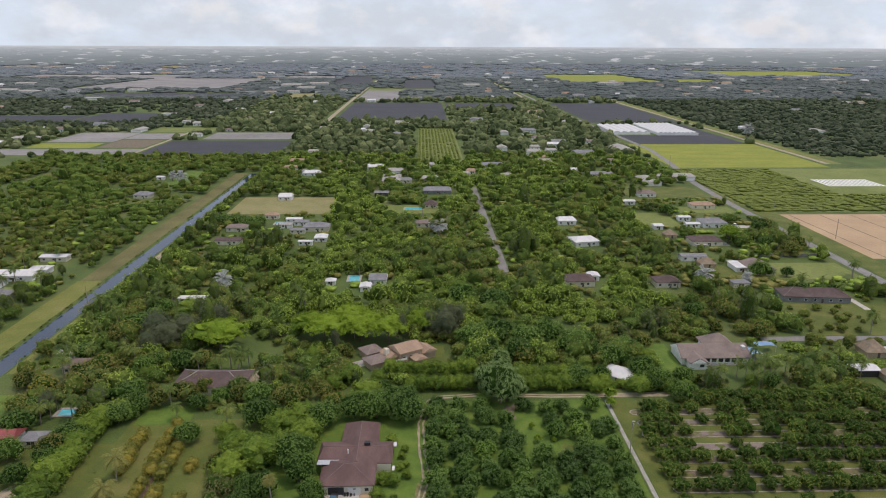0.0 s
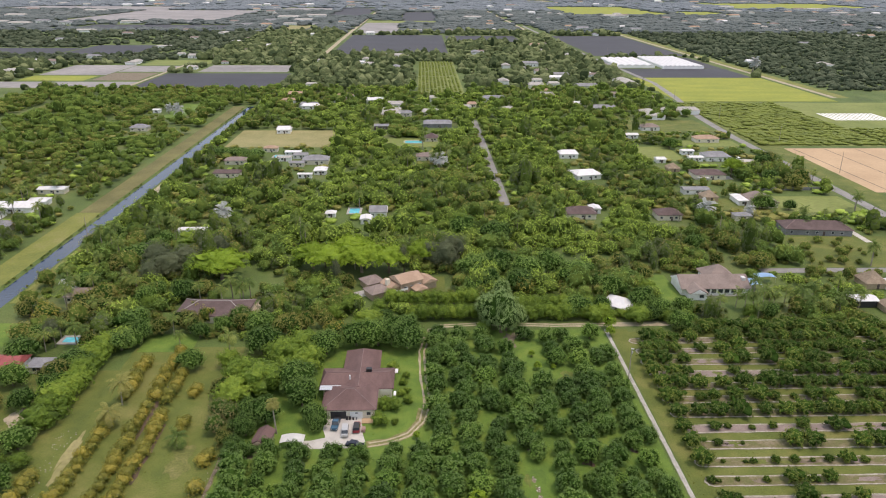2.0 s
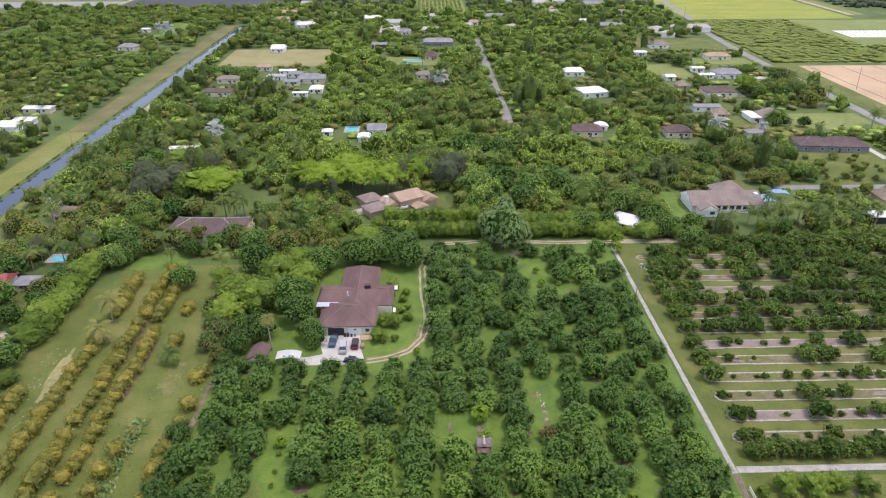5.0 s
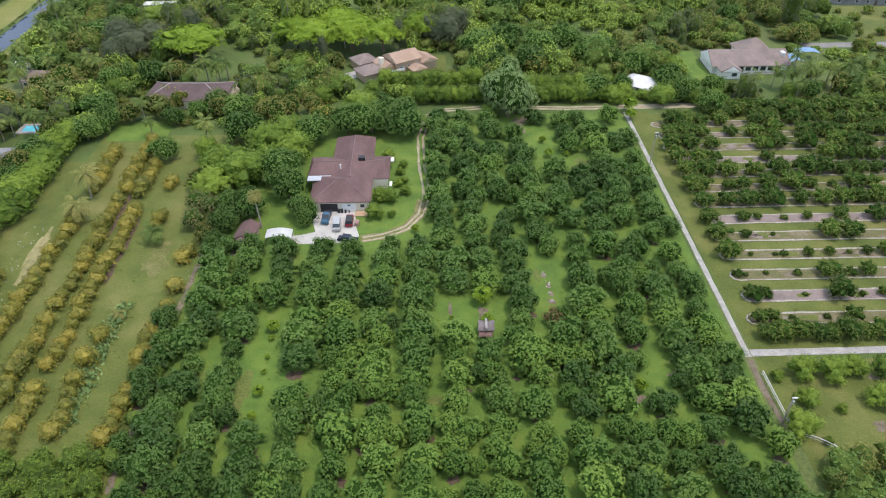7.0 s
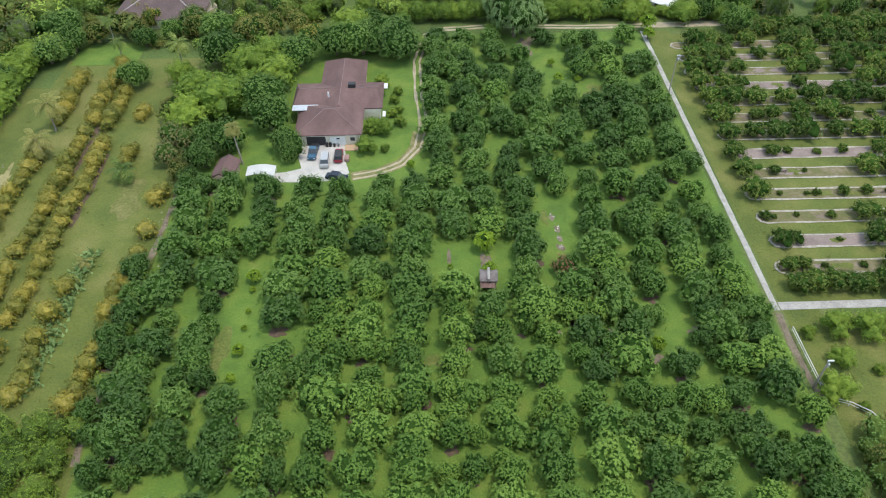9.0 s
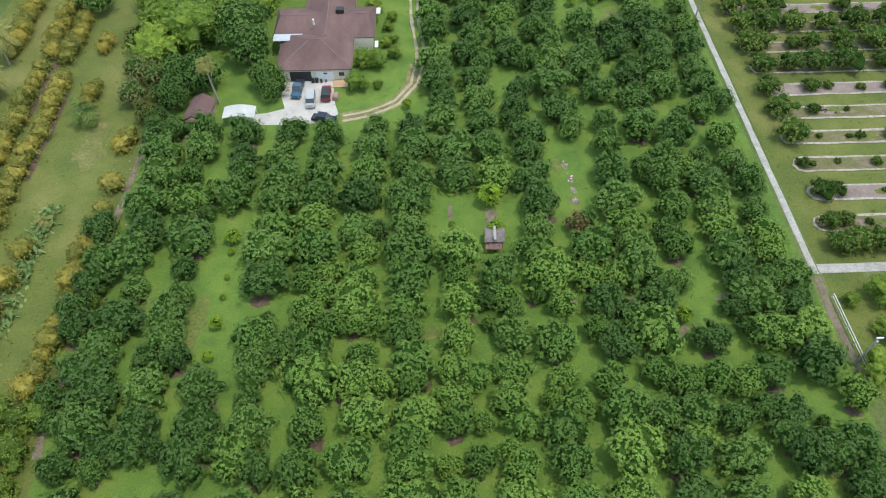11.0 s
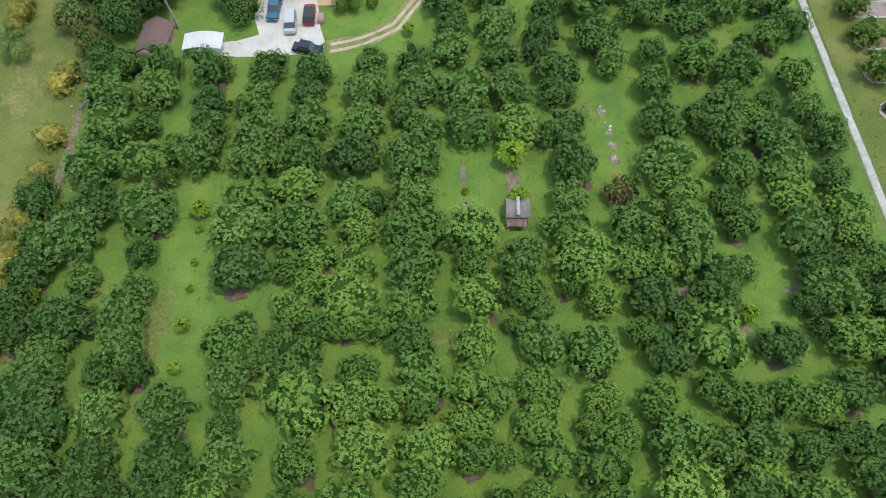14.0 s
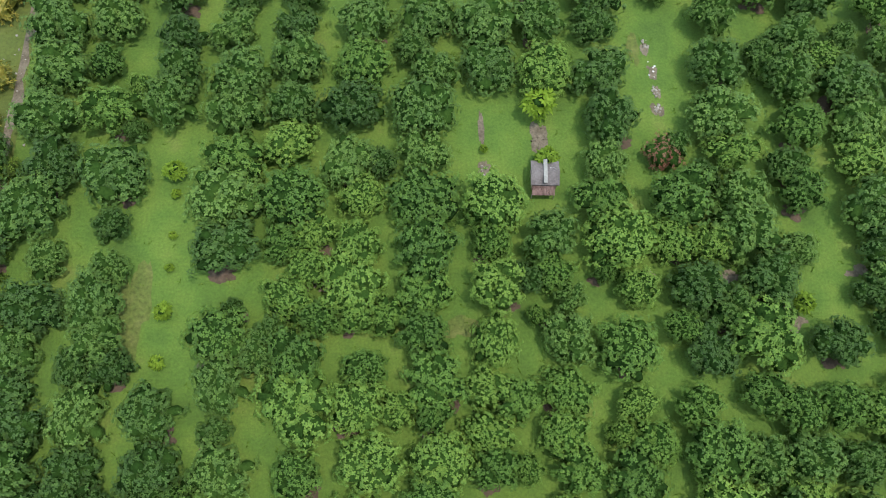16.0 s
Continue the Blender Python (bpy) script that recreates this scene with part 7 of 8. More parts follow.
# round the main house
for kd, x, y, s, sz in [("deep", -17.5, 84, 1.1, 1.0), ("deep", -22.5, 87, 1.0, 1.0), ("deep", -27, 86, 1.0, 1.05), ("deep", -34, 86, 0.9, 0.9), ("deep", -46.0, 52, 0.9, 0.95), ("deep", -48.5, 60, 1.0, 1.05), ("hedge", -47.5, 71, 1.6, 1.35), ("deep", -43, 81, 0.95, 0.9), ("deep", -41.6, 43.5, 0.62, 0.65), ("deep", -54.5, 44.5, 0.75, 0.8), ("deep", -58.9, 40.6, 0.62, 0.62), ("hedge", -58, 60, 1.9, 1.5), ("hedge", -53, 66, 1.2, 1.2), ("hedge", -65, 54, 1.6, 1.25), ("hedge", -56, 76, 1.6, 1.3), ("hedge", -66, 66, 1.5, 1.2), ("deep", -63, 82, 1.0, 1.0), ("flame", -64, 46, 0.8, 0.8), ("hedge", -71, 73, 1.0, 1.0), ("deep", -60.5, 33, 0.4, 0.45), ("flame", -62, 40, 0.5, 0.6), ("hedge", -50, 82, 1.7, 1.2), ("olive", -57, 93, 0.9, 0.9), ("deep", -66, 95, 0.9, 0.9), ("flame", -75, 106, 0.9, 0.8), ("yellow", -86, 105, 0.6, 0.9), ("olive", -92, 99, 0.8, 0.8), ("deep", -118, 60, 0.7, 0.7), ("deep", -122, 52, 0.7, 0.7), ("deep", -114, 34, 0.8, 0.7), ("hedge", -117, 26, 1.2, 0.8), ("deep", -111, 19, 0.7, 0.7),
    ("deep", -116, 72, 1.0, 0.8), ("olive", -119, 66, 0.9, 0.8), ("deep", -131, 64, 0.8, 0.8), ("hedge", -127, 40, 0.9, 0.6), ("deep", -121, 33, 0.7, 0.6), ("hedge", -124, 22, 1.0, 0.7), ("deep", -116, 10, 0.8, 0.7), ("olive", -131, 52, 0.7, 0.6), ("hedge", -110, 27, 0.8, 0.6), ("deep", -130, 29, 0.7, 0.6), ("deep", -142, 62, 0.8, 0.8), ("olive", -148, 70, 0.8, 0.8), ("deep", -147, 50, 0.9, 0.8), ("deep", -79, 96.5, 0.6, 0.65), ("olive", -88, 96, 0.6, 0.7), ("yellow", -87, 102, 0.6, 1.0), ("olive", -73, 98, 0.6, 0.7), ("hedge", -70, 102, 0.9, 0.8), ("hedge", 53, 105, 0.8, 0.5), ("hedge", 57, 105.5, 0.8, 0.45), ("hedge", 62, 105.5, 0.9, 0.5), ("deep", 66, 108, 0.6, 0.6), ("deep", 51, 109, 0.6, 0.7), ("hedge", 65, 116, 0.9, 0.8), ("deep", -40.5, 40.8, 0.5, 0.5), ("deep", -58.5, 38.5, 0.5, 0.55),
    # by the sandy track
    ("bamboo", 13.6, 94.5, 1.3, 1.35), ("bamboo", 9.5, 103, 0.9, 0.9), ("deep", 15.5, 95.5, 0.5, 0.8), ("bamboo", 19, 98.5, 0.75, 0.7), ("hedge", 8, 95, 0.8, 0.6), ("deep", 75, 96, 0.8, 0.75), ("deep", 70, 105, 0.8, 0.8), ("hedge", 78, 100, 1.0, 0.8), ("flame", 78, 93.5, 0.5, 0.6),
    # landmark crowns behind
    ("bright", -49, 146, 1.4, 1.45), ("bright", -37, 147, 1.45, 1.5), ("bright", -26, 146, 1.2, 1.4), ("bright", -57, 151, 1.1, 1.35), ("bright", -41, 156, 1.3, 1.5), ("bright", -12, 154, 1.1, 1.3), ("feather", -4, 150, 1.5, 1.0), ("feather", 0, 156, 1.3, 1.0), ("feather", -9, 152, 1.0, 0.9), ("feather", -46, 136, 0.5, 0.8), ("feather", -20, 146, 0.6, 1.0), ("feather", -118, 150, 1.6, 1.0), ("feather", -98, 158, 1.6, 1.0), ("deep", 8, 140, 1.2, 1.1), ("deep", 18, 145, 1.2, 1.1), ("deep", 28, 138, 1.2, 1.1), ("deep", 38, 144, 1.1, 1.1), ("deep", 46, 136, 1.1, 1.0), ("deep", 12, 128, 1.0, 1.0), ("deep", 24, 128, 1.0, 1.0), ("deep", 58, 122, 1.0, 1.0), ("deep", 66, 112, 0.9, 0.9), ("deep", 20, 180, 1.2, 1.2), ("deep", 6, 186, 1.2, 1.2), ("hedge", 4, 200, 1.8, 1.4), ("deep", -100, 122, 0.9, 0.9), ("olive", -128, 118, 1.0, 0.9), ("deep", -112, 118, 0.8, 0.8), ("feather", -133, 92, 0.8, 0.6), ("bright", 172, 290, 0.8, 1.5), ("deep", 168, 196, 0.8, 0.8), ("deep", 162, 226, 1.1, 0.9), ("deep", 178, 199, 0.6, 0.6), ("deep", 186, 199, 0.6, 0.6), ("deep", 160, 366, 0.9, 0.9), ("deep", 176, 226, 0.6, 0.6), ("flame", -66.5, 40, 0.8, 0.85), ("deep", -59, 46, 0.6, 0.7), ("olive", -63, 34.5, 0.45, 0.5), ("hedge", -60.5, 31, 0.6, 0.6), ("flame", -67, 47, 0.9, 0.9), ("olive", -69, 57, 0.6, 0.7), ("deep", -135, 341, 1.5, 0.75), ("deep", -122, 338, 1.4, 0.75), ("deep", -146, 345, 1.3, 0.7), ("olive", 197, 264, 1.0, 1.0), ("olive", 204, 272, 1.1, 1.1), ("olive", 208, 320, 1.1, 1.0), ("deep", 203, 316, 1.0, 0.9), ("deep", 190, 278, 0.9, 0.9)]:
    big(kd, x, y, s, sz)
# the tall leafy row west of the grove
for hy in (44, 49, 54, 59, 64, 69, 74, 79, 84):
    big("hedge", -112.6 + rng.uniform(-0.6, 0.6), hy + rng.uniform(-0.8, 0.8), rng.uniform(1.25, 1.5), rng.uniform(0.95, 1.15))
for hx, hy in [(-106.5, 86), (-104, 91), (-82.5, 72.5)]:
    big("deep", hx, hy, 0.7, 0.75)
# garden trees crowding round the hedge house, the long house and the pool
for kd, x, y, s, sz in [
    ("hedge", -38.6, 111.7, 1.33, 1.05), ("hedge", -30.7, 97.9, 1.53, 1.13), ("deep", -18.7, 93.0, 0.96, 0.79), ("yellow", -41.8, 92.0, 1.03, 1.00), ("hedge", -53.1, 127.8, 1.18, 0.98), ("deep", -46.0, 121.9, 0.59, 0.62), ("olive", -41.1, 132.1, 0.50, 0.61), ("deep", -51.0, 110.7, 0.63, 0.64), ("olive", -52.3, 98.3, 0.63, 0.67), ("hedge", -43.0, 106.1, 0.92, 0.88), ("deep", -36.8, 114.0, 0.50, 0.58), ("olive", -45.5, 99.0, 0.57, 0.64), ("deep", 6.4, 125.5, 0.78, 0.70), ("hedge", 13.9, 125.3, 1.18, 0.98),
    ("deep", 16.0, 106.1, 0.69, 0.66), ("hedge", 9.1, 106.2, 0.99, 0.90), ("bamboo", 16.4, 119.0, 0.70, 0.75), ("deep", 2.1, 133.5, 0.54, 0.59), ("feather", -52.2, 151.8, 0.51, 0.85), ("hedge", -2.6, 174.6, 1.73, 1.21), ("hedge", -15.0, 172.4, 1.37, 1.06), ("deep", 8.9, 144.7, 0.91, 0.77), ("hedge", -28.0, 109.6, 0.72, 0.79), ("deep", -25.2, 102.5, 0.48, 0.57), ("deep", -44.9, 137.1, 0.47, 0.56), ("olive", -28.8, 91.2, 0.55, 0.63), ("deep", 51.2, 140.5, 0.94, 0.78), ("deep", 54.2, 129.3, 0.81, 0.72),
    ("olive", 61.7, 137.4, 0.67, 0.69), ("deep", 66.2, 133.2, 0.84, 0.74), ("olive", 74.0, 137.2, 0.67, 0.69), ("hedge", 72.0, 125.1, 1.01, 0.91), ("deep", 79.4, 107.8, 0.74, 0.69), ("deep", 42.1, 107.4, 0.96, 0.79), ("hedge", 38.1, 107.5, 1.11, 0.95), ("hedge", 46.8, 101.7, 0.92, 0.88), ("hedge", 61.4, 101.5, 1.25, 1.01), ("deep", 67.6, 102.4, 0.59, 0.62), ("yellow", 85.6, 105.4, 0.72, 0.86), ("hedge", 71.2, 101.3, 0.65, 0.76), ("olive", 67.0, 149.1, 0.77, 0.74), ("deep", 106.7, 171.5, 0.83, 0.73),
    ("olive", 122.9, 171.2, 0.96, 0.84), ("olive", 108.8, 151.5, 0.59, 0.65), ("hedge", 65.6, 149.1, 0.71, 0.79), ("olive", 125.1, 148.1, 0.78, 0.74), ("deep", 109.0, 103.9, 0.66, 0.65), ("hedge", 102.0, 104.0, 0.72, 0.79), ("olive", -130.4, 110.2, 1.10, 0.91), ("olive", -120.6, 105.1, 0.99, 0.85), ("olive", -131.3, 100.5, 0.71, 0.71), ("olive", -119.3, 112.6, 0.67, 0.69), ("yellow", -140.0, 104.3, 1.34, 1.14), ("deep", -109.3, 97.8, 1.09, 0.85), ("olive", -149.5, 109.3, 0.73, 0.72), ("deep", -136.3, 91.6, 0.68, 0.66),
    ("deep", -108.2, 84.7, 0.91, 0.77), ("hedge", -113.7, 76.8, 1.47, 1.10), ("deep", -135.9, 79.2, 0.97, 0.80), ("olive", -119.1, 87.0, 0.57, 0.64), ("hedge", -109.7, 113.7, 0.93, 0.88), ("bright", -91.2, 140.6, 1.59, 1.45), ("feather", -113.3, 144.2, 1.68, 0.85), ("feather", -106.6, 150.7, 1.57, 0.85), ("feather", -116.1, 134.8, 1.09, 0.85), ("deep", -129.5, 157.9, 1.30, 0.95), ("deep", -138.9, 132.3, 0.87, 0.75), ("hedge", -145.3, 161.8, 1.24, 1.01), ("olive", -133.2, 147.8, 0.92, 0.82), ("olive", -122.2, 132.0, 0.79, 0.75),
    ("hedge", -123.5, 129.1, 1.18, 0.98), ("flame", -74.6, 101.8, 1.19, 1.07), ("olive", -99.0, 95.3, 0.66, 0.69), ("deep", -85.8, 92.8, 0.59, 0.61), ("yellow", -90.6, 109.0, 0.86, 0.92), ("deep", -149.1, 180.9, 1.16, 0.89), ("deep", -126.8, 176.6, 1.15, 0.88), ("hedge", -111.7, 176.3, 2.30, 1.30), ("olive", -93.1, 125.6, 0.70, 0.71), ("deep", -110.7, 125.9, 0.66, 0.65),
]:
    big(kd, x, y, s, sz)
# the double hedge north of the track
for hy, x0, x1 in [(117.2, -24, 6), (105.0, -16, 5), (112, 22, 51), (104.5, 22, 52)]:
    x = x0
    while x < x1:
        big("hedge", x, hy + rng.uniform(-0.6, 0.6), rng.uniform(0.82, 0.98), rng.uniform(0.80, 0.95))
        x += rng.uniform(2.8, 3.6)

# ---- woods ----
NOGO = [(x0 - 1, x1 + 1, y0 - 1, y1 + 1) for _, x0, x1, y0, y1, *_ in FIELDS if y0 < 900] + [(29.2, 32.8, 232, 475), (124, 430, 142, 150), (217, 225.5, 145, 420), (218, 240, 420, 600), (238, 255, 600, 1000), (-185, -158.5, 60, 545), (-62, 72, -80, 101.5), (-17, 53, 101, 118), (-62, -20, 134, 160), (-93, -75, 124, 142), (-105, -62, -60, 88), (50, 142, -60, 96), (-165, -157, 950, 1010)]
settled = len(NOGO)
for o in list(bpy.data.objects):
    if o.get("category") in ("house", "canopy", "pool", "car", "boat", "greenhouse") and o.parent is None:
        x, y = o.matrix_basis.translation.xy
        ch = [c for c in o.children if c.type == "MESH"]
        xs = [x + v[0] for c in ch for v in c.bound_box]
        ys = [y + v[1] for c in ch for v in c.bound_box]
        NOGO.append((min(xs) - 1.5, max(xs) + 1.5, min(ys) - 4.5, max(ys) + 1.0))
NOGO.append((-170, -100, 20, 80))
NG = np.array(NOGO)
FRONT = np.array([(x0, x1, y0) for n, x0, x1, y0, y1, *_ in FIELDS if n in ("lawn", "straw_lawn", "driveway") and 100 < y0 < 640] + [(x0, x1, y0) for x0, x1, y0, y1 in NOGO[settled:-1] if y1 - y0 < 60])


def sightline(x, y):
    """Ground south of a house or lawn, where growth stays low to open the camera's view."""
    return bool(np.any((FRONT[:, 0] - 1 < x) & (x < FRONT[:, 1] + 1) & (FRONT[:, 2] - 8 - 0.045 * FRONT[:, 2] < y) & (y < FRONT[:, 2] + 1)))


def free(x, y, margin=1.5, front=0.0):
    return not np.any((NG[:, 0] - margin < x) & (x < NG[:, 1] + margin) & (NG[:, 2] - margin - front < y) & (y < NG[:, 3] + margin * 0.6))


def wood_templates(seed, k, flecks, leaf, r=3.7, z1=7.2, tall=0.42, dark=True):
    return [leafy_crown(seed + i, r * (0.85 + 0.1 * (i % 3)), z1 * (0.72 + 0.15 * (i % 4)), k, flecks, leaf, tall + 0.03 * (i % 2), 1.0, dark) for i in range(6)]


W_ROW = wood_templates(335, 2, 9, 1.2, 3.4, 4.5, dark=False)
W_NEAR = [lobed_crown(300 + i, 3.7 * (0.85 + 0.1 * (i % 3)), 0.2, 7.2 * (0.72 + 0.15 * (i % 4)), 13, 104, 3, 0.60, 0.35, 0.33, (-0.1, 0.9), core=4) for i in range(6)]
W_MID = [lobed_crown(310 + i, 3.7 * (0.85 + 0.1 * (i % 3)), 0.2, 7.2 * (0.72 + 0.15 * (i % 4)), 11, 66, 3, 0.66, 0.38, 0.34, (-0.1, 0.9), core=3) for i in range(6)]
W_BACK = wood_templates(315, 2, 34, 0.95)
F_NEAR = [lobed_crown(320 + i, 2.4, 0.3, 8.0 + 0.5 * i, 13, 90, 4, 0.85, 0.20, 0.32, (0.2, 1.2), 0.5, core=3) for i in range(6)]
F_MID, F_BACK = wood_templates(325, 3, 50, 0.85, 2.3, 9.5, 0.46), wood_templates(330, 2, 24, 1.1, 2.3, 9.5, 0.46)
kinds = {"scrub": [], "deep": [], "olive": [], "hedge": [], "feather": [], "bright": [], "yellow": []}
q = np.random.RandomState(9)


def species(x, y):
    """Which wood grows where: broad drifts, with odd trees among them."""
    v = noise.noise(Vector((x * 0.017, y * 0.014, 3.1))) + 0.6 * noise.noise(Vector((x * 0.06, y * 0.06, 8.0))) + q.uniform(-0.25, 0.25)
    if x < -190 and y > 240:
        if y < 330 + 60 * noise.noise(Vector((x * 0.02, 3.0, 1.0))) and v > -0.3:
            return "scrub" if q.rand() < 0.75 else "olive"
        return "olive" if v > 0.05 else "deep"
    if abs(x) < 75 and 175 < y < 440:
        v += 0.42
    elif x < -95:
        v -= 0.12
    if q.rand() < 0.008:
        return "yellow"
    if v > 0.22:
        return "hedge"
    if v > -0.02:
        return "deep"
    if v > -0.25:
        return "olive"
    if v > -0.42:
        return "feather"
    return "deep"


def woods(x0, x1, y0, y1, step, smin, smax, dens=0.9):
    y = y0
    while y < y1:
        x = x0
        while x < x1:
            px, py = x + q.uniform(-0.45, 0.45) * step, y + q.uniform(-0.45, 0.45) * step
            open_ = noise.noise(Vector((px * 0.02, py * 0.02, 0.5))) > 0.42 or (112 < px < 217 and 102 < py < 141) or (135 < px < 216 and 225 < py < 372)
            s = smin + (smax - smin) * q.rand() ** 1.4
            if q.rand() < (0.35 if open_ else dens) and free(px, py, 1.9 * s, 3.5 * s):
                if sightline(px, py):
                    if q.rand() < 0.35:
                        x += step
                        continue
                    s *= 0.5
                kd = species(px, py)
                tpl = q.randint(6)
                kinds[kd].append((px, py, s, s * q.uniform(0.65, 1.1) * (1.3 if q.rand() < 0.12 else 1), q.uniform(0, 6.28), tpl))
            x += step
        y += step


woods(-155, 218, 89, 240, 5.6, 0.55, 1.5, 0.9)

woods(-156, 218, 240, 420, 5.6, 0.5, 1.45, 0.9)
woods(-330, -190, 130, 420, 6.6, 0.6, 1.15, 0.93)
woods(-400, 218, 420, 640, 7.4, 0.8, 1.35, 0.86)
woods(-240, -187, 95, 235, 6.0, 0.6, 1.1, 0.62)
woods(-105, -84, -60, -24, 3.6, 0.35, 0.7, 1.0)
for _ in range(150):
    py = 95 + 445 * q.rand()
    sd = q.rand() < 0.75
    px = -172.2 + q.uniform(-0.6, 0.4) if sd else -163.6 + q.uniform(-0.3, 0.9)
    s = q.uniform(0.1, 0.2)
    kinds["olive" if q.rand() < 0.6 else "deep"].append((px, py, s, s * 0.7, q.uniform(0, 6.28), q.randint(6)))
for _ in range(120):
    px, py = -157.6 + q.uniform(-1.2, 2.5), 195 + 345 * q.rand() ** 0.8
    if py > 330 or q.rand() < 0.4:
        kinds["deep" if q.rand() < 0.6 else "hedge"].append((px, py, q.uniform(0.5, 0.9), q.uniform(0.5, 0.8), q.uniform(0, 6.28), q.randint(6)))
for x0, x1, y0, y1, n in [(-64, -40, 100, 140, 26), (-37, -18, 106, 114, 5), (-66, -58, 140, 168, 8), (5, 22, 119, 135, 8), (22, 52, 118, 138, 18), (-8, 30, 138, 160, 14), (62, 80, 118, 128, 5), (124, 142, 99, 112, 9), (50, 72, 168, 186, 10), (84, 112, 143, 165, 14)]:
    for _ in range(n):
        px, py = q.uniform(x0, x1), q.uniform(y0, y1)
        kinds[("deep", "hedge", "hedge", "olive")[q.randint(4)]].append((px, py, q.uniform(0.55, 0.95), q.uniform(0.5, 0.85), q.uniform(0, 6.28), q.randint(6)))
NG = np.array(NOGO[:-1] + [(50, 150, -27, 96)])
for _ in range(130):
    px, py = q.uniform(51.0, 80), q.uniform(-60, -29.5)
    kinds["deep" if q.rand() < 0.6 else "olive"].append((px, py, q.uniform(0.4, 0.95), q.uniform(0.35, 0.75), q.uniform(0, 6.28), q.randint(6)))
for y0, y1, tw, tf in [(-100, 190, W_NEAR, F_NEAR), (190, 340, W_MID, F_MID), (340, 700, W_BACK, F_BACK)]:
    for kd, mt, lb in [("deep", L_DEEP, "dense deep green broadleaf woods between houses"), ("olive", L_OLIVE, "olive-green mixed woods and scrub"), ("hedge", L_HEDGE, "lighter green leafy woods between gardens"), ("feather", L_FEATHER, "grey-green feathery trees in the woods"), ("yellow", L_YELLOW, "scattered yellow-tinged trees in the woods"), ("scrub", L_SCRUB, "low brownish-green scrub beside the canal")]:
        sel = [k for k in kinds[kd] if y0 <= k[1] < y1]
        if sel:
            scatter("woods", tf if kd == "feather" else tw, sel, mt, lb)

bv_ = []
for _ in range(70):
    px, py = q.uniform(128, 216), q.choice([q.uniform(150, 160), q.uniform(137, 142), q.uniform(160, 182)])
    s = q.uniform(0.25, 0.7)
    bv_.append((px, py, s * 1.1, s, q.uniform(0, 6.28), q.randint(6)))
scatter("verge_bushes", W_NEAR, bv_, L_OLIVE, "scattered bushes along a residential road", "bushes")

# dense bushes south of the grove and beside the yard
BUSH = [lobed_crown(380 + i, 2.1, 0.05, 2.6 + 0.25 * i, 9, 105, 3, 0.38, 0.22, 0.36, (-0.2, 0.8), core=3) for i in range(6)]
bush = []
for _ in range(150):
    bush.append((q.uniform(-84, -63.2), q.uniform(-58, -25.5), q.uniform(0.6, 1.25), q.uniform(0.6, 1.3), q.uniform(0, 6.28), q.randint(6)))
for _ in range(16):
    bush.append((q.uniform(-63.6, -61.4), q.uniform(-25, 6), q.uniform(0.5, 0.85), q.uniform(0.6, 1.0), q.uniform(0, 6.28), q.randint(6)))
scatter("bushes", BUSH, bush, L_GARDEN, "dense leafy green bushes beside orchard rows", "bushes")

# undergrowth filling the gaps between the trees
NG = np.array(NOGO)
LOW = [lobed_crown(390 + i, 2.1, 0.05, 2.4 + 0.25 * i, 7, 46, 3, 0.55, 0.32, 0.38, (-0.2, 0.8), core=2) for i in range(6)]
under = {"hedge": [], "olive": []}
for x0, x1, y0, y1, n in [(-155, 218, 89, 240, 2000), (-156, 218, 240, 420, 800), (-330, -190, 130, 420, 350)]:
    for _ in range(n):
        px, py = q.uniform(x0, x1), q.uniform(y0, y1)
        if free(px, py, 0.5) and noise.noise(Vector((px * 0.02, py * 0.02, 0.5))) < 0.5:
            s = q.uniform(0.4, 0.8)
            under["hedge" if noise.noise(Vector((px * 0.03, py * 0.03, 9.5))) > 0 else "olive"].append((px, py, s * 1.2, s * 0.8, q.uniform(0, 6.28), q.randint(6)))
for kd, mt in (("hedge", L_HEDGE), ("olive", L_OLIVE)):
    scatter("undergrowth", LOW, [(x, y, k * 1.25, z * 1.15, a, i) for x, y, k, z, a, i in under[kd] if y < 200], mt, "low leafy undergrowth between woodland trees", "bushes")
    scatter("undergrowth", W_ROW, [u for u in under[kd] if u[1] >= 200], mt, "low leafy undergrowth between woodland trees", "bushes")

# the far orchard rows east of the road and the young light grove
rows = []
yy = 378.0
while yy < 556:
    x = 232
    while x < 322:
        if q.rand() < 0.92:
            s = q.uniform(0.6, 0.95)
            rows.append((x + q.uniform(-0.6, 0.6), yy + q.uniform(-0.7, 0.7), s * 1.35, s * 0.5, q.uniform(0, 6.28), q.randint(6)))
        x += 4.6
    yy += 6.5
for yy in np.arange(376, 432, 6.5):
    for x in np.arange(326, 470, 5):
        rows.append((x, yy + q.uniform(-0.7, 0.7), q.uniform(0.6, 1.0), 0.5, q.uniform(0, 6.28), q.randint(6)))
for yy in np.arange(602, 905, 6.0):
    if 740 < yy < 752:
        continue
    for x in np.arange(-15, 30, 4.2):
        if q.rand() < 0.85:
            rows.append((x, yy, 0.45, 0.33, q.uniform(0, 6.28), q.randint(6)))
scatter("grove_rows", W_ROW, rows, L_ORCH, "rows of yellow-green grove trees", "grove")

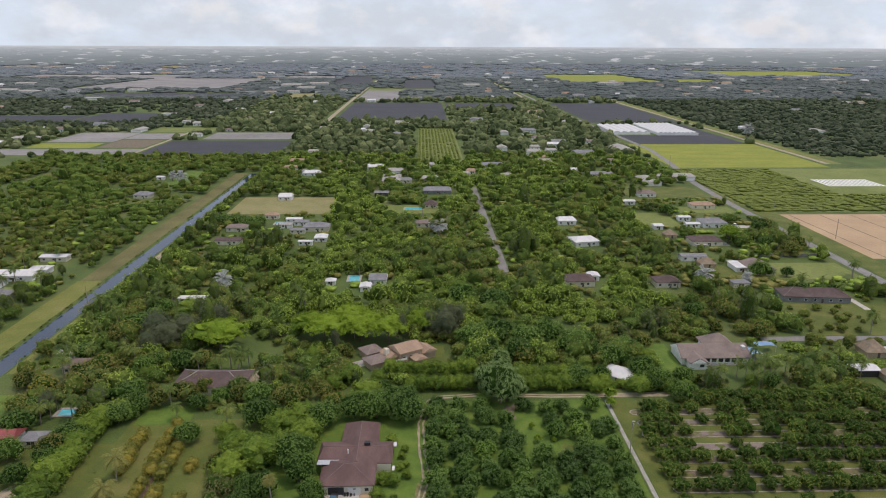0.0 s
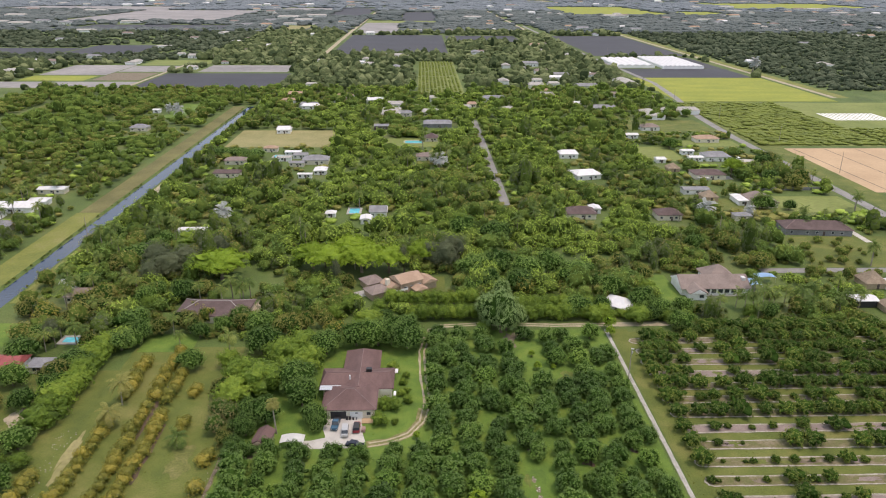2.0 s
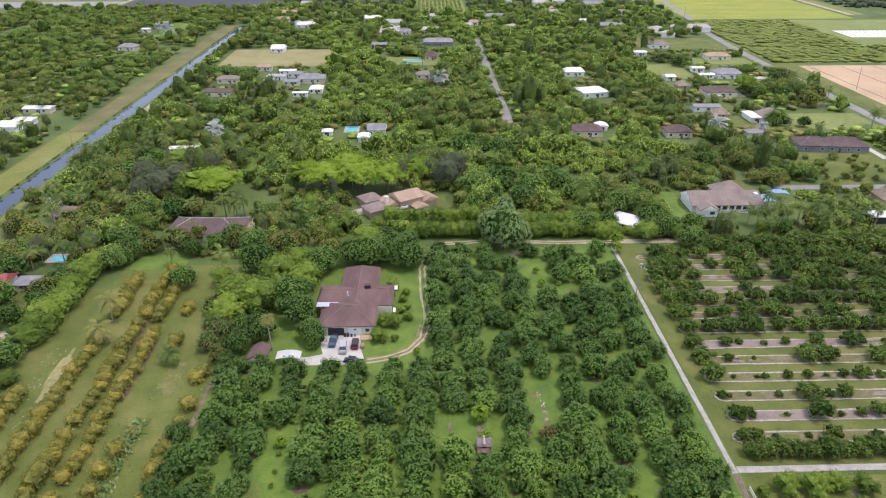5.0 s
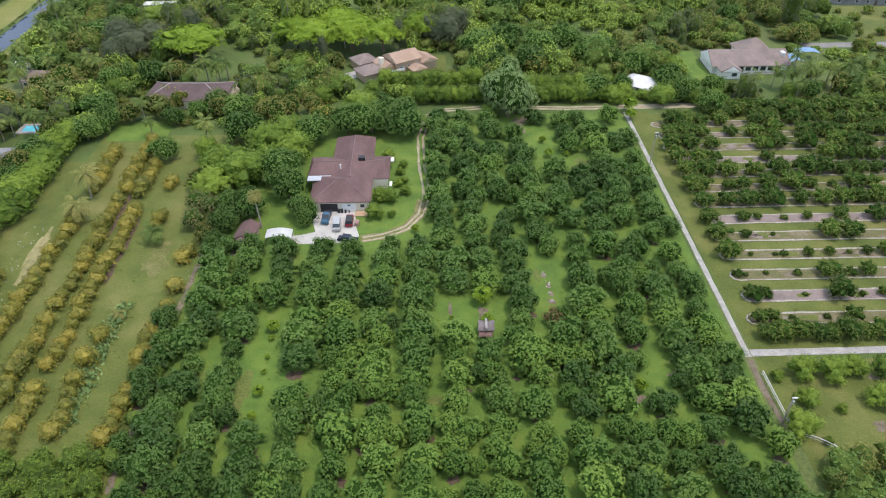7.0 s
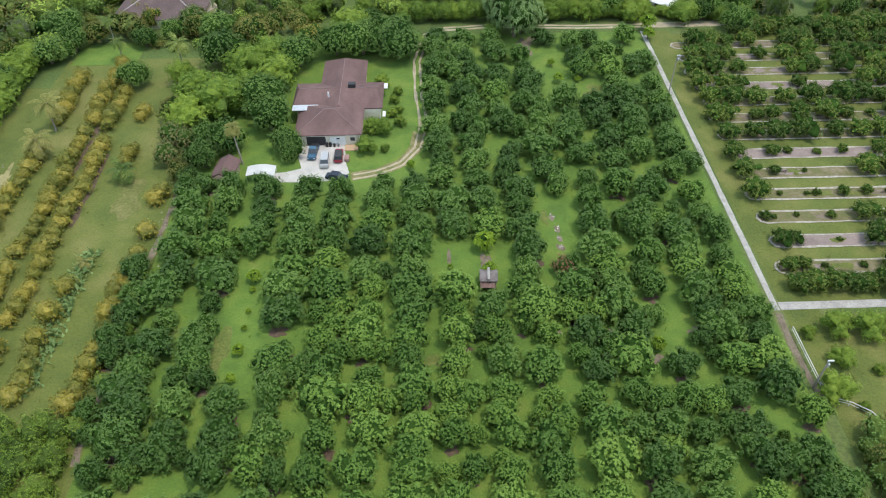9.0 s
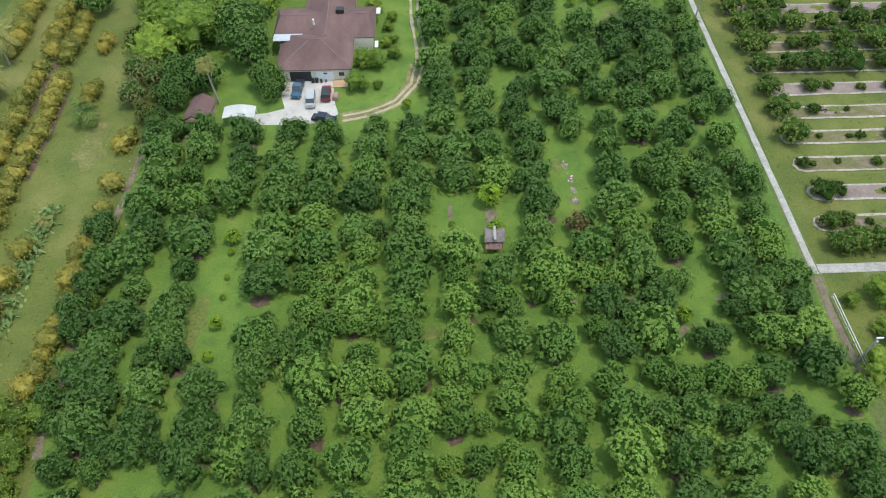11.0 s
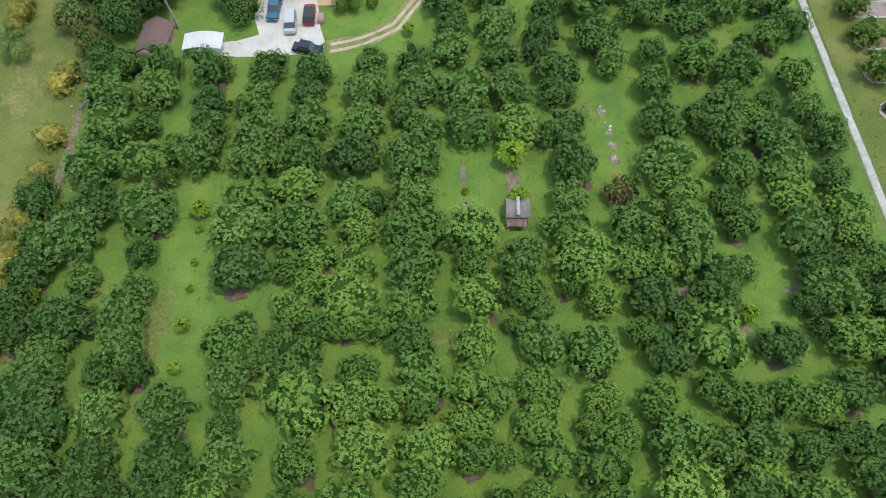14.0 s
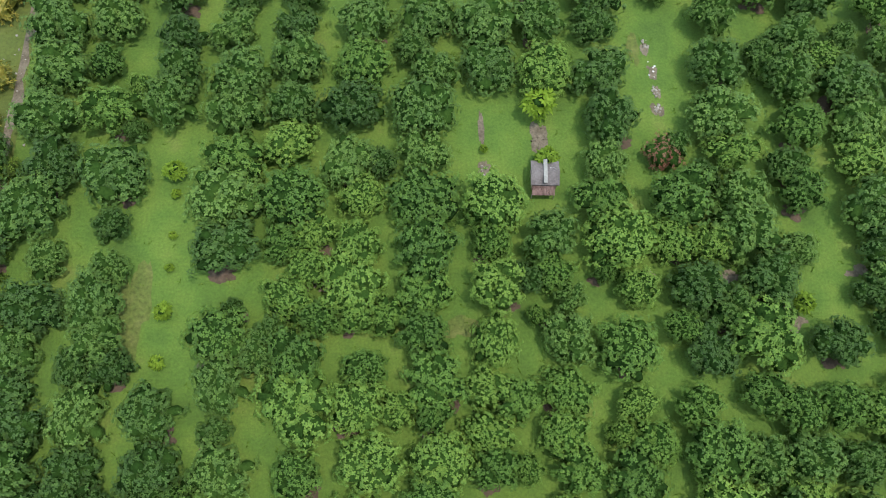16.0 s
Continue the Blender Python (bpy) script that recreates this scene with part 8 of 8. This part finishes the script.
# places of the far buildings; size and open ground before each fit the camera's view
NG = np.array([(min(x0, x1) - 5, max(x0, x1) + 5, y0 - 12, y1 + 4) for _, x0, x1, y0, y1, *_ in FIELDS] + [(232, 262, 560, 1720), (-174, -154, 960, 2560), (206, 232, 1340, 2700), (244, 360, 825, 955)])
q2 = np.random.RandomState(77)
FARB = []
while len(FARB) < 230:
    y = 480 * math.exp(q2.uniform(0, 2.1))
    x = q2.uniform(-0.62, 0.62) * (y + 117)
    if not free(x, y, 8) or (x > 405 and y < 1500 and q2.rand() < 0.85) or (y < 640 and not (-150 < x < 215)):
        continue
    FARB.append((x, y, q2.randint(6), q2.uniform(0.8, 1.3) * (1 + max(0, y - 1200) / 1500)))

# farther woods, coarser
FT = [leafy_crown(340 + i, 5.0, 5.2 + 0.9 * i, 2, 3, 2.0, 0.6, dark=False) for i in range(6)]
NG = np.concatenate([NG, [(x - 9 * k, x + 9 * k, y - 8 - 0.022 * y, y + 6) for x, y, _, k in FARB]])
far = []
y = 640.0
while y < 1450:
    st = 8.8 + (y - 640) * 0.0045
    half = 0.68 * (y + 117) + 60
    x = -half
    while x < half:
        px, py = x + q.uniform(-0.5, 0.5) * st, y + q.uniform(-0.5, 0.5) * st
        thin = noise.noise(Vector((px * 0.008, py * 0.008, 2.5))) > 0.30 and px < 380
        if q.rand() < (0.4 if thin else 0.9) and free(px, py, 0):
            s = (0.55 + 0.75 * q.rand() ** 1.6) * st / 9
            far.append((px, py, s, s * q.uniform(0.7, 1.15), q.uniform(0, 6.28), q.randint(6)))
        x += st
    y += st
dense = [h for h in far if h[0] > 398 or (h[0] < -330 and h[1] > 880)]
scatter("distant_woods", FT, [h for h in far if not (h[0] > 398 or (h[0] < -330 and h[1] > 880))], L_HAZED, "distant green woods and gardens, bluish with painted haze", "woods")
scatter("distant_woods", FT, [(x, y, s * 0.9, z * 0.62, a, i) for x, y, s, z, a, i in dense], L_HAZEDDARK, "distant dense dark green woods with some haze painted in", "woods")
HT = [leafy_crown(360 + i, 9.0, 7.0 + i, 2, 0, 4.0, 0.72, dark=False) for i in range(6)]
far_spots = []
y = 1450.0
while y < 4700:
    st = 14.5 + (y - 1450) * 0.011
    half = 0.68 * (y + 117) + 100
    x = -half
    while x < half:
        px, py = x + q.uniform(-0.5, 0.5) * st, y + q.uniform(-0.5, 0.5) * st
        v = noise.noise(Vector((px * 0.0022, py * 0.004, 5.5)))
        if q.rand() < (0.92 if v < 0.2 else 0.5) and free(px, py, 0):
            s = q.uniform(0.85, 1.6) * st / 15
            far_spots.append((px, py, s, min(1.0, s) * q.uniform(0.35, 0.8), q.uniform(0, 6.28), q.randint(6)))
        x += st
    y += st
# the haze sits in the leaf colours, stronger beyond 2500 m
scatter("far_woods", HT, [h for h in far_spots if h[1] < 2500], L_HAZIER, "far woods towards the horizon, greyed by painted haze", "woods")
scatter("far_woods", HT, [h for h in far_spots if h[1] >= 2500], L_HAZIEST, "far woods just below the horizon, pale with painted haze", "woods")

# ---- distant buildings ----
roofs = [M_WHITEROOF, M_GREYROOF, M_CONC, M_TANROOF, M_GREYBROWN, M_CONC]
temps = []
for k, mt in enumerate(roofs):
    w, d = [(14, 9), (18, 10), (12, 9), (15, 9), (14, 10), (30, 14)][k]
    temps.append((mt, w, d))
far_t = {}
for x, y, k, s in FARB:
    if k not in far_t:
        mt, w, d = temps[k]
        far_t[k] = house("distant_building", x, y, w, d, 3.2, 1.8, mt, M_WHITEWALL, "distant low building among trees", hip=0.3, windows=2)
        far_t[k]["group"] = "distant buildings"
    else:
        c = copy_thing(far_t[k], pose(x, y, 0, 0, 0, q.choice([0, 90, 0, 180])))
        c.scale = (s, s, min(s, 1.8))

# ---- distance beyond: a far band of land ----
# Glowing backdrop; its ramp paints the haze, paling upwards to the sky's colour.
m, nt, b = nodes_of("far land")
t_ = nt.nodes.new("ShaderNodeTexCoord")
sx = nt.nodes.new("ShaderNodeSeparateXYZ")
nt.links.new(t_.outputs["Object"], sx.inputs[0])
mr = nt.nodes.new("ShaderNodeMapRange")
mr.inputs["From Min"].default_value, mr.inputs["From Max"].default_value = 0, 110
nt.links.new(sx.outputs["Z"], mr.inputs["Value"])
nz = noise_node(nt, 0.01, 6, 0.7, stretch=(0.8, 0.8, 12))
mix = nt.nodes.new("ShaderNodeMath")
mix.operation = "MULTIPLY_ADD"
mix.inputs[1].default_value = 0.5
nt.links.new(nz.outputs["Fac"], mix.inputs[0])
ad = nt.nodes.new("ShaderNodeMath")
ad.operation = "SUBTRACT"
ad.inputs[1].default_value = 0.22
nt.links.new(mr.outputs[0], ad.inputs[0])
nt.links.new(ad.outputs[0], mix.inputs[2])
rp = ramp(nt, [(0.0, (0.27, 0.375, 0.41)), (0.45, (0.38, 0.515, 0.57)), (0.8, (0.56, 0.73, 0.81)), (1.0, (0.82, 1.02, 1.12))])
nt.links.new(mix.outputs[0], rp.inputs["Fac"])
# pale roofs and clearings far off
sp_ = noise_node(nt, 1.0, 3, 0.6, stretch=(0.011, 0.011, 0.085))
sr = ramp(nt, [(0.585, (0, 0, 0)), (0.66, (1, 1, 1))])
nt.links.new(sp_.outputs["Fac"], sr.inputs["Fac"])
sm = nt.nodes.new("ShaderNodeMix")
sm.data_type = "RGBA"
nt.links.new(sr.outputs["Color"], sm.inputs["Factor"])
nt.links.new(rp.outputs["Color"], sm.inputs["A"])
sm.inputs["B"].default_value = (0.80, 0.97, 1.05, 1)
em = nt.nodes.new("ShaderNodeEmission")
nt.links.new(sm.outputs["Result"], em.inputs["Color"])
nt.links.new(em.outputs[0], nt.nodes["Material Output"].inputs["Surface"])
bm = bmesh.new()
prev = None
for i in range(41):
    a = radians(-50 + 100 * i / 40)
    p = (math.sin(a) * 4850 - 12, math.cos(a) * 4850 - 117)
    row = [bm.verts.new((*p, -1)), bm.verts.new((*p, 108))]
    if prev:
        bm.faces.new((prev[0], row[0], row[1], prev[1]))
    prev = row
tagged(part("backdrop", bm, m), "glowing horizon backdrop with haze painted into its colour", "distance", kind="structure")
